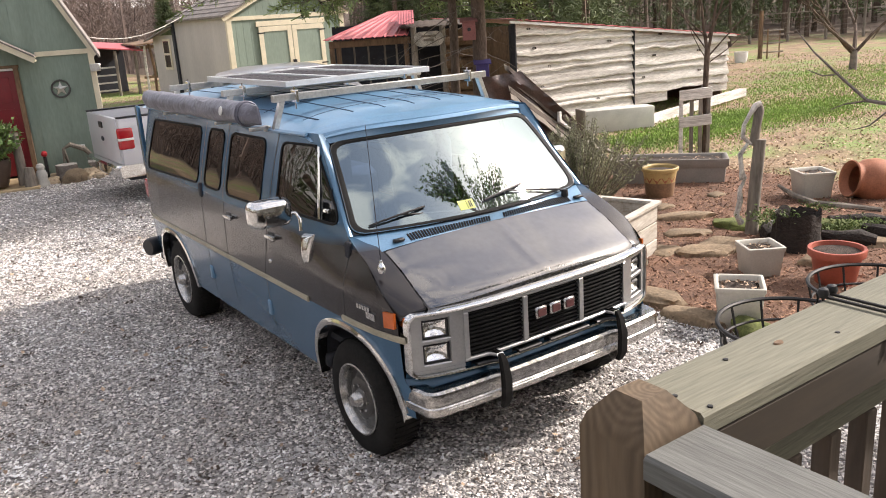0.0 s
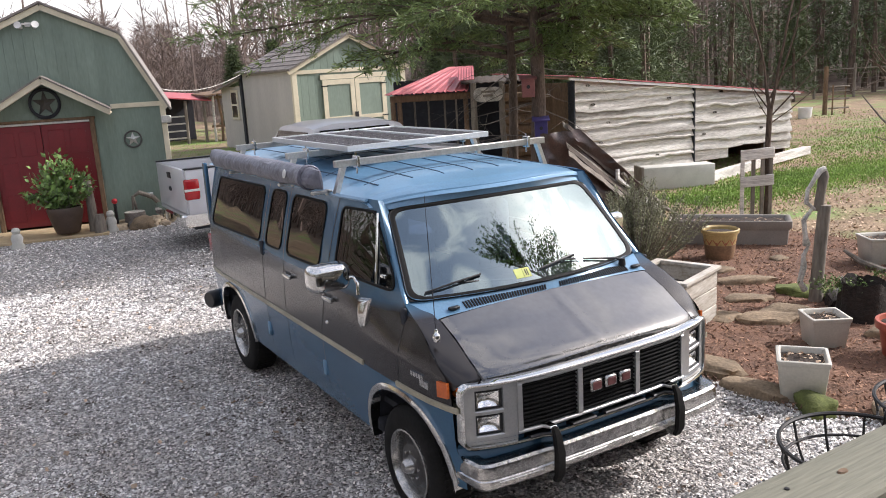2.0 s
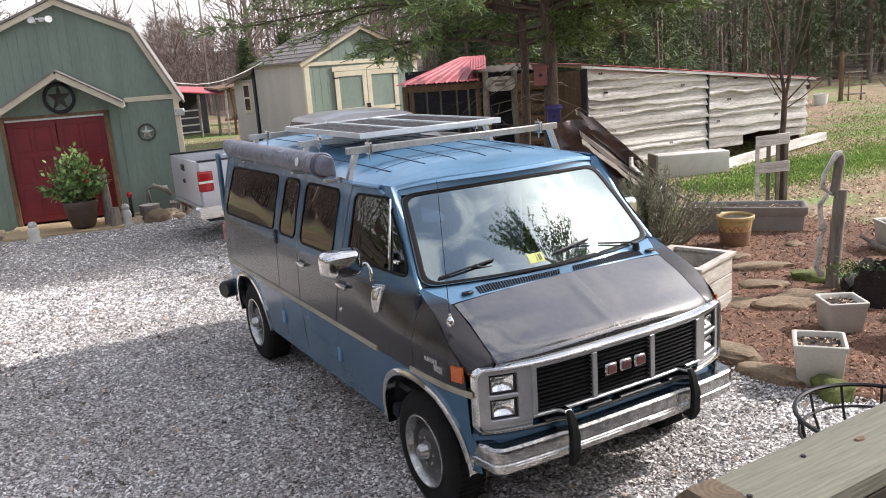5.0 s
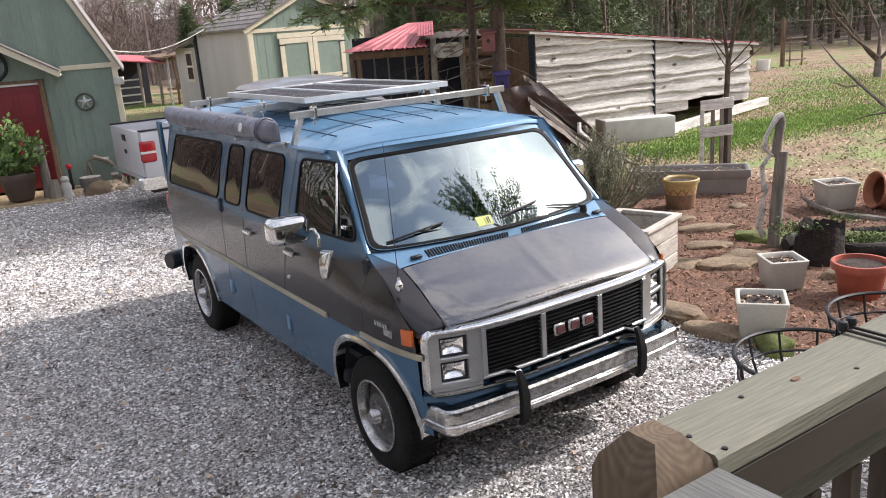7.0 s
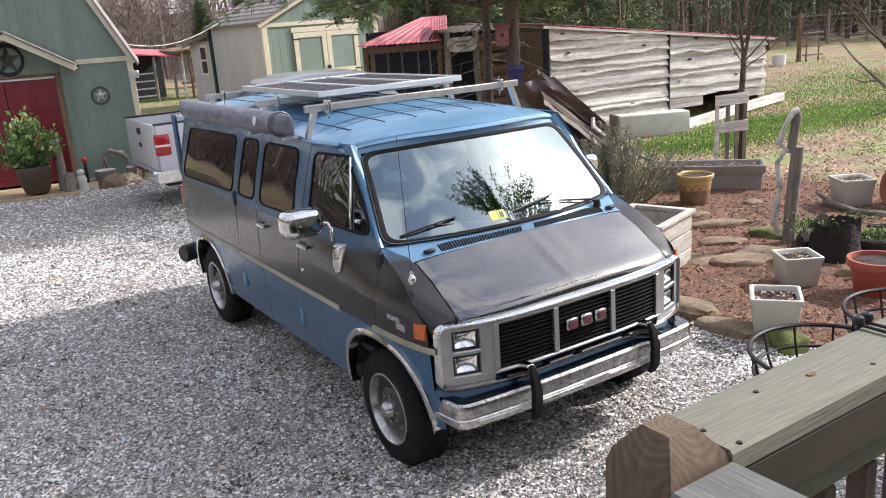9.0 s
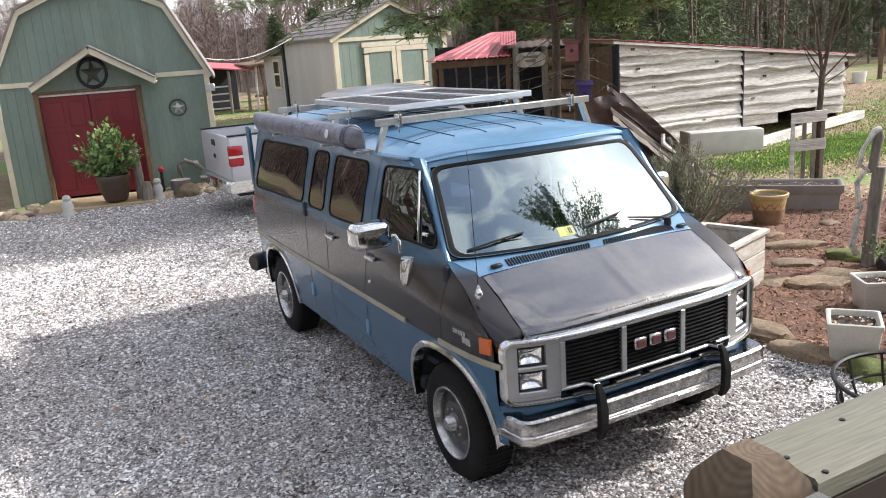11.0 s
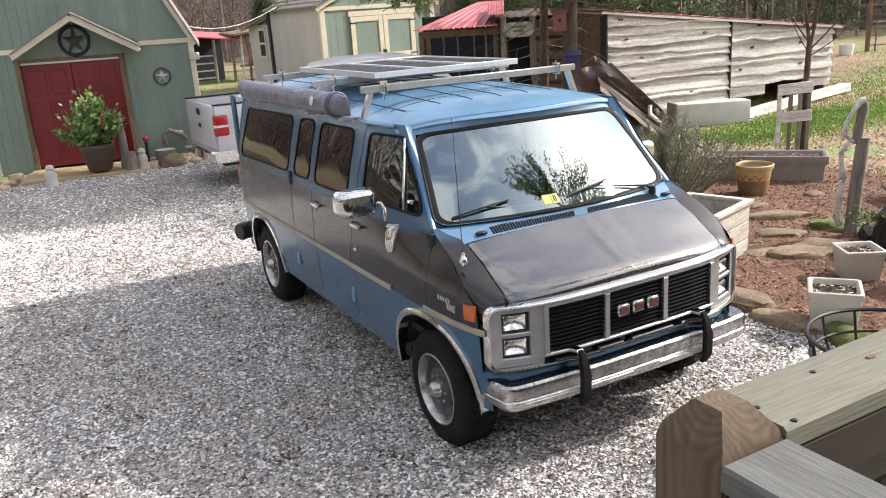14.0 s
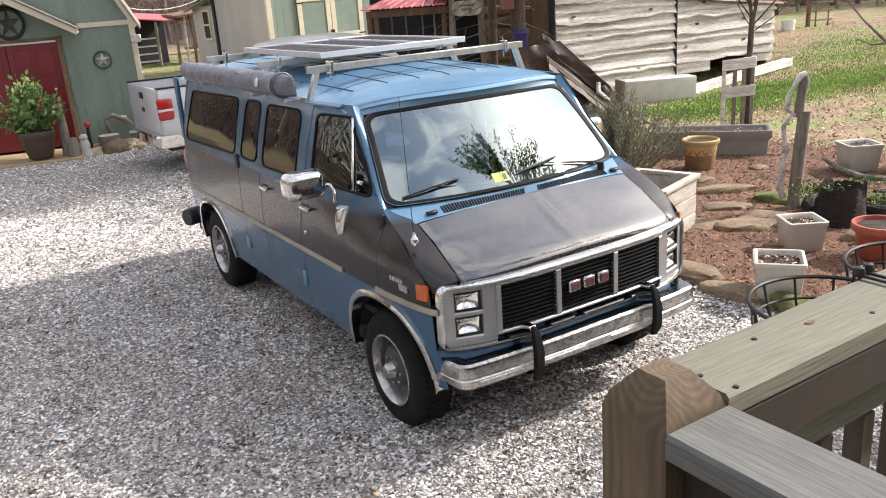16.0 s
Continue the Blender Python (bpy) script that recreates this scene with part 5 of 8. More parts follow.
tagged(scatter("grass", QUAD_V, QUAD_F, lay(bp_, 0.0), np.c_[rng.uniform(0.008, 0.018, len(bp_)), bh, bh], M_BLADE, rng, 0.3, None, up), "fresh green grass in patches", "grass", kind="stuff")
gp2 = strew(16000, 1.0, 9, 13.4, 34, None, DRIVE)
bh = rng.uniform(0.015, 0.045, len(gp2))
up = np.c_[rng.normal(0, 0.4, len(gp2)), rng.normal(0, 0.4, len(gp2)), np.ones(len(gp2))]
tagged(scatter("grass", QUAD_V, QUAD_F, lay(gp2, 0.0), np.c_[rng.uniform(0.006, 0.012, len(gp2)), bh, bh], M_BLADE, rng, 0.3, None, up), "green lawn beyond the garage", "grass", kind="stuff")


# ---- garage ----
def clipped_plank(poly_top, s0, s1, z0, depth=0.009):
    """One siding plank from z0 up to a roof line given as a function."""
    bm = bmesh.new()
    n = 3
    a = [(s0 + (s1 - s0) * k / n) for k in range(n + 1)]
    low_f = [bm.verts.new((s, -depth, z0)) for s in a]
    top_f = [bm.verts.new((s, -depth, poly_top(s))) for s in a]
    low_b = [bm.verts.new((s, 0, z0)) for s in a]
    top_b = [bm.verts.new((s, 0, poly_top(s))) for s in a]
    for k in range(n):
        bm.faces.new((low_f[k], low_f[k + 1], top_f[k + 1], top_f[k]))
        bm.faces.new((top_f[k], top_f[k + 1], top_b[k + 1], top_b[k]))
    bm.faces.new((low_f[0], top_f[0], top_b[0], low_b[0]))
    bm.faces.new((low_f[n], low_b[n], top_b[n], top_f[n]))
    return bm


def rail_between(p, q, w, d0, d1):
    """A board of width w along p to q in the front plane (s, z), from depth d0 to d1."""
    p, q = Vector(p), Vector(q)
    t = (q - p).normalized()
    n = Vector((-t.y, t.x)) * w / 2
    bm = bmesh.new()
    c = [p + n, q + n, q - n, p - n]
    loft(bm, [[(v.x, d0, v.y) for v in c], [(v.x, d1, v.y) for v in c]], True, True)
    return bm


def star_shape(r, rin, thick):
    bm = bmesh.new()
    c0 = bm.verts.new((0, -thick, 0))
    vs = []
    for k in range(10):
        a = math.pi / 2 + math.pi * k / 5
        q = r if k % 2 == 0 else rin
        vs.append(bm.verts.new((q * math.cos(a), 0, q * math.sin(a))))
    for k in range(10):
        bm.faces.new((c0, vs[k], vs[(k + 1) % 10]))
    bm.faces.new(vs)
    return bm


GROT = pose(-1.14, 13.96, 0, 0, 0, -13)
GARAGE = GROT @ Matrix.Diagonal((0.846, 1, 1, 1)) @ Matrix.Translation((-1.41, 0, 0))


def on_garage(s, d, z):
    return GROT @ Matrix.Translation(((s - 1.41) * 0.846, d, z))


def gambrel(s):
    return interp(s, [-0.92, -0.11, 1.41, 2.93, 3.72], [2.27, 3.60, 4.19, 3.60, 2.27])


def build_garage():
    g = thing("garage", GARAGE, "sage green gambrel-roofed garage with cream trim and red double doors", "garage")
    D0, D1 = -0.10, 2.16
    part("front_core", boxed(-0.86, D0, 0.004, 0.12, 0.0, 2.3), M_SIDING, g)
    part("front_core", boxed(D1, 3.66, 0.004, 0.12, 0.0, 2.3), M_SIDING, g)
    bm = bmesh.new()
    pts = [(-0.86, 2.12), (3.66, 2.12), (3.66, 2.30), (2.91, 3.57), (1.41, 4.15), (-0.09, 3.57), (-0.86, 2.30)]
    loft(bm, [[(s, 0.004, z) for s, z in pts], [(s, 0.12, z) for s, z in pts]], True, True)
    part("gable_core", bm, M_SIDING, g)
    s = -0.86
    while s < 3.65:
        e = min(s + 0.203, 3.66)
        part("plank", clipped_plank(lambda v: gambrel(v) - 0.05, s, e - 0.005, 2.335), M_SIDING, g)
        if e <= D0 + 0.02 or s >= D1 - 0.02:
            part("plank", clipped_plank(lambda v: 2.25, s, e - 0.008, 0.05), M_SIDING, g)
        elif s < D0 or e > D1:
            a, b = (s, D0) if s < D0 else (D1, e - 0.008)
            if b - a > 0.03:
                part("plank", clipped_plank(lambda v: 2.25, a, b, 0.05), M_SIDING, g)
        else:
            part("plank", clipped_plank(lambda v: 2.25, s, e - 0.008, 2.10), M_SIDING, g)
        s = e
    for a, b in ((2.54, 3.72), (-0.92, 0.0)):
        part("trim_band", boxed(a, b, -0.045, 0.01, 2.245, 2.335, 0.004), M_TRIM, g)
    part("corner_trim", boxed(3.60, 3.72, -0.04, 0.12, 0.0, 2.245, 0.004), M_TRIM, g)
    part("corner_trim", boxed(-0.92, -0.80, -0.04, 0.12, 0.0, 2.245, 0.004), M_TRIM, g)
    for p, q in (((1.41, 4.155), (2.93, 3.575)), ((2.93, 3.575), (3.76, 2.20)), ((1.41, 4.155), (-0.11, 3.575)), ((-0.11, 3.575), (-0.96, 2.20))):
        part("rake_trim", rail_between(p, q, 0.10, -0.13, -0.09), M_TRIM, g, "cream rake board")
        part("rake_soffit", rail_between(p, q, 0.05, -0.09, 0.06), M_TRIM, g)
    lines = [(-1.02, 2.16), (-0.13, 3.65), (1.41, 4.24), (2.95, 3.65), (3.84, 2.16)]
    for p, q in zip(lines, lines[1:]):
        bm = rail_between(p, q, 0.04, -0.17, 6.2)
        part("roof", bm, M_SHINGLE, g, "dark asphalt shingle roof")
    # far walls
    part("side_wall", boxed(3.54, 3.66, 0.12, 6.1, 0.0, 2.4), M_SIDING, g)
    part("side_wall", boxed(-0.86, -0.74, 0.12, 6.1, 0.0, 2.4), M_SIDING, g)
    bm = bmesh.new()
    loft(bm, [[(s_, 6.0, z) for s_, z in [(-0.86, 0)] + pts[1:1] + [(3.66, 0), (3.66, 2.30), (2.91, 3.57), (1.41, 4.15), (-0.09, 3.57), (-0.86, 2.30)]], [(s_, 6.1, z) for s_, z in [(-0.86, 0), (3.66, 0), (3.66, 2.30), (2.91, 3.57), (1.41, 4.15), (-0.09, 3.57), (-0.86, 2.30)]]], True, True)
    part("rear_wall", bm, M_SIDING, g)
    # doors
    for a, b in ((0.0, 1.015), (1.03, 2.06)):
        door = part("door", boxed(a, b, 0.03, 0.075, 0.10, 2.03, 0.004), M_DOORRED, g, "dark red painted door leaf")
        for z0, z1 in ((0.22, 0.75), (0.86, 1.35), (1.46, 1.92)):
            for x0, x1 in ((a + 0.12, (a + b) / 2 - 0.05), ((a + b) / 2 + 0.05, b - 0.12)):
                part("door_panel", boxed(x0, x1, 0.02, 0.032, z0, z1, 0.008), M_DOORRED, door)
    part("door_lock", boxed(1.02, 1.16, -0.02, 0.03, 1.26, 1.33, 0.01), M_CHROME, g, "bright door latch")
    part("door_head", boxed(-0.02, 2.10, -0.02, 0.05, 2.035, 2.075, 0.004), M_WHITE, g)
    for a, b in ((-0.10, 0.0), (2.06, 2.16)):
        part("door_post", boxed(a, b, -0.06, 0.06, 0.0, 2.12, 0.008), M_BROWNWOOD, g, "brown timber door post")
    part("door_lintel", boxed(-0.12, 2.18, -0.05, 0.06, 2.08, 2.13, 0.006), M_BROWNWOOD, g)
    # canopy
    for p, q in (((1.26, 2.84), (2.56, 2.20)), ((1.26, 2.84), (-0.04, 2.20))):
        part("canopy_fascia", rail_between(p, q, 0.115, -0.50, -0.46), M_TRIM, g, "cream canopy fascia")
        part("canopy_roof", rail_between((p[0], p[1] + 0.075), (q[0], q[1] + 0.06), 0.03, -0.53, 0.0), M_SHINGLE, g)
        part("canopy_soffit", rail_between((p[0], p[1] - 0.02), (q[0], q[1] - 0.02), 0.03, -0.46, 0.0), M_TRIM, g)
    # wreath star in the canopy gable
    ob = part("barn_star", star_shape(0.26, 0.10, 0.05), M_RIM, g, "dark metal star in a ring")
    ob.location = (1.20, -0.03, 2.42)
    bm = bmesh.new()
    tube(bm, [Vector((1.20 + 0.30 * math.cos(a), -0.05, 2.42 + 0.26 * math.sin(a))) for a in [2 * math.pi * k / 28 for k in range(29)]], 0.035, 7)
    part("star_ring", bm, M_DARK, g)
    return g


garage = build_garage()
TL = lambda s, d, z: GARAGE @ Vector((s, d, z))
slab = tagged(part("door_step", boxed(-0.15, 2.25, -1.35, -0.02, -0.05, 0.07, 0.01), M_PLY), "tan boarded doorstep before the garage doors", "doorstep", kind="structure")
slab.matrix_basis = GARAGE
star = thing("wall_star", on_garage(2.93, -0.03, 1.64), "weathered metal star ornament on the garage wall", "ornament")
part("star", star_shape(0.14, 0.055, 0.03), M_ALU, star)
bm = bmesh.new()
tube(bm, [Vector((0.155 * math.cos(a), 0, 0.155 * math.sin(a))) for a in [2 * math.pi * k / 24 for k in range(25)]], 0.017, 6)
part("ring", bm, M_RIM, star)
lamp = thing("floodlight", on_garage(1.11, -0.02, 3.84), "white twin floodlight on the gable", "light fixture")
part("base", boxed(-0.05, 0.05, -0.04, 0.0, -0.02, 0.06, 0.01), M_WHITE, lamp)
for sx in (-1, 1):
    bm = bmesh.new()
    lathe(bm, [(0.0, -0.09), (0.03, -0.085), (0.035, -0.03), (0.06, 0.06), (0.065, 0.08), (0.0, 0.07)], 14, Matrix.Translation((sx * 0.13, -0.09, -0.01)) @ pose(0, 0, 0, 70, sx * 40, 0))
    part("head", bm, M_WHITE, lamp)
    bm = bmesh.new()
    tube(bm, [(0, -0.03, 0.03), (sx * 0.09, -0.06, 0.03)], 0.02, 7)
    part("arm", bm, M_WHITE, lamp)
sconce = thing("wall_lamp", on_garage(3.68, -0.05, 1.98), "grey box lamp on the garage corner", "light fixture")
part("housing", boxed(-0.07, 0.12, -0.12, 0.0, -0.07, 0.07, 0.01), M_ALU, sconce)
outlet = thing("outlet_box", on_garage(3.12, -0.03, 0.52), "white outdoor outlet box on the siding", "outlet")
part("box", boxed(-0.07, 0.07, -0.03, 0.01, -0.045, 0.045, 0.008), M_WHITE, outlet)


# ---- shed ----
SHED = Matrix.Translation((4.96, 17.37, 0.0)) @ pose(0, 0, 0, 0, 0, 1.7)


def build_shed():
    g = thing("shed", SHED, "sage green and taupe garden shed with cream-framed double doors", "shed")
    W, EV, PK, B = 3.33, 2.80, 3.62, 0.50

    def top(s):
        return interp(s, [0, W / 2, W], [EV, PK, EV])
    bm = bmesh.new()
    pts = [(0, B), (W, B), (W, EV), (W / 2, PK - 0.02), (0, EV)]
    loft(bm, [[(s, 0.004, z) for s, z in pts], [(s, 0.1, z) for s, z in pts]], True, True)
    part("front_core", bm, M_SIDING, g)
    s = 0.0
    while s < W - 0.01:
        e = min(s + 0.203, W)
        part("plank", clipped_plank(lambda v: top(v) - 0.02, s, e - 0.008, B + 0.02), M_SIDING, g)
        s = e
    part("side_wall", boxed(0.0, 0.1, 0.1, 3.9, B, EV), M_TAUPE, g, "plain taupe side wall")
    part("side_wall", boxed(W - 0.1, W, 0.1, 3.9, B, EV), M_TAUPE, g)
    part("rear_wall", boxed(0.1, W - 0.1, 3.8, 3.9, B, EV), M_TAUPE, g)
    for a, b in ((-0.05, 0.09), (W - 0.09, W + 0.05)):
        part("corner_trim", boxed(a, b, -0.045, 0.06, B, EV, 0.004), M_TRIM, g)
    part("trim_band", boxed(0.09, W - 0.09, -0.04, 0.0, EV - 0.10, EV, 0.004), M_TRIM, g)
    for sx in (0, 1):
        p, q = (W / 2, PK), ((W + 0.16), EV - 0.08) if sx else (-0.16, EV - 0.08)
        part("rake_trim", rail_between((p[0], p[1] + 0.02), (q[0], q[1] + 0.02), 0.10, -0.12, -0.08), M_TRIM, g)
        ro = part("roof", rail_between((p[0], p[1] + 0.09), (q[0], q[1] + 0.09), 0.04, -0.16, 4.05), M_SHINGLE, g, "brown shingle roof")
        t = Vector((q[0] - p[0], q[1] - p[1]))
        L = t.length
        t.normalize()
        nn = Vector((-t.y, t.x)) if sx == 0 else Vector((t.y, -t.x))
        nn = nn if nn.y > 0 else -nn
        for r in range(8):
            a = p[0] + t.x * L * r / 8, p[1] + 0.115 + t.y * L * r / 8
            b = p[0] + t.x * L * (r + 1) / 8, p[1] + 0.115 + t.y * L * (r + 1) / 8 + 0.006
            bm = bmesh.new()
            loft(bm, [[(a[0], -0.17, a[1]), (b[0], -0.17, b[1] + 0.012), (b[0], -0.17, b[1] - 0.01), (a[0], -0.17, a[1] - 0.01)], [(a[0], 4.06, a[1]), (b[0], 4.06, b[1] + 0.012), (b[0], 4.06, b[1] - 0.01), (a[0], 4.06, a[1] - 0.01)]], True, True)
            part("shingle_course", bm, M_SHINGLE, ro)
    # double doors
    a, b, z1 = 0.80, 2.72, 2.55
    part("door_frame", boxed(a - 0.05, b + 0.05, -0.055, -0.018, z1 - 0.03, z1 + 0.10, 0.004), M_TRIM, g)
    for x0, x1 in ((a, (a + b) / 2 - 0.008), ((a + b) / 2 + 0.008, b)):
        door = part("door", boxed(x0, x1, -0.04, -0.018, B + 0.1, z1 - 0.04, 0.003), M_SIDING, g, "green door leaf with cream frame")
        for q in ((x0, x0 + 0.13, B + 0.1, z1 - 0.04), (x1 - 0.13, x1, B + 0.1, z1 - 0.04), (x0 + 0.13, x1 - 0.13, z1 - 0.17, z1 - 0.04), (x0 + 0.13, x1 - 0.13, 1.42, 1.53), (x0 + 0.13, x1 - 0.13, B + 0.1, B + 0.22)):
            part("door_rail", boxed(q[0], q[1], -0.058, -0.04, q[2], q[3], 0.003), M_TRIM, door)
        for z in (1.47, 2.35):
            hx_ = x0 + 0.02 if x0 < 1 else x1 - 0.02
            part("hinge", boxed(hx_ - 0.06, hx_ + 0.14, -0.066, -0.058, z - 0.015, z + 0.015), M_BLACK, door) if x0 < 1 else part("hinge", boxed(hx_ - 0.14, hx_ + 0.06, -0.066, -0.058, z - 0.015, z + 0.015), M_BLACK, door)
    part("door_latch", boxed((a + b) / 2 - 0.06, (a + b) / 2 + 0.05, -0.075, -0.058, 1.45, 1.62), M_BLACK, g)
    # lean-to at the back with a small window
    part("lean_to_wall", boxed(-0.02, 0.1, 3.95, 5.9, B, 2.45), M_TAUPE, g)
    part("lean_to_corner", boxed(-0.06, 0.02, 3.86, 4.02, B, EV), M_DARK, g, "dark vertical corner board")
    win = part("window_frame", boxed(-0.06, -0.02, 4.35, 4.95, 1.45, 2.35, 0.005), M_TRIM, g)
    for z0, z1_ in ((1.52, 1.87), (1.93, 2.28)):
        part("pane", boxed(-0.064, -0.058, 4.42, 4.88, z0, z1_), M_TINT, win)
    bm = bmesh.new()
    loft(bm, [[(0.3, 3.9, EV + 0.06), (-0.25, 3.9, EV - 0.12), (-0.25, 3.9, EV - 0.16), (0.3, 3.9, EV)], [(0.3, 6.1, 2.52), (-0.25, 6.1, 2.32), (-0.25, 6.1, 2.28), (0.3, 6.1, 2.46)]], True, True)
    part("lean_to_roof", bm, M_SHINGLE, g)


build_shed()


# ---- barn of live-edge boards ----
BU = Vector((0.9963, -0.0859, 0))
BARN = Matrix(((BU.x, 0.0859, 0, 7.98), (BU.y, 0.9963, 0, 9.89), (0, 0, 1, 0), (0, 0, 0, 1)))


def live_board(L, h, seed, thick=0.03):
    """A horizontal plank with an irregular lower edge that laps over the next."""
    bm = bmesh.new()
    n = 26
    rows = []
    for k in range(n + 1):
        x = L * k / n
        w = 0.042 * noise.noise(Vector((x * 2.3, seed * 7.3, 0))) + 0.055 * noise.noise(Vector((x * 0.9, seed * 3.1, 4))) + 0.02 * noise.noise(Vector((x * 7, seed, 9)))
        lo = w - 0.02
        rows.append([Vector((x, 0.0, h)), Vector((x, -thick * 0.5, h)), Vector((x, -thick - 0.085, lo + 0.03)), Vector((x, -thick - 0.08, lo)), Vector((x, -0.005, lo + 0.008))])
    loft(bm, rows, True, True)
    return bm


def build_barn():
    g = thing("barn", BARN, "low barn clad in weathered grey live-edge boards, sloping red metal roof", "barn")

    def top(s):
        return 2.27 + (1.60 - 2.27) * s / 6.33
    for (s0, s1, rows, zb) in ((0.06, 3.24, 11, 0.02), (3.27, 6.32, 7, 0.28)):
        zt = top(s0) - 0.02
        share = [1 + 0.38 * math.sin(r * 2.7 + s0) for r in range(rows)]
        z = zb
        for r in range(rows):
            z += (zt - zb) * share[r - 1] / sum(share) if r else 0
            h = (zt - zb) * share[r] / sum(share)
            if r == 0 and s0 > 3:
                continue
            bm = live_board(s1 - s0 + (0.02 * math.sin(r * 3.1)), h + 0.03, r + s0 * 3, 0.03 + 0.012 * (r % 3))
            for v in bm.verts:
                v.co.z = min(z + v.co.z + 0.004 * (rows - r), top(s0 + v.co.x) - 0.01)
                v.co.x += s0
                v.co.y -= 0.003 * (r % 2)
            part("board", bm, M_OLDWOOD, g)
            if r % 2 == 0:
                for q in range(2):
                    kx = s0 + (s1 - s0) * (0.18 + 0.55 * q + 0.09 * math.sin(r * 2.3 + q))
                    bk = bmesh.new()
                    lathe(bk, [(0.0, -0.012), (0.016, -0.010), (0.026, 0.0), (0.030, 0.05)], 10, Matrix.Translation((kx, -0.052 - 0.012 * (r % 3), z + h * 0.55)) @ pose(0, 0, 0, -90, 0, 0) @ Matrix.Diagonal((1.3, 0.8, -1, 1)))
                    part("knot", bk, M_LOGDARK, g)
    part("bottom_board", boxed(3.27, 4.35, -0.06, -0.01, 0.26, 0.50, 0.01), M_OLDWOOD, g)
    part("bottom_board", boxed(5.5, 6.35, -0.07, -0.01, 0.30, 0.50, 0.02), M_OLDWOOD, g)
    bm = bmesh.new()
    pts = [(0.0, 0.30), (6.33, 0.55), (6.33, 1.56), (0.0, 2.22)]
    loft(bm, [[(s, 0.004, z) for s, z in pts], [(s, 0.06, z) for s, z in pts]], True, True)
    part("wall_frame", bm, M_DARK, g)
    part("side_wall", boxed(0.0, 0.06, 0.06, 2.8, 0.0, 2.2), M_BROWNWOOD, g)
    part("side_wall", boxed(6.27, 6.33, 0.06, 2.8, 0.0, 1.56), M_BROWNWOOD, g)
    part("rear_wall", boxed(0.06, 6.27, 2.74, 2.8, 0.0, 1.55), M_BROWNWOOD, g)
    for s in (0.03, 3.255):
        part("batten", boxed(s - 0.022, s + 0.014, -0.135, 0.0, 0.0, top(s) - 0.02, 0.004), M_DARK, g)
    bm = bmesh.new()
    n = 60
    rows = []
    for k in range(n + 1):
        s = -0.15 + 6.75 * k / n
        z = 2.30 + (1.60 - 2.30) * s / 6.33 + 0.02 + 0.012 * math.sin(k * math.pi / 1.5)
        rows.append([Vector((s, -0.20, z)), Vector((s, -0.20, z + 0.012)), Vector((s, 2.95, z + 0.112)), Vector((s, 2.95, z + 0.10))])
    loft(bm, rows, True, True)
    part("roof", bm, M_REDROOF, g, "dull red sheet metal roof")
    part("eave_board", rail_between((-0.12, 2.285), (6.5, 1.585), 0.05, -0.19, -0.15), M_WHITE, g, "pale eave board")
    return g


build_barn()


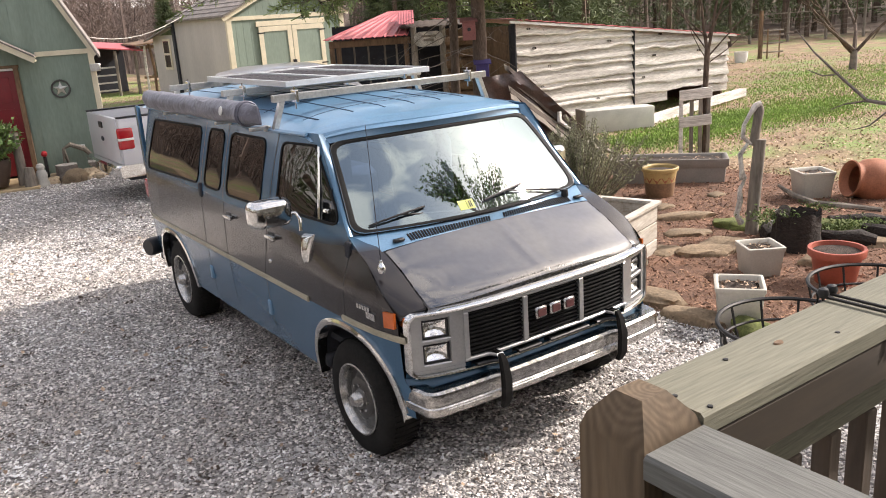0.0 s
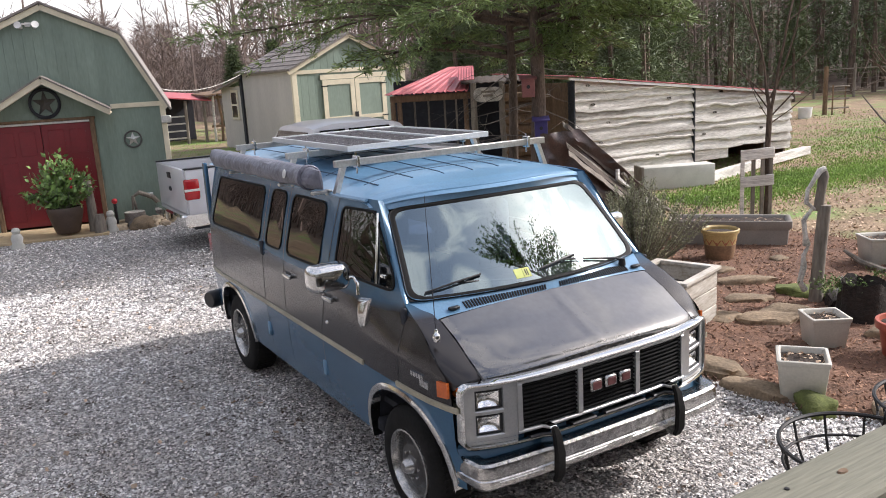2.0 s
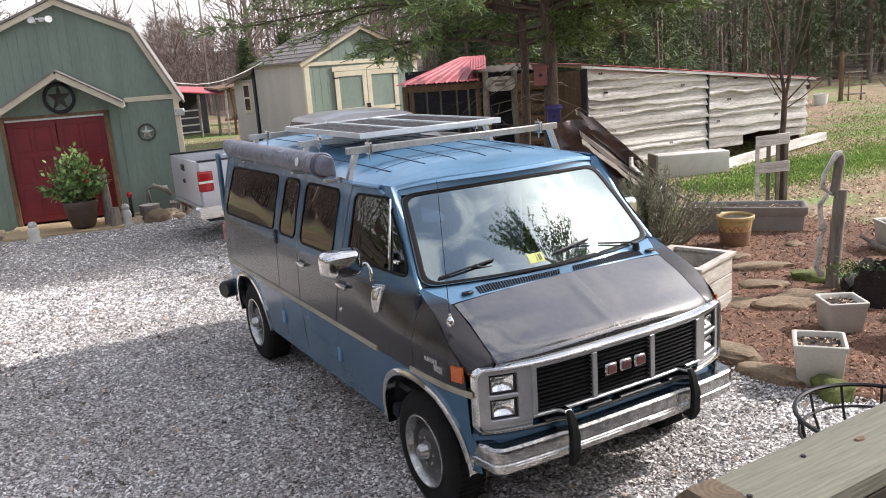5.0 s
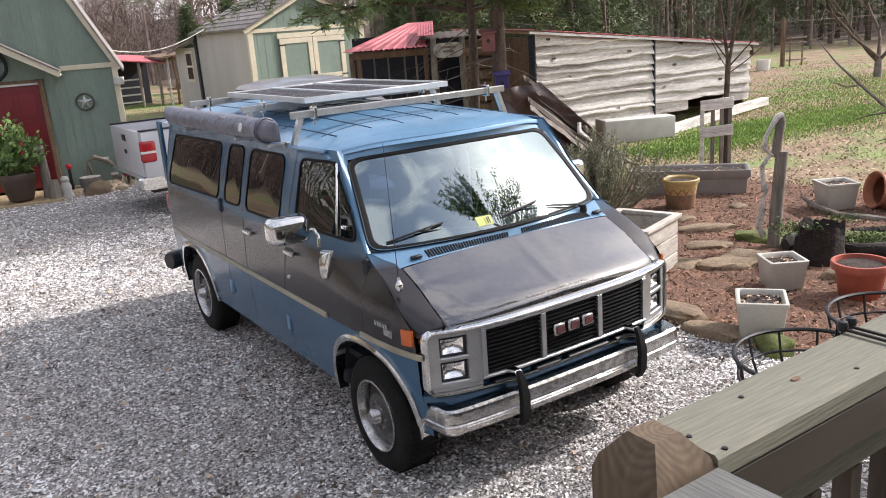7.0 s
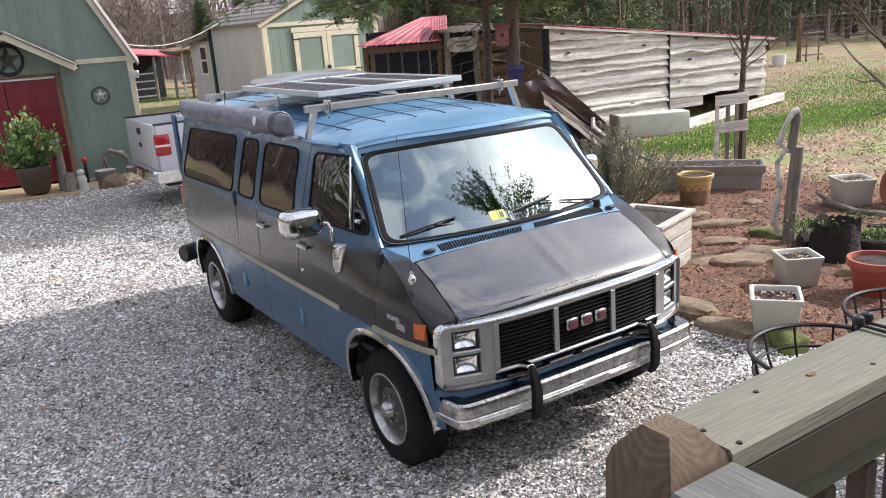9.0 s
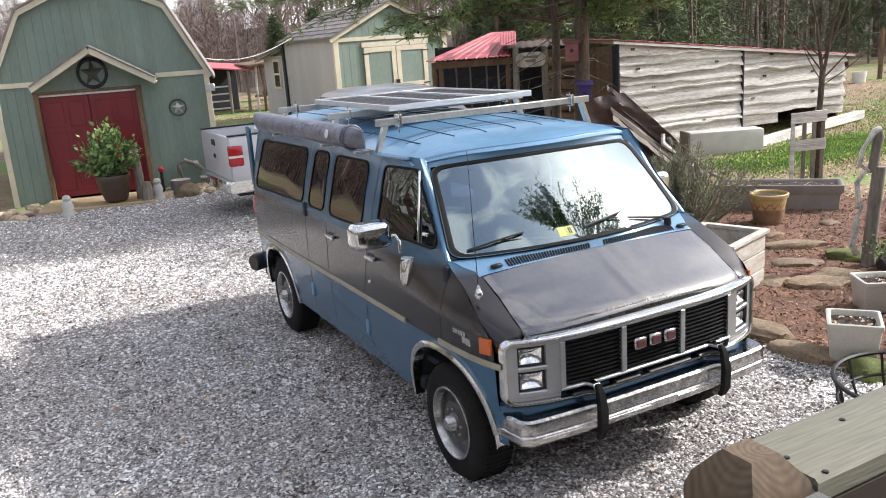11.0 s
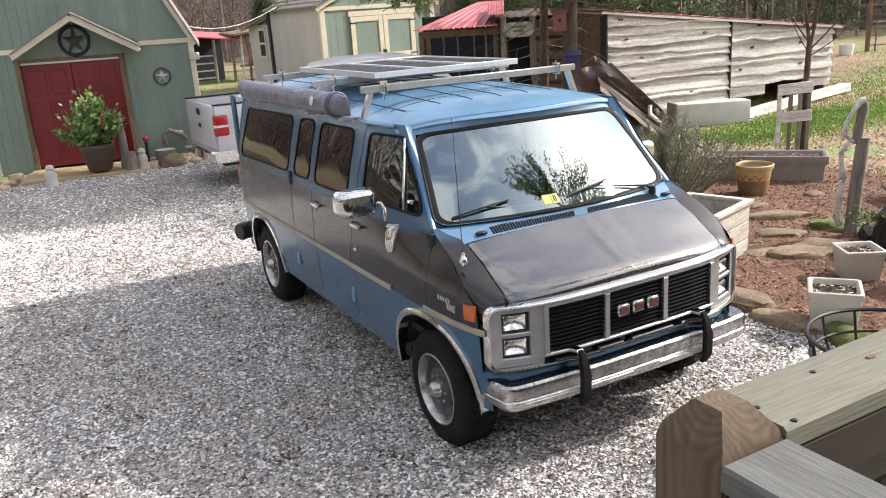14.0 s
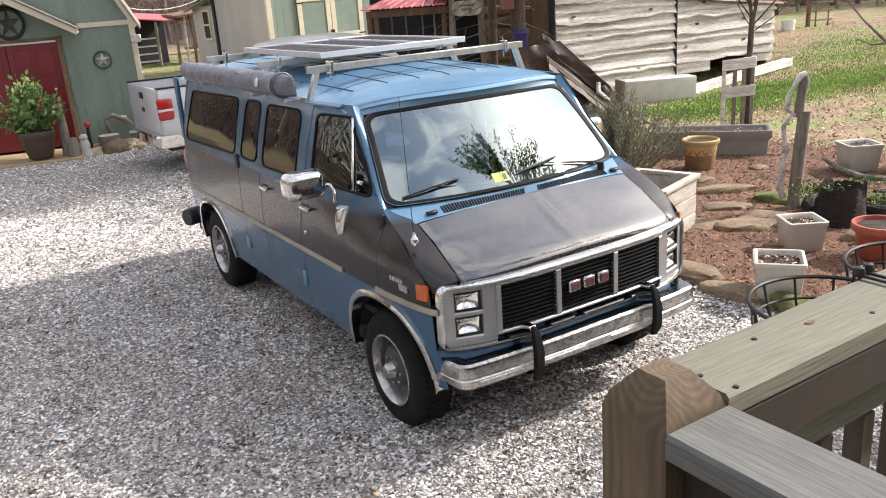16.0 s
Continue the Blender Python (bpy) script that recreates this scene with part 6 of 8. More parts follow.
# ---- open coop with the red roof ----
def build_coop():
    m = Matrix.Translation((5.2, 12.35, 0)) @ pose(0, 0, 0, 0, 0, -31)
    g = thing("chicken_coop", m, "open timber coop under a corrugated red roof with a round sign", "coop")
    n = 48
    bm = bmesh.new()
    rows = []
    for k in range(n + 1):
        s = -0.15 + 1.75 * k / n
        w = 0.014 * math.sin(k * math.pi / 1.0 + 0.5) + 0.012 * math.sin(k * 2.1)
        r_ = 1.25 + (s + 0.15) * 0.33
        rows.append([Vector((s, -0.25, 2.16 + w)), Vector((r_, 1.7, 2.66 + w * 0.3)), Vector((r_, 1.7, 2.65 + w * 0.3)), Vector((s, -0.25, 2.15 + w))])
    loft(bm, rows, True, True)
    part("roof", bm, M_REDROOF, g, "faded red corrugated roof")
    part("beam", boxed(-0.05, 1.65, -0.06, 0.04, 1.98, 2.12, 0.01), M_BROWNWOOD, g)
    for x in (0.0, 0.14, 1.55):
        part("post", boxed(x - 0.05, x + 0.05, -0.06, 0.04, 0.0, 1.98, 0.01), M_BROWNWOOD, g)
    part("rear_wall", boxed(-0.05, 3.0, 1.65, 1.75, 0.0, 2.4), M_DARK, g)
    part("half_wall", boxed(0.2, 1.5, -0.02, 0.02, 0.0, 1.0), M_BROWNWOOD, g)
    for x in (0.45, 0.75, 1.1, 1.35):
        part("stud", boxed(x - 0.02, x + 0.02, 0.3, 0.34, 1.0, 2.1), M_GREYWOOD, g)
    bm = bmesh.new()
    rows = []
    for k in range(25):
        s = 1.45 + 1.3 * k / 24
        w = 0.012 * math.sin(k * 2.1)
        rows.append([Vector((s, -0.1, 2.30 + w)), Vector((s + 0.1, 1.0, 2.42 + w)), Vector((s + 0.1, 1.0, 2.40 + w)), Vector((s, -0.1, 2.28 + w))])
    loft(bm, rows, True, True)
    part("porch_roof", bm, M_LOGDARK, g, "grey weathered porch roof")
    bm = bmesh.new()
    loft(bm, [[Vector((1.40 + 0.34 * k / 12, -0.12, 2.37 + 0.014 * (k % 2))), Vector((1.45 + 0.34 * k / 12, 0.9, 2.62 + 0.014 * (k % 2))), Vector((1.45 + 0.34 * k / 12, 0.9, 2.61 + 0.014 * (k % 2))), Vector((1.40 + 0.34 * k / 12, -0.12, 2.36 + 0.014 * (k % 2)))] for k in range(13)], True, True)
    part("roof_patch", bm, M_REDROOF, g, "red corrugated patch on the porch")
    for x in (1.72, 2.32):
        bm = bmesh.new()
        tube(bm, [(x, -0.1, 0), (x + 0.02, -0.1, 0.8), (x - 0.01, -0.1, 1.5), (x, -0.1, 2.3)], [0.075, 0.065, 0.07, 0.06], 8)
        part("log_post", bm, M_GREYWOOD, g)
    part("doorway_shade", boxed(1.7, 2.4, 0.7, 0.75, 0, 2.1), M_DARK, g)
    part("door_wall", boxed(2.40, 2.95, 0.0, 0.08, 0.0, 2.2), M_BROWNWOOD, g)
    for k in range(9):
        bm = bmesh.new()
        tube(bm, [(2.36, -0.06, 0.12 + k * 0.23), (2.98, -0.06, 0.12 + k * 0.23)], 0.10, 8)
        part("log", bm, M_BROWNWOOD, g)
    bm = bmesh.new()
    pts = rounded(0, 0, 0.62, 0.30, 0.14, 5)
    loft(bm, [[(2.02 + x, -0.20, 2.05 + z) for x, z in pts], [(2.02 + x, -0.17, 2.05 + z) for x, z in pts]], True, True)
    sign = part("sign", bm, M_LICHEN, g, "pale oval wooden sign with faint lettering")
    for z, w in ((2.11, 0.30), (2.03, 0.22)):
        part("sign_lettering", boxed(2.02 - w / 2, 2.02 + w / 2, -0.206, -0.2, z - 0.025, z + 0.02), M_GREYWOOD, sign)


build_coop()


# ---- far red-roofed pen left of the shed ----
def build_pen():
    g = thing("animal_pen", Matrix.Translation((3.7, 26.0, 0.5)), "rough pole pen with a small red metal roof", "pen")
    bm = bmesh.new()
    loft(bm, [[(-0.6, 0, 1.78), (1.6, 0, 1.50), (1.6, 0, 1.46), (-0.6, 0, 1.74)], [(-0.6, 2.5, 2.0), (1.6, 2.5, 1.75), (1.6, 2.5, 1.71), (-0.6, 2.5, 1.96)]], True, True)
    part("roof", bm, M_REDROOF, g)
    part("rear_wall", boxed(-0.5, 1.4, 2.3, 2.4, 0, 1.7), M_DARK, g)
    for x in (-0.4, 0.55, 1.2):
        bm = bmesh.new()
        tube(bm, [(x, 0.1, -0.1), (x + 0.03, 0.1, 1.55)], 0.05, 6)
        part("pole", bm, M_GREYWOOD, g)
    for z in (0.25, 0.5, 0.75, 1.0):
        part("gate_bar", boxed(-0.4, 0.5, 0.05, 0.09, z, z + 0.05), M_ALU, g)
    for k in range(9):
        x = 1.5 + k * 0.24
        bm = bmesh.new()
        h = 1.65 + 0.1 * math.sin(k * 2.3)
        tube(bm, [(x, 0.0, -0.1), (x + 0.05 * math.sin(k), 0, h * 0.5), (x + 0.04 * math.cos(k * 3), 0, h)], 0.045, 6)
        part("pole", bm, M_BROWNWOOD if k % 3 else M_LICHEN, g)
    part("rail", boxed(1.4, 3.6, -0.02, 0.03, 1.55, 1.65), M_BROWNWOOD, g)
    part("rail", boxed(1.4, 3.6, -0.02, 0.03, 0.55, 0.63), M_BROWNWOOD, g)
    bm = bmesh.new()
    loft(bm, [[(1.2, -0.3, 1.70), (3.8, -0.3, 1.95), (3.8, -0.3, 1.92), (1.2, -0.3, 1.66)], [(1.2, 1.6, 1.75), (3.8, 1.6, 2.0), (3.8, 1.6, 1.97), (1.2, 1.6, 1.71)]], True, True)
    part("roof", bm, M_BROWNWOOD, g)


build_pen()


# ---- field fence ----
def build_fence():
    g = thing("field_fence", Matrix(), "grey wire field fence on weathered posts before dark woods", "fence")
    a, b = Vector((22.0, 32.0, 0)), Vector((52.0, 12.0, 0))
    n = 18
    for k in range(n + 1):
        p = a.lerp(b, k / n)
        bm = bmesh.new()
        h = 1.7 + 0.25 * ((k * 7) % 3)
        tube(bm, [p, p + Vector((0.03, 0, h))], 0.075, 6)
        part("post", bm, M_GREYWOOD, g)
    for z in (0.2, 0.45, 0.7, 0.95, 1.2, 1.45):
        bm = bmesh.new()
        tube(bm, [a + Vector((0, 0, z)), b + Vector((0, 0, z))], 0.012 if z < 1.4 else 0.035, 4)
        part("rail", bm, M_GREYWOOD, g)
    gp_ = thing("garden_gate", Matrix.Translation((26.4, 16.5, 0)), "old timber gate frame standing in the field", "gate")
    for x, y, h in ((0.0, 0.0, 1.85), (0.75, -0.35, 1.1), (0.1, -0.25, 1.15)):
        bm = bmesh.new()
        tube(bm, [(x, y, 0), (x, y, h)], 0.09 if h > 1.5 else 0.03, 6)
        part("post", bm, M_BROWNWOOD, gp_)
    for z in (0.25, 0.6, 0.9, 1.08):
        bm = bmesh.new()
        tube(bm, [(0.08, -0.1, z), (0.85, -0.45, z)], 0.03, 5)
        part("bar", bm, M_GREYWOOD, gp_)
    bk = thing("bucket", Matrix.Translation((24.6, 16.1, 0)), "white plastic bucket standing in the grass", "bucket")
    bm = bmesh.new()
    lathe(bm, [(0.0, 0.01), (0.22, 0.0), (0.26, 0.42), (0.24, 0.42), (0.2, 0.05)], 18)
    part("pail", bm, M_WHITE, bk)


build_fence()

# ---- deck railing at the camera's side ----
def build_railing():
    g = thing("deck_railing", Matrix(), "weathered timber deck railing with flat cap boards and a corner post", "railing")
    bm = bmesh.new()
    x0, x1, y0, y1, t = -2.178, -2.048, -2.442, -2.312, 1.950
    rings = []
    for z, e in ((0.0, 0), (1.888, 0), (1.912, 0.008), (t, 0.038)):
        rings.append([(x0 + e, y0 + e, z), (x1 - e, y0 + e, z), (x1 - e, y1 - e, z), (x0 + e, y1 - e, z)])
    loft(bm, rings, True, True)
    part("corner_post", bm, M_POST, g, "square post with end-grain rings on its chamfered top")

    def board(name, a, b, label=""):
        bm = bmesh.new()
        n = 30
        along_x = abs(b[0] - a[0]) > abs(b[1] - a[1])
        lo = [min(p, q) for p, q in zip(a, b)]
        hi = [max(p, q) for p, q in zip(a, b)]
        rings = []
        for k in range(n + 1):
            f = k / n
            e = 0.006
            wob = 0.003 * noise.noise(Vector((f * 9, lo[2], 1)))
            if along_x:
                x = lo[0] + (hi[0] - lo[0]) * f
                sec = [(lo[1] + wob, lo[2]), (hi[1] + wob, lo[2]), (hi[1] + wob, hi[2] - e), (hi[1] - e + wob, hi[2] + wob), (lo[1] + e, hi[2] + wob), (lo[1] + wob, hi[2] - e)]
                rings.append([(x, p, q) for p, q in sec])
            else:
                y = lo[1] + (hi[1] - lo[1]) * f
                sec = [(lo[0] + wob, lo[2]), (hi[0] + wob, lo[2]), (hi[0] + wob, hi[2] - e), (hi[0] - e + wob, hi[2] + wob), (lo[0] + e, hi[2] + wob), (lo[0] + wob, hi[2] - e)]
                rings.append([(p, y, q) for p, q in sec])
        loft(bm, rings, True, True)
        # under-rails take a darker brown that holds their shade
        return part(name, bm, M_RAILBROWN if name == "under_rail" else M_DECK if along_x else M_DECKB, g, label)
    board("cap_board", (-2.046, -2.442, 1.872), (3.2, -2.300, 1.910), "grey-green weathered cap board with nail heads")
    board("cap_board", (-2.185, -2.446, 1.858), (-2.045, -5.4, 1.896))
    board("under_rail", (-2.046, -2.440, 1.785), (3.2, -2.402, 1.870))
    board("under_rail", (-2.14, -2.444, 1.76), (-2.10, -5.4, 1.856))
    board("outer_rail", (-2.046, -2.338, 1.622), (3.2, -2.300, 1.712))
    board("lower_rail", (-2.14, -2.444, 1.08), (-2.10, -5.4, 1.17))
    board("lower_rail", (-2.046, -2.40, 1.05), (3.2, -2.36, 1.14))
    # this run gets a darker wood, its shade painted into the colour
    for k in range(36):
        x = -1.90 + k * 0.145
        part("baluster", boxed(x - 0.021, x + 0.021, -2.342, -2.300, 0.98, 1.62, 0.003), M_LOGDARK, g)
    for k in range(19):
        y = -2.56 - k * 0.145
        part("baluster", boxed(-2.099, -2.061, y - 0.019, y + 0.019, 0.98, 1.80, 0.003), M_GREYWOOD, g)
    for p in ((0.6, -2.37), (3.1, -2.37), (-2.115, -5.3)):
        part("post", boxed(p[0] - 0.06, p[0] + 0.06, p[1] - 0.02, p[1] + 0.05, 0.0, 1.86), M_GREYWOOD, g)
    for x, y in ((-2.019, -2.433), (-2.03, -2.375), (-1.86, -2.345), (-1.62, -2.41), (-1.30, -2.35), (-0.9, -2.38)):
        bm = bmesh.new()
        lathe(bm, [(0.0, 0.0014), (0.0045, 0.001), (0.005, -0.002)], 8, Matrix.Translation((x, y, 1.911)))
        part("nail_head", bm, M_IRON, g)
    for x, y, r in ((-1.735, -2.365, 0.007), (-1.2, -2.4, 0.008)):
        bm = bmesh.new()
        lathe(bm, [(0.0, 0.0), (r * 0.6, 0.0008), (r, 0.001), (r * 1.25, -0.002)], 10, Matrix.Translation((x, y, 1.912)) @ Matrix.Diagonal((1.5, 0.8, 1, 1)))
        part("knot", bm, M_BROWNWOOD, g)


def rings_material():
    """End grain: growth rings round the post's heart, run down its sides as grain."""
    m = mat("post_timber", (0.155, 0.108, 0.064), 0.78, 0, 0.3, 5, 60, 0.4, 0.004, stretch=(1, 1, 0.12))
    nt = m.node_tree
    b = nt.nodes["Principled BSDF"]
    base = b.inputs["Base Color"].links[0].from_socket
    tc = nt.nodes.new("ShaderNodeTexCoord")
    mp = nt.nodes.new("ShaderNodeMapping")
    mp.inputs["Location"].default_value = (2.092, 2.385, 0)
    mp.inputs["Scale"].default_value = (1, 1, 0.25)
    nt.links.new(tc.outputs["Object"], mp.inputs[0])
    w = nt.nodes.new("ShaderNodeTexWave")
    w.wave_type, w.rings_direction = "RINGS", "Z"
    w.inputs["Scale"].default_value, w.inputs["Distortion"].default_value, w.inputs["Detail"].default_value, w.inputs["Detail Scale"].default_value = 34, 1.6, 2, 1.2
    nt.links.new(mp.outputs[0], w.inputs["Vector"])
    r = nt.nodes.new("ShaderNodeValToRGB")
    r.color_ramp.elements[0].color, r.color_ramp.elements[1].color = (0.66, 0.62, 0.58, 1), (1.05, 1.05, 1.05, 1)
    nt.links.new(w.outputs[1], r.inputs[0])
    mx = nt.nodes.new("ShaderNodeMix")
    mx.data_type, mx.blend_type = "RGBA", "MULTIPLY"
    mx.inputs[0].default_value = 0.7
    nt.links.new(base, mx.inputs[6])
    nt.links.new(r.outputs[0], mx.inputs[7])
    nt.links.new(mx.outputs[2], b.inputs["Base Color"])
    return m


M_POST = rings_material()
build_railing()
deck = thing("deck", Matrix(), "timber deck floor on which the railing stands", "deck", kind="structure")
for k in range(25):
    y = -5.9 + k * 0.1385
    part("deck_board", boxed(-5.2, 3.3, y, y + 0.132, 0.93, 0.965, 0.003), M_DECK, deck) if y + 0.132 < -2.43 else None
part("rim_joist", boxed(-5.2, 3.3, -2.44, -2.40, 0.72, 0.96), M_GREYWOOD, deck)
for x in (-5.0, -2.1, 0.6, 3.1):
    part("deck_post", boxed(x - 0.06, x + 0.06, -2.56, -2.44, 0.0, 0.93), M_GREYWOOD, deck)
house = thing("house_wall", Matrix(), "plain house wall behind the deck", "house", kind="structure")
part("wall", boxed(-9, 7, -6.2, -5.95, 0.0, 3.6), M_HOUSE, house)
part("eave", boxed(-9.2, 7.2, -6.3, -5.5, 3.55, 3.7), M_TRIM, house)


# ---- wire baskets hooked over the rail ----
def wire_basket(x):
    g = thing("wire_basket", Matrix.Translation((x, -2.29, 1.875)), "black half-round wire basket hooked over the rail", "hanging basket", "wire baskets on the rail")

    def arc(rx, ry, z, n=20):
        return [Vector((rx * math.cos(a), ry * math.sin(a), z)) for a in [math.pi * k / n for k in range(n + 1)]]
    for rx, ry, z in ((0.150, 0.150, 0.0), (0.142, 0.140, -0.045), (0.10, 0.095, -0.15)):
        bm = bmesh.new()
        tube(bm, arc(rx, ry, z), 0.0045 if z == 0 else 0.003, 6)
        part("hoop", bm, M_IRON, g)
    for k in range(7):
        a = math.pi * k / 6
        bm = bmesh.new()
        tube(bm, [(0.15 * math.cos(a), 0.15 * math.sin(a), 0), (0.14 * math.cos(a), 0.138 * math.sin(a), -0.05), (0.10 * math.cos(a), 0.095 * math.sin(a), -0.15), (0.04 * math.cos(a), 0.04 * math.sin(a), -0.19)], 0.0028, 5)
        part("wire", bm, M_IRON, g)
    bm = bmesh.new()
    tube(bm, [(-0.15, 0, 0), (0.15, 0, 0)], 0.0045, 6)
    part("back_wire", bm, M_IRON, g)
    for dx in (-0.006, 0.016):
        bm = bmesh.new()
        tube(bm, [(0.08 + dx, 0.004, 0.0), (0.08 + dx, 0.0, 0.042), (0.08 + dx, -0.155, 0.042), (0.08 + dx, -0.158, -0.02)], 0.0035, 6)
        part("hook", bm, M_IRON, g)
        bm = bmesh.new()
        lathe(bm, [(0.0, 0.012), (0.009, 0.009), (0.012, 0.0), (0.009, -0.009), (0.0, -0.012)], 10, Matrix.Translation((0.08 + dx * 1.4, -0.012, 0.05)))
        part("rubber_knob", bm, M_BLACK, g)


wire_basket(-1.555)
wire_basket(-1.225)


# ---- pickup behind the van, its nose towards +x ----
def build_pickup():
    g = thing("pickup_truck", Matrix.Translation((0.0, 9.4, 0)), "silver pickup truck with red tail lamps parked behind the van", "pickup truck")
    bm = bmesh.new()

    def skin(x0, x1, z0, z1, y0, y1, r):
        rings = []
        for x, k in ((x0, 0.985), (x0 + 0.03, 1.0), (x1 - 0.03, 1.0), (x1, 1.0)):
            yc, zc = (y0 + y1) / 2, (z0 + z1) / 2
            rings.append([Vector((x, yc + (p - yc) * k, zc + (q - zc) * k)) for p, q in rounded(yc, zc, y1 - y0, z1 - z0, r, 4)])
        return rings
    # bed as open box
    part("bed_side", boxed(0.0, 2.05, 0.0, 0.09, 0.62, 1.355, 0.03, None, 2), M_TRUCK, g, "silver bed side")
    part("bed_side", boxed(0.0, 2.05, 1.86, 1.95, 0.62, 1.355, 0.03, None, 2), M_TRUCK, g)
    tg = part("tailgate", boxed(-0.02, 0.05, 0.10, 1.85, 0.66, 1.35, 0.02, None, 2), M_TRUCK, g, "silver tailgate")
    part("tailgate_handle", boxed(-0.035, -0.015, 0.87, 1.08, 1.16, 1.26, 0.008), M_BLACK, tg)
    bm = bmesh.new()
    lathe(bm, [(0.0, 0.012), (0.06, 0.01), (0.065, 0.0)], 16, Matrix.Translation((-0.022, 0.98, 0.99)) @ pose(0, 0, 0, 0, -90, 0) @ Matrix.Diagonal((0.6, 1.3, 1, 1)))
    part("oval_badge", bm, M_DARK, tg, "plain dark oval badge")
    part("bed_floor", boxed(0.05, 2.05, 0.09, 1.86, 0.78, 0.84), M_DARK, g)
    part("bed_rail_cap", boxed(-0.01, 2.05, -0.01, 0.10, 1.352, 1.375, 0.008), M_BLACK, g)
    part("bed_rail_cap", boxed(-0.01, 2.05, 1.85, 1.96, 1.352, 1.375, 0.008), M_BLACK, g)
    for y0, y1 in ((-0.018, 0.09), (1.86, 1.968)):
        lampo = part("tail_lamp", boxed(-0.03 if y0 < 1 else 0.0, 0.20, y0, y1, 0.885, 1.215, 0.04, None, 3), M_RED, g, "red tail lamp with a clear band")
        part("clear_band", boxed(-0.034 if y0 < 1 else 0.0, 0.19, y0 - 0.004 if y0 < 1 else y0, y1 if y0 < 1 else y1 + 0.004, 1.02, 1.06, 0.006), M_CLEAR, lampo)
    bm = bmesh.new()
    pts = [(0.30, 0.0), (-0.06, -0.02), (-0.12, 0.10), (-0.13, 0.975), (-0.12, 1.85), (-0.06, 1.97), (0.30, 1.95)]
    loft(bm, [[Vector((x + dx, y, z)) for x, y in pts] for z, dx in ((0.47, 0.02), (0.50, -0.01), (0.63, -0.01), (0.66, 0.02))], False)
    top = [Vector((x + 0.02, y, 0.66)) for x, y in pts]
    loft(bm, [top, [Vector((0.05 if i in (2, 3, 4) else p.x, p.y, 0.66)) for i, p in enumerate(top)]], False)
    part("rear_bumper", bm, M_CHROME, g, "chrome step bumper")
    part("under_bed", boxed(0.1, 5.2, 0.15, 1.8, 0.40, 0.62), M_DARK, g)
    # cab and front
    bm = bmesh.new()
    yc = 0.975
    prof = [(2.02, 0.62, 0.97), (2.02, 1.28, 0.97), (2.12, 1.62, 0.86), (2.22, 1.80, 0.76), (2.6, 1.865, 0.72), (3.5, 1.865, 0.72), (3.85, 1.79, 0.76), (4.35, 1.34, 0.92), (5.3, 1.22, 0.90), (5.55, 1.05, 0.9), (5.6, 0.62, 0.92)]
    rows = []
    for x, z, w in prof:
        rows.append([Vector((x, yc + w * sy, z - 0.035 * abs(sy) ** 4)) for sy in [-1 + 2 * k / 12 for k in range(13)]])
    loft(bm, rows, False)
    part("cab_top", bm, M_TRUCK, g, "silver cab roof")
    for sgn in (-1, 1):
        bm = bmesh.new()
        loft(bm, [[Vector((x, yc + sgn * w, z - 0.035)) for x, z, w in prof], [Vector((x, yc + sgn * 0.975, 0.55)) for x, z, w in prof]], False)
        part("cab_side", bm, M_TRUCK, g)
        for x0, x1, xt0, xt1 in ((2.25, 2.78, 2.33, 2.78), (2.86, 3.95, 2.86, 3.62)):
            bm = bmesh.new()
            q = [(x0, 1.33, 0.968), (x1, 1.33, 0.968), (xt1, 1.74, 0.80), (xt0, 1.74, 0.80)]
            loft(bm, [[Vector((x, yc + sgn * (w + e), z)) for x, z, w in q] for e in (-0.02, 0.012)], True, True)
            part("side_window", bm, M_TINT, g, "dark side window")
    bm = bmesh.new()
    loft(bm, [[Vector((2.03, yc - 0.80, 1.36)), Vector((2.03, yc + 0.80, 1.36)), Vector((2.165, yc + 0.68, 1.72)), Vector((2.165, yc - 0.68, 1.72))], [Vector((2.012, yc - 0.80, 1.36)), Vector((2.012, yc + 0.80, 1.36)), Vector((2.147, yc + 0.68, 1.72)), Vector((2.147, yc - 0.68, 1.72))]], True, True)
    part("rear_window", bm, M_TINT, g, "dark rear window")
    for x in (1.0, 4.6):
        for y in (0.02, 1.93):
            bm = bmesh.new()
            m = Matrix.Translation((x, y, 0.37)) @ pose(0, 0, 0, 90 if y < 1 else -90, 0, 0)
            lathe(bm, [(0.2, 0.0), (0.30, 0.015), (0.35, 0.0), (0.37, -0.04), (0.37, -0.2), (0.33, -0.24), (0.2, -0.24)], 28, m)
            w = part("tyre", bm, M_RUBBER, g)
            bm = bmesh.new()
            lathe(bm, [(0.0, 0.0), (0.06, 0.0), (0.15, -0.02), (0.21, 0.004)], 20, m)
            part("rim", bm, M_RIM, w)


build_pickup()


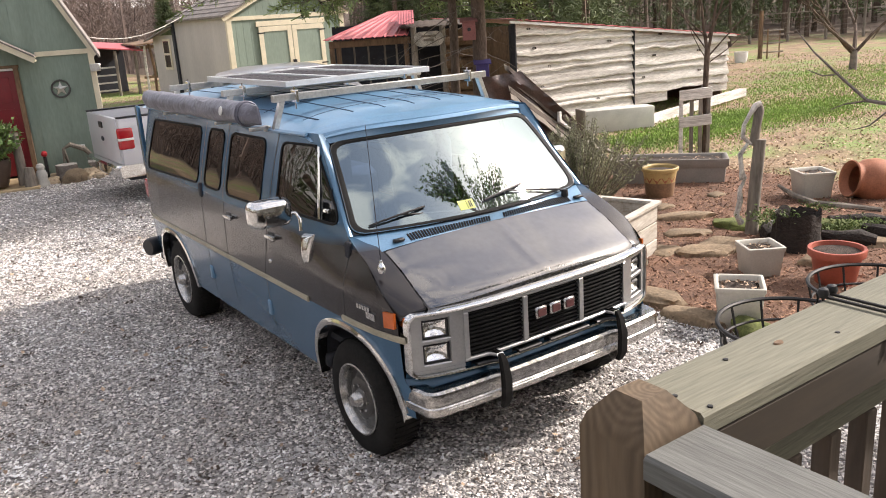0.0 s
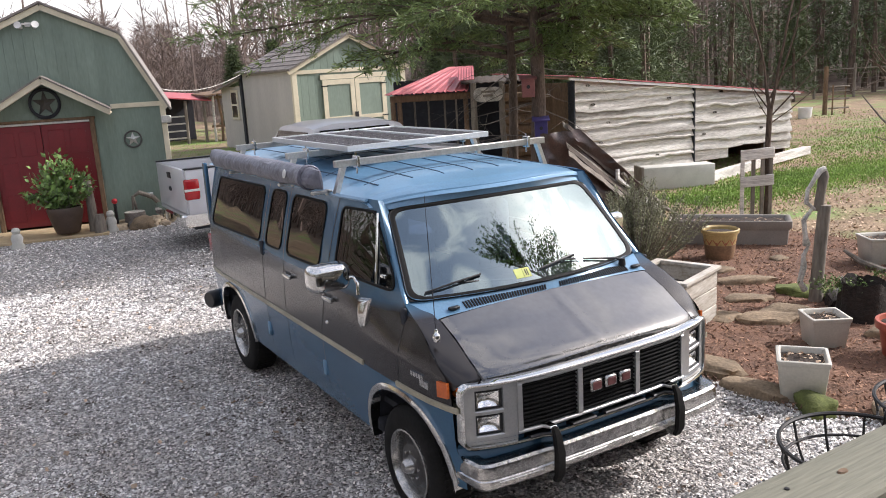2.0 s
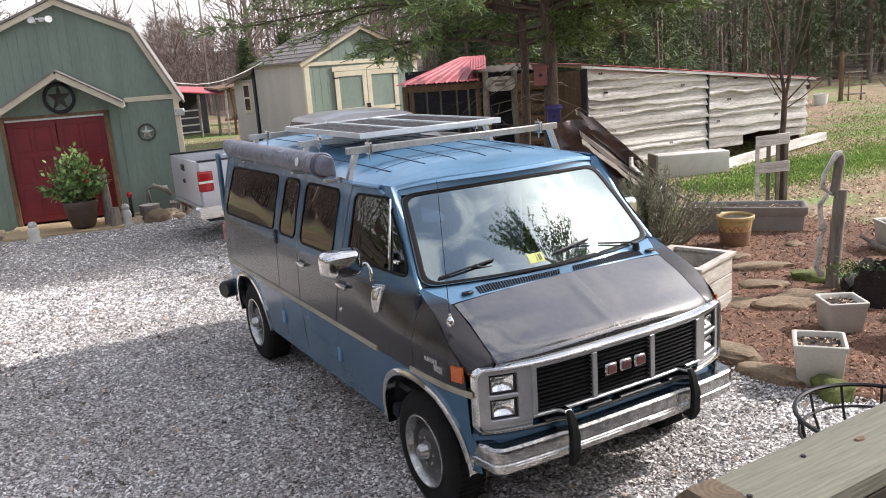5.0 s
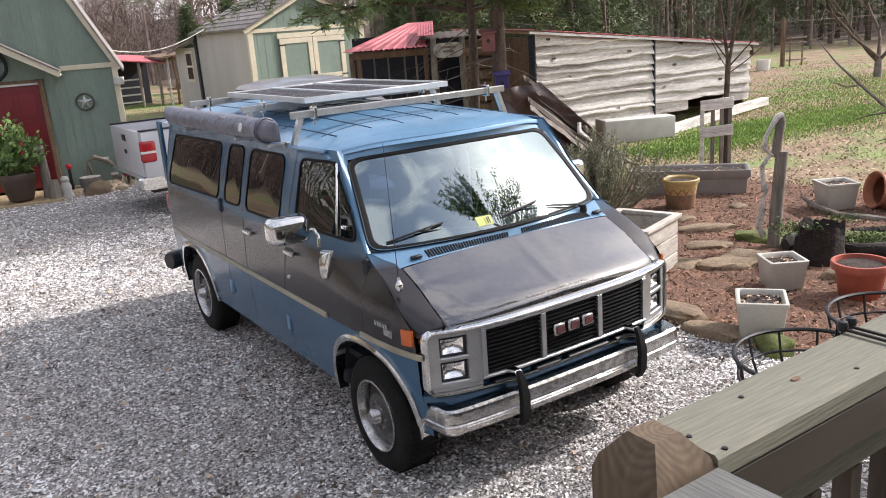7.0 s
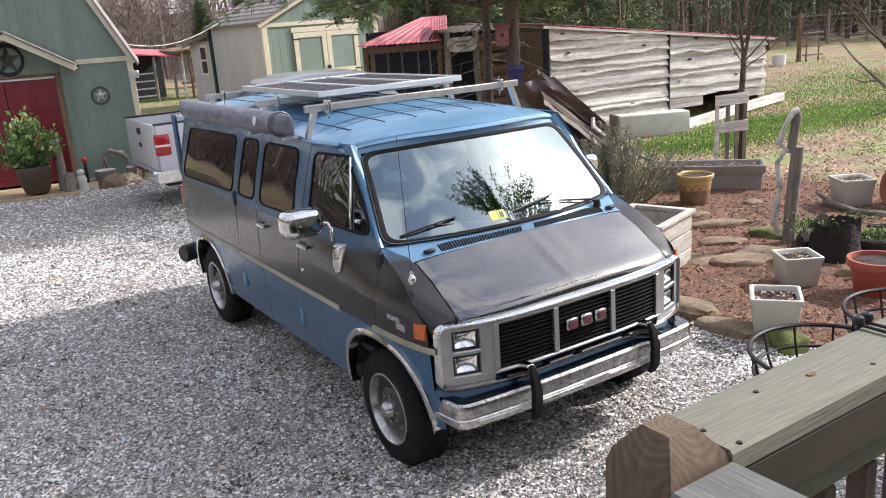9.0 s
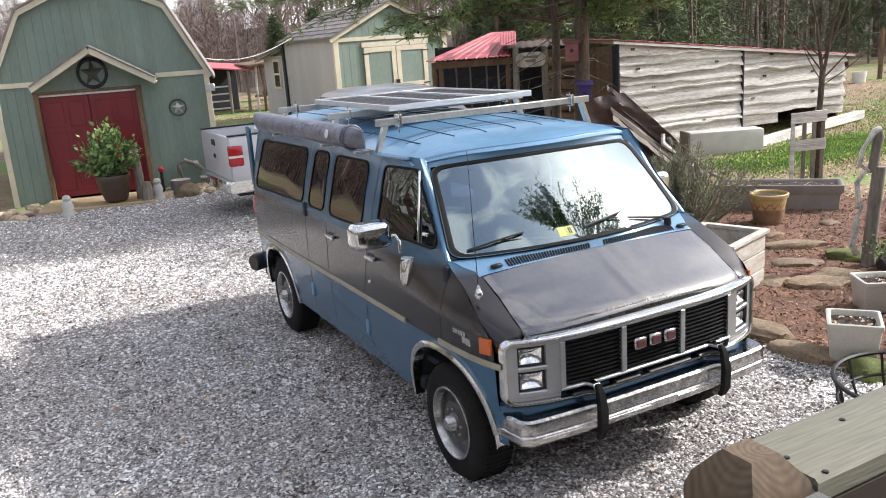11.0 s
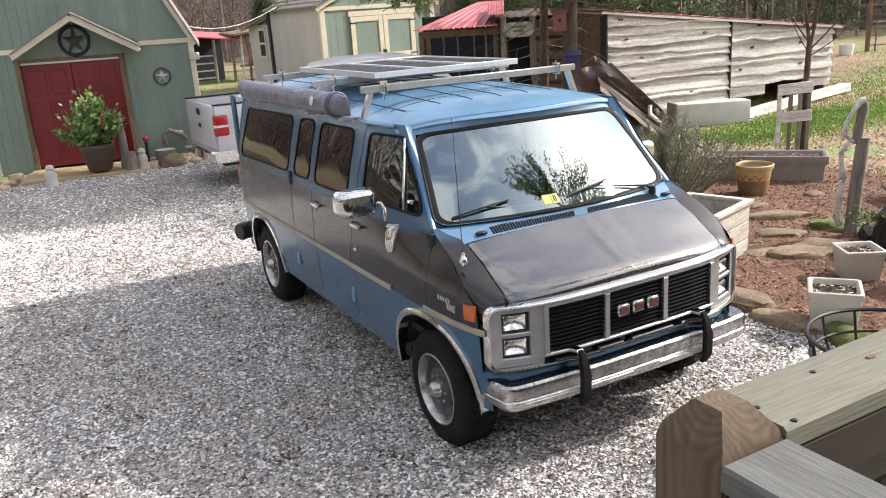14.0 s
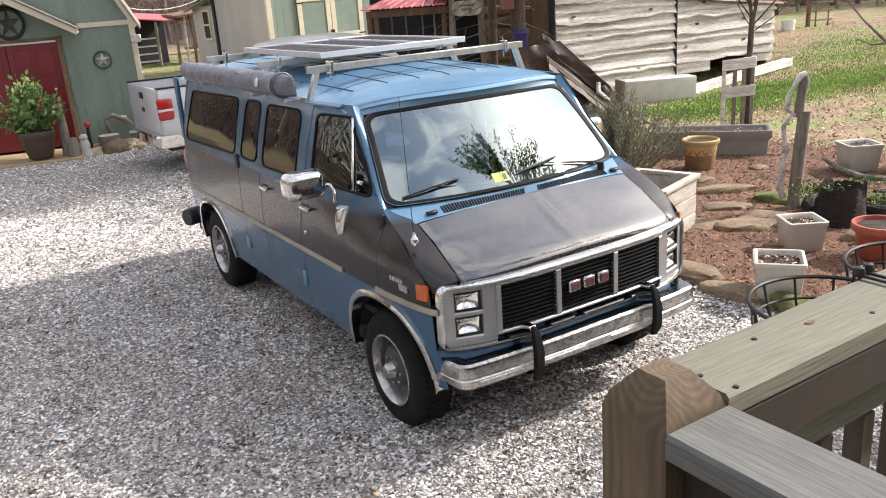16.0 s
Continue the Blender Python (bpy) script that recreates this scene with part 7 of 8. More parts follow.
# ---- pots and garden things ----
def square_pot(name, x, y, z, w, h, turn, material, label, category="plant pot", group="", wy=None, rim=0.03):
    wy = wy or w
    g = thing(name, pose(x, y, z, 0, 0, turn), label, category, group)
    bm = bmesh.new()

    def rect(k, zz, e=0.0):
        a, b = w / 2 * k + e, wy / 2 * k + e
        r = 0.02
        return [Vector((p, q, zz)) for p, q in rounded(0, 0, 2 * a, 2 * b, r, 2)]
    t = 0.80 if wy == w else 0.93
    loft(bm, [rect(t * 0.98, 0.0), rect(t, 0.005), rect(0.95, h - rim * 1.4), rect(0.95, h - rim * 1.4, 0.004), rect(1.0, h - rim), rect(1.0, h - 0.003), rect(1.0, h, -0.004), rect(1.0, h, -0.022), rect(0.97, h - 0.01, -0.026), rect(0.92, h - 0.07, -0.026)], True)
    part("pot_body", bm, material, g)
    bm = bmesh.new()
    n = 10
    rows = [[Vector(((i / n - 0.5) * w * 0.93, (j / n - 0.5) * wy * 0.93, h - 0.045 + 0.02 * noise.noise(Vector((i * 0.9 + x, j * 0.9, y))))) for i in range(n + 1)] for j in range(n + 1)]
    loft(bm, rows, False)
    part("soil", bm, M_SOIL, g, "dry soil and litter")
    p = np.c_[rng.uniform(-0.42, 0.42, 60) * w, rng.uniform(-0.42, 0.42, 60) * wy, np.full(60, h - 0.035)]
    part_ob = scatter("litter", QUAD_V, QUAD_F, p, np.c_[rng.uniform(0.008, 0.02, 60), rng.uniform(0.02, 0.05, 60), np.ones(60)], M_LITTER, rng, 0.4, g)
    part_ob["kind"] = "stuff"
    return g


POTS = "pale square plastic pots"
square_pot("plant_pot", 2.29, 0.48, 0.02, 0.375, 0.345, -51.6, M_WPOT, "pale square plastic pot filled with dry soil", "plant pot", POTS)
square_pot("plant_pot", 3.38, 1.03, 0.03, 0.345, 0.30, -33, M_WPOT, "pale square plastic pot beside a rotten stump", "plant pot", POTS)
square_pot("plant_pot", 6.33, 2.29, 0.03, 0.41, 0.36, -33, M_WPOT, "pale square plastic pot beside a fallen urn", "plant pot", POTS)
square_pot("trough_planter", 6.08, 4.30, 0.0, 1.60, 0.39, -50, M_TROUGH, "long grey-brown trough planter with a wide rim", "planter", "", 0.52, 0.09)


def round_pot(name, x, y, z, prof, material, label, soil_r, soil_z, cat="plant pot"):
    g = thing(name, Matrix.Translation((x, y, z)), label, cat)
    bm = bmesh.new()
    lathe(bm, prof, 32)
    body = part("pot_body", bm, material, g)
    bm = bmesh.new()
    lathe(bm, [(0.001, soil_z + 0.015), (soil_r * 0.5, soil_z + 0.02), (soil_r, soil_z)], 24)
    part("soil", bm, M_SOIL, g)
    return g


round_pot("clay_pot", 3.60, 0.43, 0.02, [(0.0, 0.0), (0.15, 0.0), (0.16, 0.01), (0.205, 0.27), (0.215, 0.275), (0.235, 0.28), (0.24, 0.33), (0.235, 0.345), (0.21, 0.345), (0.20, 0.30)], M_REDPOT, "brick red round pot with a rolled rim", 0.20, 0.31)
yp = round_pot("painted_pot", 5.26, 3.76, 0.02, [(0.0, 0.0), (0.15, 0.0), (0.165, 0.03), (0.215, 0.36), (0.235, 0.37), (0.24, 0.41), (0.225, 0.42), (0.205, 0.40), (0.2, 0.35)], M_YPOT, "ochre clay pot with a brown zigzag band", 0.2, 0.37)
for k in range(12):
    a = 2 * math.pi * k / 12
    bm = bmesh.new()
    vs = []
    for da, zz in ((-0.26, 0.30), (0.26, 0.30), (0.0, 0.22)):
        r = 0.165 + (zz - 0.03) / 0.33 * 0.05 + 0.003
        vs.append(bm.verts.new((r * math.cos(a + da), r * math.sin(a + da), zz)))
    bm.faces.new(vs)
    part("zigzag", bm, M_TERRA, yp)
bm = bmesh.new()
lathe(bm, [(0.160, 0.005), (0.171, 0.03), (0.200, 0.225), (0.193, 0.225)], 32)
part("lower_glaze", bm, M_BROWNGLAZE, yp, "dull red-brown lower glaze")

urn = thing("clay_urn", Matrix.Translation((6.75, 1.72, 0.25)) @ pose(0, 0, 0, 0, -80, -32) @ Matrix.Scale(0.92, 4), "large terracotta urn lying on its side", "urn")
bm = bmesh.new()
lathe(bm, [(0.0, -0.36), (0.15, -0.36), (0.20, -0.30), (0.285, -0.10), (0.30, 0.05), (0.27, 0.18), (0.215, 0.25), (0.205, 0.28), (0.225, 0.34), (0.245, 0.36), (0.235, 0.375), (0.205, 0.35), (0.18, 0.27), (0.24, 0.15), (0.26, 0.0), (0.15, -0.3)], 36)
part("urn_body", bm, M_TERRA, urn)

# whitewashed timber bin and the herb bush
BIN = pose(2.84, 2.32, 0.0, 0, 0, 18)
bin_ = thing("planter_box", BIN, "whitewashed slatted timber planter box, peeling paint", "planter box")
for z0, z1 in ((0.02, 0.19), (0.20, 0.37), (0.38, 0.545)):
    part("slat", boxed(-0.37, 0.37, -0.315, -0.29, z0, z1, 0.006), M_OLDWHITE, bin_)
    part("slat", boxed(-0.37, 0.37, 0.29, 0.315, z0, z1, 0.006), M_OLDWHITE, bin_)
    part("slat", boxed(0.345, 0.37, -0.29, 0.29, z0, z1, 0.006), M_OLDWHITE, bin_)
    part("slat", boxed(-0.37, -0.345, -0.29, 0.29, z0, z1, 0.006), M_OLDWHITE, bin_)
for q in ((-0.40, 0.40, -0.345, -0.27), (-0.40, 0.40, 0.27, 0.345), (0.325, 0.40, -0.27, 0.27), (-0.40, -0.325, -0.27, 0.27)):
    part("rim_board", boxed(*q, 0.55, 0.585, 0.004), M_OLDWHITE, bin_)
part("soil", boxed(-0.34, 0.34, -0.285, 0.285, 0.3, 0.40), M_SOIL, bin_)


def bush(x, y, h, spread, n, name, label):
    g = thing(name, Matrix.Translation((x, y, 0)), label, "shrub")
    bm = bmesh.new()
    P, Dr = [], []
    for k in range(n):
        a, lean = rng.uniform(0, 2 * math.pi), rng.uniform(0.05, 1.0)
        L = h * rng.uniform(0.6, 1.0)
        base = np.array([0.25 * spread * math.cos(a) * lean, 0.25 * spread * math.sin(a) * lean, 0.02])
        tip = np.array([spread * math.cos(a) * lean, spread * math.sin(a) * lean, L * (1 - 0.30 * lean)])
        midp = base * 0.5 + tip * 0.5 + np.array([0, 0, -0.05 * lean])
        pts = [base, midp, tip]
        tube(bm, pts, [0.007, 0.005, 0.002], 4, False)
        for t in np.linspace(0.15, 1.0, 26):
            c = base * (1 - t) ** 2 + 2 * midp * t * (1 - t) + tip * t * t
            for _ in range(4):
                d = (tip - base) / np.linalg.norm(tip - base) * 0.7 + rng.normal(0, 0.6, 3)
                P.append(c + rng.normal(0, 0.008, 3))
                Dr.append(d)
    part("stalk", bm, M_BARKGREY, g)
    P, Dr = np.array(P), np.array(Dr)
    s = rng.uniform(0.025, 0.055, len(P))
    ob = scatter("needle_leaves", QUAD_V, QUAD_F, P, np.c_[s * 0.14, s, s], M_ROSEMARY, rng, 0.3, g, Dr)
    ob["kind"] = "stuff"


bush(4.35, 4.30, 1.22, 0.95, 210, "rosemary_bush", "grey-green rosemary bush, woody and upright")
bush(3.75, 4.75, 1.05, 0.65, 90, "rosemary_bush", "smaller grey-green rosemary bush behind the box")


# sculpted driftwood post
def driftwood():
    g = thing("driftwood_post", Matrix.Translation((4.45, 1.84, 0)), "grey log post wound with a pale stripped vine", "garden ornament")
    bm = bmesh.new()
    tube(bm, [(0, 0, 0), (0.015, 0.0, 0.35), (0.03, -0.01, 0.7), (0.055, -0.02, 1.06)], [0.072, 0.066, 0.064, 0.062], 12)
    part("log", bm, M_GREYWOOD, g)
    bm = bmesh.new()
    tube(bm, [(0.02, 0.03, 1.0), (0.04, 0.02, 1.2), (0.045, 0.0, 1.36), (0.05, 0.0, 1.41)], [0.05, 0.045, 0.05, 0.035], 10)
    part("upper_log", bm, M_GREYWOOD, g)
    bm = bmesh.new()
    tube(bm, [(-0.10, 0.06, 0.18), (-0.16, 0.08, 0.28), (-0.12, 0.07, 0.42), (-0.13, 0.07, 0.55), (-0.08, 0.05, 0.66)], [0.035, 0.03, 0.032, 0.024, 0.015], 8)
    tube(bm, [(-0.10, 0.06, 0.66), (-0.13, 0.06, 0.76), (-0.15, 0.07, 0.92), (-0.06, 0.04, 1.04)], [0.04, 0.024, 0.026, 0.015], 8)
    tube(bm, [(-0.03, 0.03, 1.02), (-0.13, 0.06, 1.10), (-0.12, 0.06, 1.22), (-0.05, 0.04, 1.33), (0.01, 0.02, 1.41), (0.06, 0.0, 1.42)], [0.015, 0.025, 0.02, 0.022, 0.035, 0.04], 8)
    part("vine", bm, M_LICHEN, g, "pale stripped twisting vine")


driftwood()


def rock(x, y, z, sx, sy, sz, seed, turn=0, material=None, label="rough brown edging stone", name="stone"):
    g = thing(name, pose(x, y, z, 0, 0, turn), label, "stone", "edging stones")
    bm = bmesh.new()
    bmesh.ops.create_icosphere(bm, subdivisions=3, radius=1.0)
    for v in bm.verts:
        c = v.co.copy()
        n = noise.noise(c * 1.1 + Vector((seed * 5.1, 0, 0))) * 0.35 + noise.noise(c * 3.1 + Vector((0, seed * 3.3, 0))) * 0.12
        c = Vector([math.copysign(abs(q) ** 0.65, q) for q in c]) * (1 + n)
        v.co = Vector((c.x * sx, c.y * sy, c.z * sz))
    part("rock", bm, material or M_STONE, g)


for i, (x, y, sx, sy, sz, turn) in enumerate([(2.16, 1.25, 0.30, 0.13, 0.10, 100), (2.10, 0.72, 0.26, 0.12, 0.075, 95), (2.16, 0.28, 0.17, 0.12, 0.10, 60), (2.45, -0.15, 0.16, 0.12, 0.09, 30), (4.55, 2.78, 0.30, 0.13, 0.075, 150), (4.60, 2.05, 0.27, 0.16, 0.10, 120), (4.0, 2.35, 0.26, 0.14, 0.07, 140), (3.88, 1.72, 0.30, 0.2, 0.08, 120), (3.55, 1.75, 0.28, 0.15, 0.085, 140), (3.35, 2.1, 0.2, 0.13, 0.04, 20), (3.95, 0.85, 0.15, 0.10, 0.08, 10), (3.88, 1.30, 0.13, 0.10, 0.11, 70), (4.9, 0.7, 0.28, 0.14, 0.07, 120), (5.2, 1.25, 0.3, 0.18, 0.11, 100), (4.75, 3.3, 0.16, 0.11, 0.05, 0), (5.7, 3.2, 0.14, 0.1, 0.05, 0)]):
    mossy = i in (2, 5, 13)
    rock(x, y, 0.04, sx, sy, sz, i + 1, turn, M_MOSS if mossy else None, "moss-grown rough edging stone" if mossy else "rough brown sandstone edging stone")

st = thing("rotten_stump", Matrix.Translation((4.32, 1.25, 0)) @ Matrix.Diagonal((1.35, 1.35, 1.1, 1)), "dark hollow rotten stump with moss on top", "stump")
bm = bmesh.new()
rows = []
for z in [0, 0.06, 0.12, 0.2, 0.28, 0.34, 0.38]:
    rows.append([Vector(((0.21 - 0.12 * z + 0.05 * noise.noise(Vector((math.cos(a) * 2, math.sin(a) * 2, z * 3)))) * math.cos(a), (0.19 - 0.1 * z + 0.05 * noise.noise(Vector((math.cos(a) * 2, math.sin(a) * 2, z * 3 + 5)))) * math.sin(a), z + (0.09 * noise.noise(Vector((a * 2, 3, 1))) if z > 0.3 else 0))) for a in [2 * math.pi * k / 28 for k in range(28)]])
loft(bm, rows, True)
loft(bm, [rows[-1], [Vector((p.x * 0.6, p.y * 0.6, 0.2)) for p in rows[-1]]], True)
part("trunk", bm, M_DARKWOOD, st)
for x, y, z in ((4.22, 1.45, 0.36), (5.05, 1.18, 0.13), (5.3, 1.05, 0.14), (5.9, 1.9, 0.06)):
    mo = thing("moss_clump", Matrix.Translation((x, y, z)), "green moss and creeping plant clump", "moss")
    P = rng.normal(0, 1, (420, 3)) * np.array([0.14, 0.11, 0.025])
    ob = scatter("moss_leaves", QUAD_V, QUAD_F, P, np.c_[np.full(420, 0.012), np.full(420, 0.03), np.ones(420)], M_MOSSLEAF, rng, 0.8, mo)
    ob["kind"] = "stuff"
for k, (x, y, L, turn) in enumerate(((4.75, 0.95, 0.5, 110), (5.15, 0.8, 0.45, 80), (4.5, 1.65, 0.4, 40), (5.4, 1.2, 0.6, 130), (4.85, 1.5, 0.35, 160))):
    dl = thing("rotten_log", pose(x, y, 0.09, 0, 0, turn), "dark rotting log half sunk in the mulch", "log", "rotten logs")
    bm = bmesh.new()
    tube(bm, [(-L / 2, 0, 0), (-L / 5, 0.02, 0.02), (L / 5, -0.01, 0.0), (L / 2, 0.02, 0.02)], [0.07, 0.10, 0.09, 0.06], 9)
    for v in bm.verts:
        v.co += Vector((0, 0, 0.02 * noise.noise(v.co * 9 + Vector((k, 0, 0)))))
    part("wood", bm, M_DARKWOOD, dl)
lg = thing("fallen_branch", Matrix(), "bleached fallen branch on the mulch", "branch")
bm = bmesh.new()
tube(bm, [(6.15, 2.62, 0.18), (5.98, 2.30, 0.13), (5.95, 2.0, 0.08), (6.05, 1.7, 0.07), (6.1, 1.3, 0.08)], [0.02, 0.035, 0.04, 0.045, 0.03], 8)
part("wood", bm, M_GREYWOOD, lg)
fg = thing("bird_figurine", Matrix.Translation((4.75, 1.75, 0.03)), "small white broken garden figurine", "ornament")
bm = bmesh.new()
lathe(bm, [(0.0, 0.0), (0.05, 0.0), (0.075, 0.05), (0.055, 0.12), (0.02, 0.17), (0.012, 0.24), (0.0, 0.26)], 14)
part("figure", bm, M_WHITE, fg)

# pallet trellis by the small tree
pal = thing("pallet_trellis", pose(7.92, 5.24, 0, 0, 0, -42) @ Matrix.Diagonal((0.82, 1, 1, 1)), "upright weathered pallet leaned by a young tree", "pallet")
for x in (-0.30, -0.10, 0.07, 0.22):
    part("stringer", boxed(x - 0.035, x + 0.035, 0.0, 0.06, 0.0, 1.10 + 0.04 * math.sin(x * 9), 0.006), M_OLDWOOD if x < -0.2 else M_GREYWOOD, pal)
for z in (0.52, 0.95):
    bm = boxed(-0.34, 0.28, -0.025, 0.0, z, z + 0.17, 0.006)
    bmesh.ops.rotate(bm, verts=bm.verts, cent=(0, 0, z), matrix=Matrix.Rotation(radians(-4), 3, "Y"))
    part("slat", bm, M_OLDWOOD, pal)

# white trough by the barn, its post and the timber sill
tr = thing("stone_trough", pose(9.45, 8.30, 0, 0, 0, -25), "pale rectangular trough set against the barn", "trough")
bm = bmesh.new()
box(bm, -0.74, 0.74, -0.03, 0.40, 0.0, 0.46, 0.02, None, 2)
part("basin", bm, M_CONCRETE, tr)
part("end_block", boxed(-0.80, -0.744, -0.05, 0.42, 0.0, 0.48, 0.01), M_GREYWOOD, tr)
tb = thing("timber_sill", Matrix(), "old squared timber lying along the barn", "timber")
bm = bmesh.new()
tube(bm, [(10.4, 8.35, 0.10), (12.6, 8.9, 0.12), (15.2, 9.45, 0.14)], [0.13, 0.13, 0.13], 4)
part("beam", bm, M_OLDWOOD, tb)

# collapsed lean-to of old boards
le = thing("collapsed_lean_to", Matrix(), "collapsed lean-to of silvered boards and torn roofing", "lean-to")
A, B_ = Vector((5.75, 7.35, 1.47)), Vector((7.2, 6.55, 0.05))
side = Vector((0.55, 0.9, 0)).normalized()
lift = Vector((0.30, 0.48, 0.62)).normalized()
for k in range(7):
    o = lift * (k * 0.105 - 0.42) + Vector((0, 0, 0.03 * math.sin(k * 2.7)))
    a, b = A + o + Vector((0.05 * math.sin(k * 3), 0, 0)), A.lerp(B_, 0.55 + 0.45 * ((k * 5) % 7) / 7) + o
    bm = bmesh.new()
    n = 10
    rows = []
    for q in range(n + 1):
        c = a.lerp(b, q / n) + Vector((0, 0, 0.03 * noise.noise(Vector((q * 0.6, k * 3.1, 0)))))
        w = lift * (0.056 + 0.012 * noise.noise(Vector((q, k, 2))))
        rows.append([c - w, c + w, c + w + Vector((-0.016, -0.02, 0.018)), c - w + Vector((-0.016, -0.02, 0.018))])
    loft(bm, rows, True, True)
    part("board", bm, (M_OLDWOOD if k == 4 else M_GREYWOOD) if k % 2 == 0 else M_LOGDARK, le)
bm = bmesh.new()
loft(bm, [[A, Vector((5.45, 7.5, 0.0)), B_], [A + side * 0.9, Vector((5.45, 7.5, 0.0)) + side * 0.9, B_ + side * 0.9]], True, True)
for v in bm.verts:
    v.co.z -= 0.05 if v.co.z > 0.04 else 0
part("dark_boarding", bm, M_DARKWOOD, le, "dark rotten boarding")
bm = bmesh.new()
near = Vector((-0.66, -0.75, 0.0))
q00, q10, q01, q11 = A + near * 0.10 + Vector((-0.36, 0.22, 0.02)), A + near * 0.10 + Vector((0.22, -0.10, 0.06)), Vector((5.50, 7.42, 0.10)) + near * 0.1, B_ + near * 0.12 + Vector((-0.20, 0.08, 0.32))
rows = []
for j in range(25):
    v = j / 24
    row = []
    for i in range(15):
        u = i / 14
        c = q00.lerp(q10, u).lerp(q01.lerp(q11, u), v)
        w = 0.10 * noise.noise(Vector((u * 3.1, v * 4.2, 1.7))) + 0.05 * abs(noise.noise(Vector((u * 8, v * 9, 5.1)))) + 0.05 * math.sin(u * 11 + v * 3)
        row.append(c + near * w + Vector((0, 0, 0.04 * noise.noise(Vector((u * 6, v * 6, 3))))))
    rows.append(row)
loft(bm, rows, False)
part("torn_roofing", bm, M_ROOFING, le, "crumpled shiny dark brown roofing sheet")
for k in range(9):
    t = 0.5 + 0.05 * k
    c = A.lerp(B_, t) + side * rng.uniform(-0.2, 0.3)
    bm = bmesh.new()
    d = Vector((rng.normal(0, 0.3), rng.normal(0, 0.3), -0.2))
    tube(bm, [c + Vector((0, 0, 0.08)), c + d * 0.6 + Vector((0, 0, 0.05)), c + d + Vector((0.2, -0.1, -0.05))], [0.035, 0.045, 0.02], 5)
    part("splinter", bm, M_GREYWOOD if k % 3 else M_OLDWOOD, le)

# ---- things before the garage ----
cam_pot = round_pot("flower_tub", *TL(1.42, -1.05, 0.10), [(0.0, 0.0), (0.19, 0.0), (0.21, 0.03), (0.30, 0.36), (0.31, 0.44), (0.295, 0.48), (0.27, 0.47), (0.26, 0.42)], M_BROWNPOT, "camellia with red blooms in a glazed brown tub", 0.26, 0.44, "potted plant")
bm = bmesh.new()
P, Dr = [], []
for k in range(84):
    a, lean = rng.uniform(0, 2 * math.pi), rng.uniform(0.05, 1.0)
    tip = np.array([0.62 * math.cos(a) * lean, 0.55 * math.sin(a) * lean, 0.5 + rng.uniform(0.3, 1.0) * (1.15 - 0.70 * lean)])
    base = np.array([0.05 * math.cos(a), 0.05 * math.sin(a), 0.45])
    tube(bm, [base, (base + tip) / 2 + np.array([0, 0, 0.04]), tip], [0.009, 0.006, 0.003], 4, False)
    for t in np.linspace(0.2, 1.0, 24):
        P.append(base + (tip - base) * t + rng.normal(0, 0.045, 3))
        Dr.append((tip - base) * 0.5 + rng.normal(0, 0.45, 3))
part("stalk", bm, M_BARKGREY, cam_pot)
P, Dr = np.array(P), np.array(Dr)
LEAF_V = np.array([(0, 0, 0), (0.5, 0.45, 0.08), (0, 1, 0), (-0.5, 0.45, 0.08)], float)
s = rng.uniform(0.07, 0.13, len(P))
ob = scatter("leaves", LEAF_V, QUAD_F, P, np.c_[s * 0.6, s, s], M_LEAF, rng, 0.3, cam_pot, Dr)
ob["kind"] = "stuff"
for k in range(5):
    bm = bmesh.new()
    bmesh.ops.create_icosphere(bm, subdivisions=2, radius=0.028, matrix=Matrix.Translation((0.35 * math.cos(k * 2.1 - 1.2), 0.35 * math.sin(k * 2.1 - 1.2), 0.85 + 0.05 * k)))
    part("bloom", bm, M_FLOWER, cam_pot)


def at_garage(s, d):
    return Vector((TL(s, d, 0).x, TL(s, d, 0).y, 0.0))


p = at_garage(1.93, -0.98)
lp_ = thing("log_section", Matrix.Translation((p.x, p.y, 0.02)), "upright peeled log beside the flower tub", "log")
bm = bmesh.new()
tube(bm, [(0, 0, 0), (0.01, 0, 0.5), (-0.01, 0, 0.98)], [0.085, 0.08, 0.075], 12)
part("wood", bm, M_GREYWOOD, lp_)
p = at_garage(2.08, -1.2)
l2 = thing("log_section", Matrix.Translation((p.x, p.y, 0.0)), "short grey log with a rounded top", "log")
bm = bmesh.new()
tube(bm, [(0, 0, 0), (0.01, 0, 0.25), (0.02, 0, 0.40)], [0.11, 0.10, 0.07], 12)
part("wood", bm, M_GREYWOOD, l2)


def figurine(s, d, h, label, material):
    p = at_garage(s, d)
    g = thing("garden_figurine", Matrix.Translation((p.x, p.y, 0.01)), label, "garden ornament", "garden figurines")
    bm = bmesh.new()
    lathe(bm, [(0.0, 0.0), (0.11, 0.0), (0.115, 0.05), (0.085, h * 0.3), (0.10, h * 0.5), (0.075, h * 0.68), (0.06, h * 0.72), (0.075, h * 0.85), (0.05, h * 0.97), (0.0, h)], 16)
    part("figure", bm, material, g)


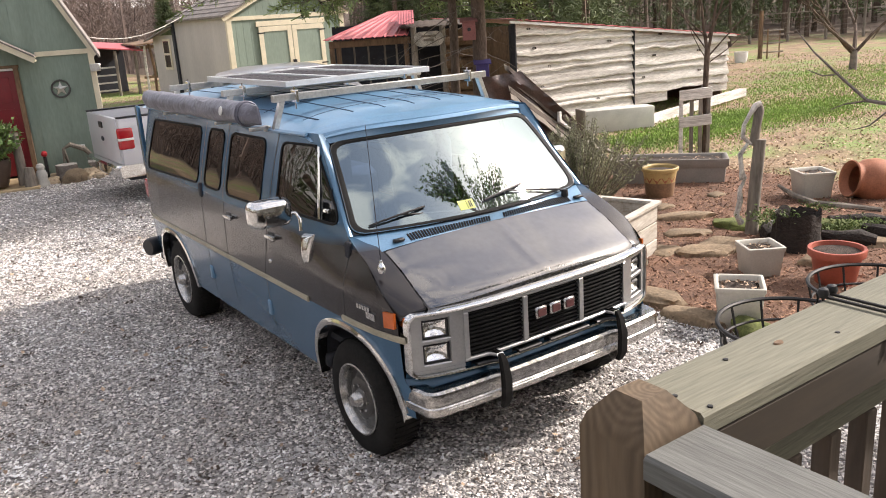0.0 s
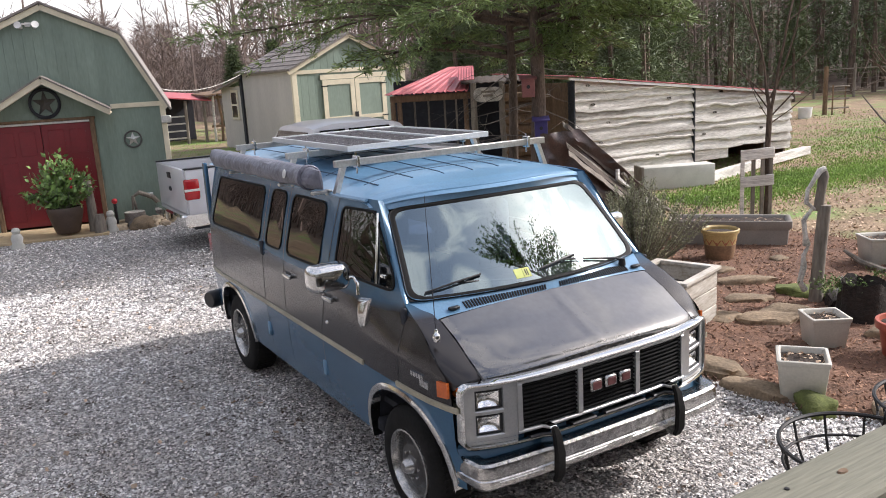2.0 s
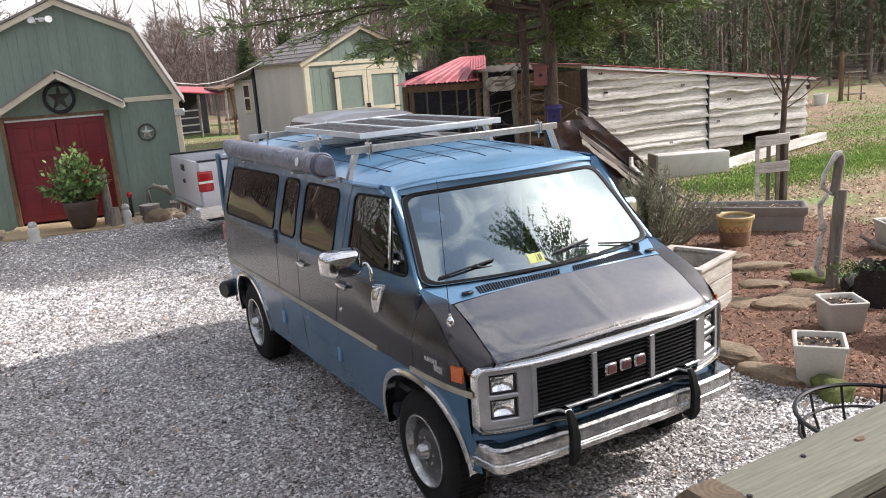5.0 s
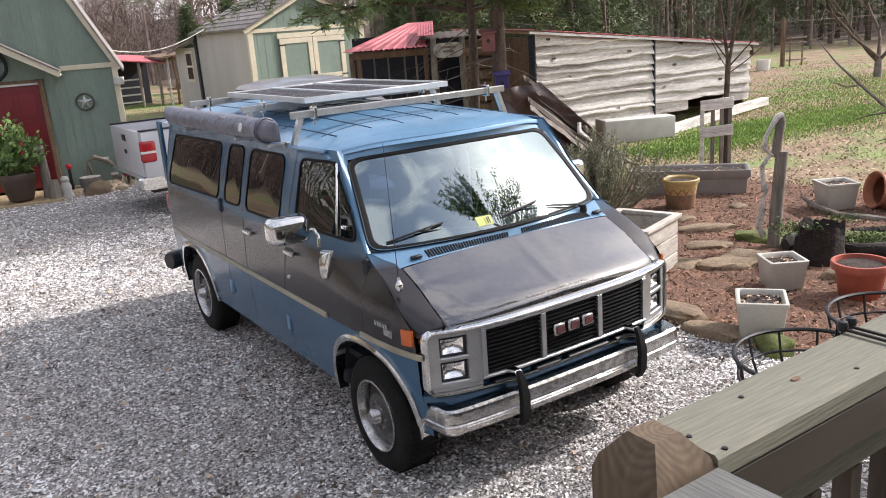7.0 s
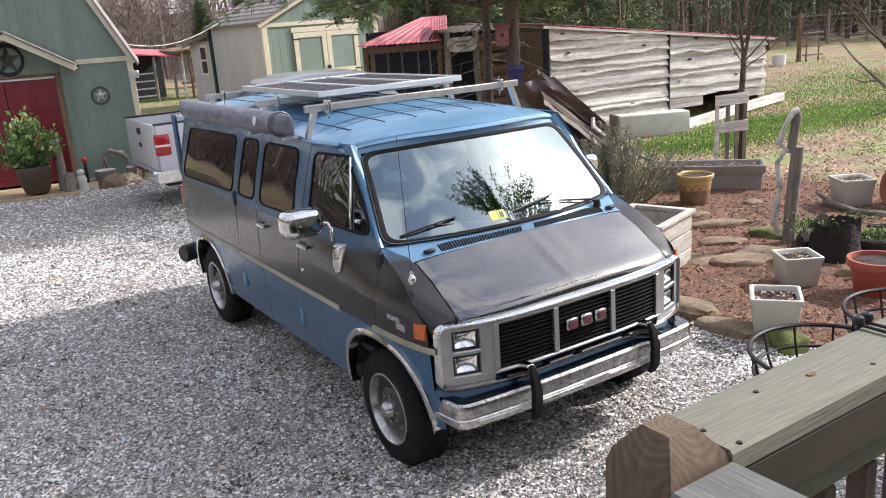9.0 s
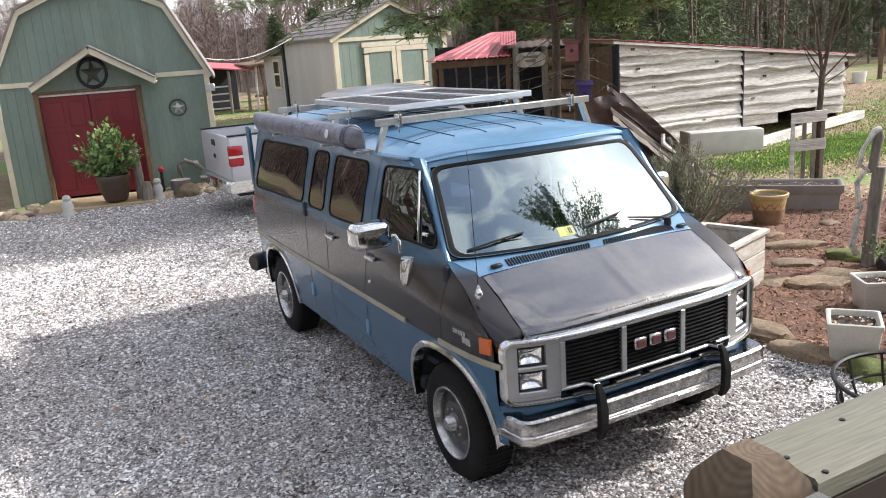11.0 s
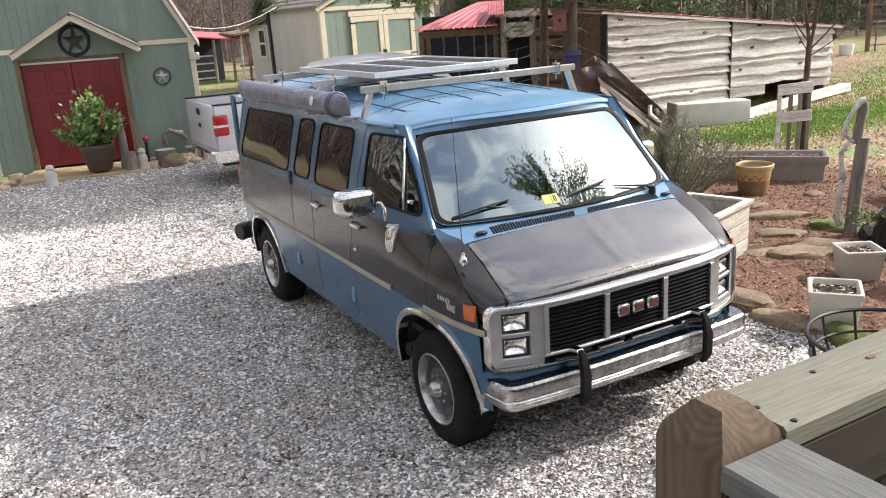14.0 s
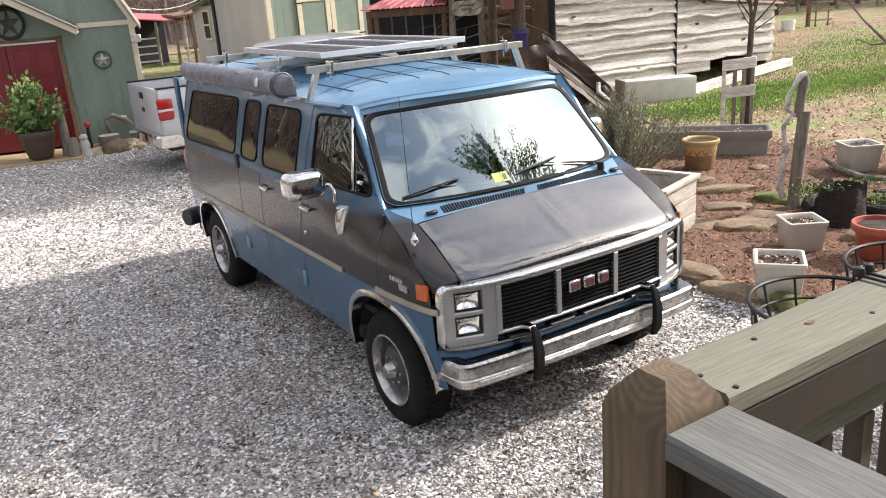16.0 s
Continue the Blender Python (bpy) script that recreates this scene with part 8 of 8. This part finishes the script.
figurine(2.30, -1.05, 0.42, "grey concrete garden figurine beside the logs", M_CONCRETE)
figurine(0.55, -1.75, 0.38, "pale blue-grey concrete garden figurine by the step", M_CONCRETE)
p = at_garage(2.40, -0.75)
rf = thing("red_flag_ornament", Matrix.Translation((p.x, p.y, 0)), "black stake with a red top", "garden ornament")
bm = bmesh.new()
tube(bm, [(0, 0, 0), (0, 0, 0.50)], 0.03, 8)
part("stake", bm, M_BLACK, rf)
bm = bmesh.new()
bmesh.ops.create_icosphere(bm, subdivisions=2, radius=0.055, matrix=Matrix.Translation((0, 0, 0.55)))
part("top", bm, M_FLOWER, rf)
p = at_garage(2.78, -0.62)
sp = thing("tree_stump", Matrix.Translation((p.x, p.y, 0)), "sawn stump with a pale cut face", "stump")
bm = bmesh.new()
lathe(bm, [(0.24, 0.0), (0.20, 0.12), (0.19, 0.30)], 18)
part("bark", bm, M_BARKGREY, sp)
bm = bmesh.new()
lathe(bm, [(0.19, 0.30), (0.001, 0.31)], 18)
part("cut_face", bm, M_LICHEN, sp)
p = at_garage(3.02, -0.28)
rt = thing("driftwood_root", Matrix.Translation((p.x, p.y, 0)), "arched pale driftwood root by the wall", "driftwood")
bm = bmesh.new()
tube(bm, [(-0.25, 0, 0.3), (-0.22, 0, 0.55), (-0.10, 0, 0.62), (0.15, 0, 0.5), (0.32, 0, 0.28), (0.36, 0, 0.0)], [0.02, 0.03, 0.045, 0.05, 0.04, 0.03], 8)
tube(bm, [(-0.22, 0, 0.55), (-0.18, 0, 0.3), (-0.12, 0, 0.0)], [0.03, 0.025, 0.02], 7)
part("wood", bm, M_GREYWOOD, rt)
for k in range(64):
    s_ = rng.uniform(2.25, 3.9) if k < 42 else rng.uniform(-1.6, 0.15)
    d_ = rng.uniform(-0.95, -0.15) if k < 42 else rng.uniform(-1.7, -0.3)
    p = at_garage(s_, d_)
    r = rng.uniform(0.07, 0.15)
    rock(p.x, p.y, r * 0.3, r, r * 0.8, r * 0.6, 30 + k, float(rng.uniform(0, 360)), M_PALESTONE, "pale tan river stone by the garage wall", "river_stone")
p = at_garage(2.95, -0.95)
rock(p.x, p.y, 0.06, 0.24, 0.18, 0.16, 99, 30, M_STONE, "large brown boulder by the stump", "boulder")

# ---- trees ----
def grow(bm, start, direction, length, radius, depth, tips, wander=0.25, up=0.15, forks=3, seg=6):
    """A limb that wanders, tapers and forks."""
    p, d = Vector(start), Vector(direction).normalized()
    n = max(3, int(length / 0.35))
    pts, rads = [p.copy()], [radius]
    for k in range(n):
        d = (d + Vector((rng.normal(0, wander), rng.normal(0, wander), rng.normal(0, wander * 0.6) + up)) * 0.35).normalized()
        p = p + d * length / n
        pts.append(p.copy())
        rads.append(radius * (1 - 0.62 * (k + 1) / n))
        if depth > 0 and k >= n // 3 and rng.uniform() < forks / n * 1.3:
            side = (d + Vector(rng.normal(0, 0.75, 3))).normalized()
            grow(bm, p, side, length * rng.uniform(0.4, 0.7), rads[-1] * 0.62, depth - 1, tips, wander, up, forks, max(4, seg - 1))
    tube(bm, pts, rads, seg, False)
    tips.append((pts[-1], d))
    return pts


def bare_tree(name, x, y, label, stems, depth=3):
    g = thing(name, Matrix.Translation((x, y, float(ground_z(x, y)))), label, "tree")
    bm = bmesh.new()
    tips = []
    for start, d, L, r in stems:
        grow(bm, start, d, L, r, depth, tips, 0.3, 0.2, 4)
    part("crown", bm, M_BARK, g)
    return g, tips


young, _t = bare_tree("young_tree", 8.09, 5.20, "slim leafless young tree with twiggy forks", [((0, 0, 1.65), (-0.07, 0.04, 1), 3.0, 0.024), ((0, 0, 1.65), (0.10, -0.07, 1), 3.2, 0.026), ((0.0, 0, 1.75), (0.0, 0.1, 1), 3.0, 0.017), ((0, 0, 1.6), (0.6, -0.4, 0.8), 1.3, 0.014), ((0, 0, 1.7), (-0.5, 0.3, 0.7), 1.2, 0.013), ((0, 0, 1.9), (0.3, -0.3, 1.0), 2.2, 0.018), ((0, 0, 1.55), (-0.5, 0.1, 0.8), 0.8, 0.010), ((0, 0, 1.5), (0.7, -0.5, 0.5), 1.0, 0.010), ((0, 0, 1.9), (-0.6, 0.4, 0.6), 1.3, 0.012), ((0, 0, 2.1), (0.7, -0.5, 0.6), 1.4, 0.012), ((0, 0, 1.4), (0.4, 0.5, 0.7), 0.9, 0.009)], 4)
bm = bmesh.new()
tube(bm, [(0, 0, -0.02), (0.01, 0.0, 0.5), (-0.02, 0.01, 1.1), (0, 0, 1.75)], [0.062, 0.048, 0.045, 0.044], 10)
part("trunk", bm, M_BARK, young)
fruit, _t = bare_tree("fruit_tree", 22.5, 10.6, "small leafless fruit tree in the field", [((0, 0, 0.5), (0.3, 0.3, 1), 2.4, 0.07), ((0, 0, 0.5), (-0.6, 0.5, 0.8), 2.6, 0.07), ((0, 0, 0.6), (-0.9, 0.2, 0.6), 2.4, 0.06), ((0, 0, 0.5), (0.6, -0.6, 0.7), 2.6, 0.06)])
bm = bmesh.new()
tube(bm, [(0, 0, -0.05), (0.02, 0, 0.3), (0, 0, 0.6)], [0.13, 0.11, 0.10], 10)
part("trunk", bm, M_BARKGREY, fruit)

# evergreen by the deck: mirrored in the windscreen, one bare limb reaching into view
holly = thing("holly_tree", Matrix.Translation((5.7, -3.3, 0)), "broad-leaved evergreen with leafy shoots reaching over the drive", "tree")
bm = bmesh.new()
tips = []
tube(bm, [(0, 0, -0.02), (0.04, 0.02, 1.2), (0.0, 0.15, 4.0), (-0.2, 0.45, 6.2), (-0.3, 0.75, 7.8)], [0.13, 0.12, 0.10, 0.07, 0.05], 10)
part("trunk", bm, M_BARKGREY, holly)
bm = bmesh.new()
paths = []
SPRAY, FAN = Vector((-0.2, 0.50, 7.85)), Vector((-0.86, -0.05, 0.50))
tube(bm, [SPRAY - FAN * 1.3, SPRAY, SPRAY + FAN * 1.9], [0.03, 0.05, 0.02], 6)
for k in range(70):
    f = rng.uniform(-1, 1)
    th = 1.15 * f + rng.normal(0, 0.22)
    d = Vector((0, 1, 0)) * math.cos(th) + FAN * math.sin(th) + Vector(rng.normal(0, 0.12, 3))
    paths.append(grow(bm, SPRAY + FAN * (1.5 * f + 0.25), d, rng.uniform(1.1, 2.5) * (1 - 0.25 * abs(f)), 0.016, 1, tips, 0.14, 0.02, 2, 5))
part("limbs", bm, M_BARKGREY, holly)["kind"] = "stuff"
bm = bmesh.new()
tube(bm, [(0.05, 0.05, 1.2), (-0.45, 1.5, 1.30), (-0.75, 2.7, 1.33), (-0.65, 3.85, 1.38), (-0.7, 4.3, 1.44), (-0.82, 4.55, 1.70), (-0.92, 4.75, 1.92), (-1.02, 4.9, 2.15)], [0.042, 0.035, 0.03, 0.024, 0.02, 0.015, 0.01, 0.005], 6)
tube(bm, [(-0.7, 4.3, 1.44), (-0.73, 4.5, 1.40), (-0.72, 4.65, 1.34)], [0.012, 0.008, 0.004], 5)
tube(bm, [(-0.82, 4.55, 1.70), (-0.82, 4.7, 1.68), (-0.85, 4.85, 1.74)], [0.01, 0.007, 0.003], 5)
tube(bm, [(-0.66, 4.05, 1.40), (-0.72, 4.25, 1.2), (-0.75, 4.4, 1.15)], [0.012, 0.008, 0.003], 5)
part("low_limb", bm, M_BARKGREY, holly, "bare grey limb reaching out low")
P, Dr = [], []
for path in paths:
    for q in np.linspace(0.10, 1, 60):
        i = q * (len(path) - 1)
        a, b = path[int(i)], path[min(int(i) + 1, len(path) - 1)]
        c = np.array(a.lerp(b, i - int(i)))
        P.append(c + rng.normal(0, 0.075, 3))
        Dr.append(np.array(b - a) / max((b - a).length, 1e-3) * 0.6 + rng.normal(0, 0.5, 3) + 1e-3)
P, Dr = np.array(P), np.array(Dr)
s = rng.uniform(0.09, 0.17, len(P))
ob = scatter("leaves", LEAF_V, QUAD_F, P, np.c_[s * 0.5, s, s], M_LEAF, rng, 0.3, holly, Dr)
ob["kind"] = "stuff"


# leafy evergreen added out of view beside the deck, to cast shade before the van
shrub = thing("shade_shrub", Matrix.Translation((3.9, -2.15, 0)), "unseen leafy shrub added beside the deck to shade the gravel", "shrub")
bm = bmesh.new()
tube(bm, [(0, 0, -0.02), (0.02, 0.01, 0.8), (0.0, 0.03, 1.9), (0.03, 0.02, 2.9)], [0.07, 0.06, 0.05, 0.035], 8)
part("trunk", bm, M_BARKGREY, shrub)
bm = bmesh.new()
P, Dr = [], []
for k in range(80):
    a, lean = rng.uniform(0, 2 * math.pi), rng.uniform(0.2, 1.6)
    path = grow(bm, (0.02, 0.02, 1.7 + 1.3 * rng.uniform()), (lean * math.cos(a), lean * math.sin(a), 1), rng.uniform(0.8, 1.6), 0.012, 1, [], 0.2, 0.1, 2, 4)
    for q in np.linspace(0.2, 1, 46):
        i = q * (len(path) - 1)
        a_, b_ = path[int(i)], path[min(int(i) + 1, len(path) - 1)]
        P.append(np.array(a_.lerp(b_, i - int(i))) + rng.normal(0, 0.05, 3))
        Dr.append(np.array(path[-1] - path[0]) + rng.normal(0, 0.6, 3))
part("limbs", bm, M_BARKGREY, shrub)["kind"] = "stuff"
P, Dr = np.array(P), np.array(Dr)
s = rng.uniform(0.06, 0.11, len(P))
ob = scatter("leaves", LEAF_V, QUAD_F, P, np.c_[s * 0.5, s, s], M_LEAF, rng, 0.3, shrub, Dr)
ob["kind"] = "stuff"


# ---- the big pine ----
def pine(x, y, h, r, first, limbs, reach, name, label, seed_needles=9, tuft=0.17, width=0.012, droop=0.28):
    g = thing(name, Matrix.Translation((x, y, float(ground_z(x, y)))), label, "tree")
    bm = bmesh.new()
    pts = [(0.04 * math.sin(z * 0.9), 0.04 * math.cos(z * 1.1) - 0.04, z) for z in np.linspace(-0.05, h, 12)]
    tube(bm, pts, [r * (1 - 0.75 * k / 11) for k in range(12)], 12)
    part("trunk", bm, M_BARK, g)
    bm = bmesh.new()
    P, Dr = [], []
    for k in range(limbs):
        z = first + (h - first) * (k / limbs) ** 1.7
        a = k * 2.4 + rng.normal(0, 0.35)
        L = reach * (1.0 - 0.75 * (z - first) / (h - first)) * rng.uniform(0.7, 1.1) * (0.86 + 0.26 * math.cos(a - 2.3))
        n = 9
        p = Vector((0, 0, z))
        d = Vector((math.cos(a), math.sin(a), 0.18))
        limb = [p.copy()]
        for q in range(n):
            d = (d + Vector((rng.normal(0, 0.10), rng.normal(0, 0.10), -droop * q / n * 0.55 + rng.normal(0, 0.05)))).normalized()
            p = p + d * L / n
            limb.append(p.copy())
            if q > 1:
                for sgn in (-1, 1):
                    if rng.uniform() < 0.8:
                        sd = (d * 0.75 + Vector((-d.y, d.x, rng.normal(-0.05, 0.2))) * sgn * 0.9).normalized()
                        sl = L * 0.26 * rng.uniform(0.5, 1.15)
                        tw = [p.copy(), p + sd * sl * 0.5 + Vector((0, 0, 0.02)), p + sd * sl + Vector((0, 0, -0.05))]
                        tube(bm, tw, [0.011, 0.008, 0.004], 4, False)
                        for f in (0.35, 0.55, 0.72, 0.88, 1.0):
                            c = np.array(tw[0].lerp(tw[2], f))
                            for _ in range(seed_needles):
                                P.append(c + rng.normal(0, 0.03, 3))
                                Dr.append(np.array(sd) * 0.9 + rng.normal(0, 0.55, 3))
        for f in np.linspace(0.5, 1, 8):
            i = f * n
            c = np.array(limb[int(i)].lerp(limb[min(int(i) + 1, n)], i - int(i)))
            for _ in range(seed_needles):
                P.append(c + rng.normal(0, 0.03, 3))
                Dr.append(np.array(d) + rng.normal(0, 0.6, 3))
        tube(bm, limb, [0.045 * (1 - 0.8 * q / n) * (0.5 + 0.5 * L / reach) for q in range(n + 1)], 6, False)
    part("branchwork", bm, M_BARK, g)["kind"] = "stuff"
    # dead lower twigs, pale with lichen
    bm = bmesh.new()
    tips = []
    for k in range(16):
        a, z = rng.uniform(0, 2 * math.pi), rng.uniform(1.2, first + 0.6)
        grow(bm, (r * 0.5 * math.cos(a), r * 0.5 * math.sin(a), z), (math.cos(a), math.sin(a), rng.uniform(-0.5, 0.3)), rng.uniform(0.5, 1.3), 0.011, 2, tips, 0.5, -0.12, 3, 4)
    part("deadwood", bm, M_BARKGREY, g)["kind"] = "stuff"
    # cones hang along the outer twigs
    pick = rng.choice(len(P), 420, replace=False)
    ob = scatter("cones", OCTA_V, OCTA_F, np.array(P)[pick] - np.array([0, 0, 0.05]), np.tile((0.022, 0.022, 0.034), (420, 1)), M_DARKWOOD, rng, 0.4, g)
    ob["kind"] = "stuff"
    P, Dr = np.array(P), np.array(Dr)
    s = rng.uniform(0.6, 1.2, len(P)) * tuft
    ob = scatter("crown", QUAD_V, QUAD_F, P, np.c_[np.full(len(P), width) * rng.uniform(0.7, 1.4, len(P)), s, s], M_NEEDLE, rng, 0.3, g, Dr)
    ob["kind"] = "stuff"
    return g


pine(5.99, 8.47, 11.5, 0.145, 3.3, 104, 4.4, "pine_tree", "tall pine with drooping needle boughs beside the coop", 14, 0.15, 0.012, 0.17)
pine(5.90, 9.1, 9.0, 0.095, 2.75, 34, 2.6, "pine_tree", "thinner second pine stem behind the first", 9, 0.17, 0.014)
for bx, by, bz, m_, nm in ((5.93, 8.24, 1.50, M_PURPLE, "purple wooden bird house on the pine trunk"), (5.80, 8.40, 2.22, M_PINK, "faded red bird house on the pine trunk")):
    bh_ = thing("bird_house", Matrix.Translation((bx, by, bz)) @ pose(0, 0, 0, 0, 0, -35), nm, "bird house", "bird houses")
    part("box", boxed(-0.11, 0.11, -0.10, 0.10, -0.16, 0.14, 0.006), m_, bh_)
    bm = bmesh.new()
    loft(bm, [[(-0.15, -0.14, 0.14), (0.15, -0.14, 0.14), (0.15, 0.13, 0.20), (-0.15, 0.13, 0.20)], [(-0.15, -0.14, 0.16), (0.15, -0.14, 0.16), (0.15, 0.13, 0.22), (-0.15, 0.13, 0.22)]], True, True)
    part("lid", bm, m_, bh_)
    bm = bmesh.new()
    lathe(bm, [(0.0, 0.002), (0.03, 0.002), (0.032, 0.0)], 12, Matrix.Translation((0, -0.102, 0.02)) @ pose(0, 0, 0, 90, 0, 0))
    part("entry_hole", bm, M_BLACK, bh_)


# ---- woods ----
def woods_bare(name, n, x0, x1, y0, y1, label, hmin, hmax, keep=None, twigs=90):
    P, Dr, S = [], [], []
    count = 0
    bm = bmesh.new()
    while count < n:
        x, y = rng.uniform(x0, x1), rng.uniform(y0, y1)
        if keep is not None and not keep(x, y):
            continue
        count += 1
        z0 = float(ground_z(x, y))
        h = rng.uniform(hmin, hmax)
        lean = rng.normal(0, 0.04, 2)
        pts = [Vector((x + lean[0] * t * h, y + lean[1] * t * h, z0 + t * h)) for t in (0, 0.35, 0.7, 1.0)]
        r = h * 0.011
        tube(bm, pts, [r, r * 0.75, r * 0.45, r * 0.12], 4, False)
        for _ in range(twigs):
            t = rng.uniform(0.15, 1.0) ** 0.8
            c = np.array([x + lean[0] * t * h, y + lean[1] * t * h, z0 + t * h])
            a = rng.uniform(0, 2 * math.pi)
            d = np.array([math.cos(a), math.sin(a), rng.uniform(0.3, 1.4)])
            spread = h * 0.22 * (1.1 - t) * rng.uniform(0.1, 1.0)
            c = c + np.array([math.cos(a), math.sin(a), 0.6]) * spread
            P.append(c)
            Dr.append(d + rng.normal(0, 0.3, 3))
            S.append(h * rng.uniform(0.05, 0.16))
    g = thing(name, Matrix(), label, "trees", kind="stuff")
    part("trunks", bm, M_WOODS, g)
    P, Dr, S = np.array(P), np.array(Dr), np.array(S)
    TRI_V, TRI_F = np.array([(-0.5, 0, 0), (0.5, 0, 0), (0, 1, 0)], float), np.array([(0, 1, 2)])
    scatter("twigs", TRI_V, TRI_F, P, np.c_[S * 0.05, S, S], M_WOODS, rng, 0.3, g, Dr)


def woods_green(name, n, x0, x1, y0, y1, label, hmin, hmax, keep=None, tufts=2200):
    P, Dr, S = [], [], []
    bm = bmesh.new()
    count = 0
    while count < n:
        x, y = rng.uniform(x0, x1), rng.uniform(y0, y1)
        if keep is not None and not keep(x, y):
            continue
        count += 1
        z0 = float(ground_z(x, y))
        h = rng.uniform(hmin, hmax)
        tube(bm, [Vector((x, y, z0)), Vector((x + rng.normal(0, 0.2), y, z0 + h * 0.6)), Vector((x, y, z0 + h))], [h * 0.016, h * 0.011, h * 0.003], 5, False)
        for _ in range(tufts):
            t = rng.uniform(0.12, 1.0)
            a = rng.uniform(0, 2 * math.pi)
            rad = h * 0.20 * (1.12 - t) * math.sqrt(rng.uniform(0.05, 1))
            if noise.noise(Vector((x * 3.1 + math.cos(a) * 1.6, math.sin(a) * 1.6 + y, t * h * 0.8))) < -0.12:
                continue
            c = np.array((x + rad * math.cos(a), y + rad * math.sin(a), z0 + h * t - rad * 0.25))
            for _ in range(4):
                P.append(c + rng.normal(0, 0.05, 3))
                Dr.append((math.cos(a), math.sin(a), rng.normal(-0.1, 0.5)))
                S.append(rng.uniform(0.16, 0.34) * (1.5 if h > 10 else 1.0))
    g = thing(name, Matrix(), label, "trees", kind="stuff")
    part("trunks", bm, M_BARK, g)
    P, Dr, S = np.array(P), np.array(Dr) + rng.normal(0, 0.55, (len(P), 3)), np.array(S)
    scatter("foliage", np.array([(-0.5, 0, 0), (0.5, 0, 0), (0, 1, 0)], float), np.array([(0, 1, 2)]), P, np.c_[S * 0.15, S, S], M_FARPINE, rng, 0.3, g, Dr)


woods_bare("bare_woods", 600, -34, 40, 46, 78, "grey-brown leafless woods on the hillside", 4.0, 7.0, lambda x, y: x < 10 + (y - 46) * 0.42, 260)
woods_bare("bare_woods", 14, -20, 26, 44, 60, "taller bare trees standing over the woods", 9, 13, lambda x, y: x < 10 + (y - 46) * 0.42, 60)
woods_bare("bare_woods", 150, -46, -16, -30, 40, "leafless woods across the drive", 7, 12)
woods_bare("bare_woods", 240, 6, 60, 26, 80, "leafless trees among the far pines", 8, 14, lambda x, y: math.hypot(x, y) > 40 and x * 0.55 + y > 44 and x + 2.97 > 0.30 * (y + 3.13), 170)
woods_green("pine_woods", 90, -30, -17, -22, 30, "evergreens among the bare woods across the drive", 8, 13, None, 450)
woods_green("pine_woods", 120, 4, 76, 10, 86, "dark evergreen woods behind the field fence", 8, 15, lambda x, y: math.hypot(x, y) > 44 and x * 0.62 + y > 46 and x + 2.97 > 0.66 * (y + 3.13), 700)
woods_green("pine_woods", 46, 11, 34, 17, 34, "green young pines behind the barn", 5, 10, lambda x, y: 27 < math.hypot(x, y) and y > 16 + (x - 11) * 0.30 and x * 0.66 + y < 46 and x + 2.97 > 0.58 * (y + 3.13), 2000)
woods_green("pine_woods", 54, 38, 80, 6, 44, "dense evergreens closing the field", 9, 15, lambda x, y: math.hypot(x, y) > 46 and y < 0.62 * x + 6, 800)
woods_green("cedar_clump", 2, 8.2, 10.0, 29, 33, "dark cedars behind the shed", 3.4, 4.3, None, 1600)
cable = thing("overhead_cable", Matrix(), "thin slack cable between shed and garage", "cable")
bm = bmesh.new()
tube(bm, [(0.0 + 5.1 * t, 16.0 + 4.8 * t, 3.0 - 0.55 * math.sin(math.pi * t) + 0.0 * t) for t in np.linspace(0, 1, 12)], 0.012, 5)
part("wire", bm, M_LICHEN, cable)
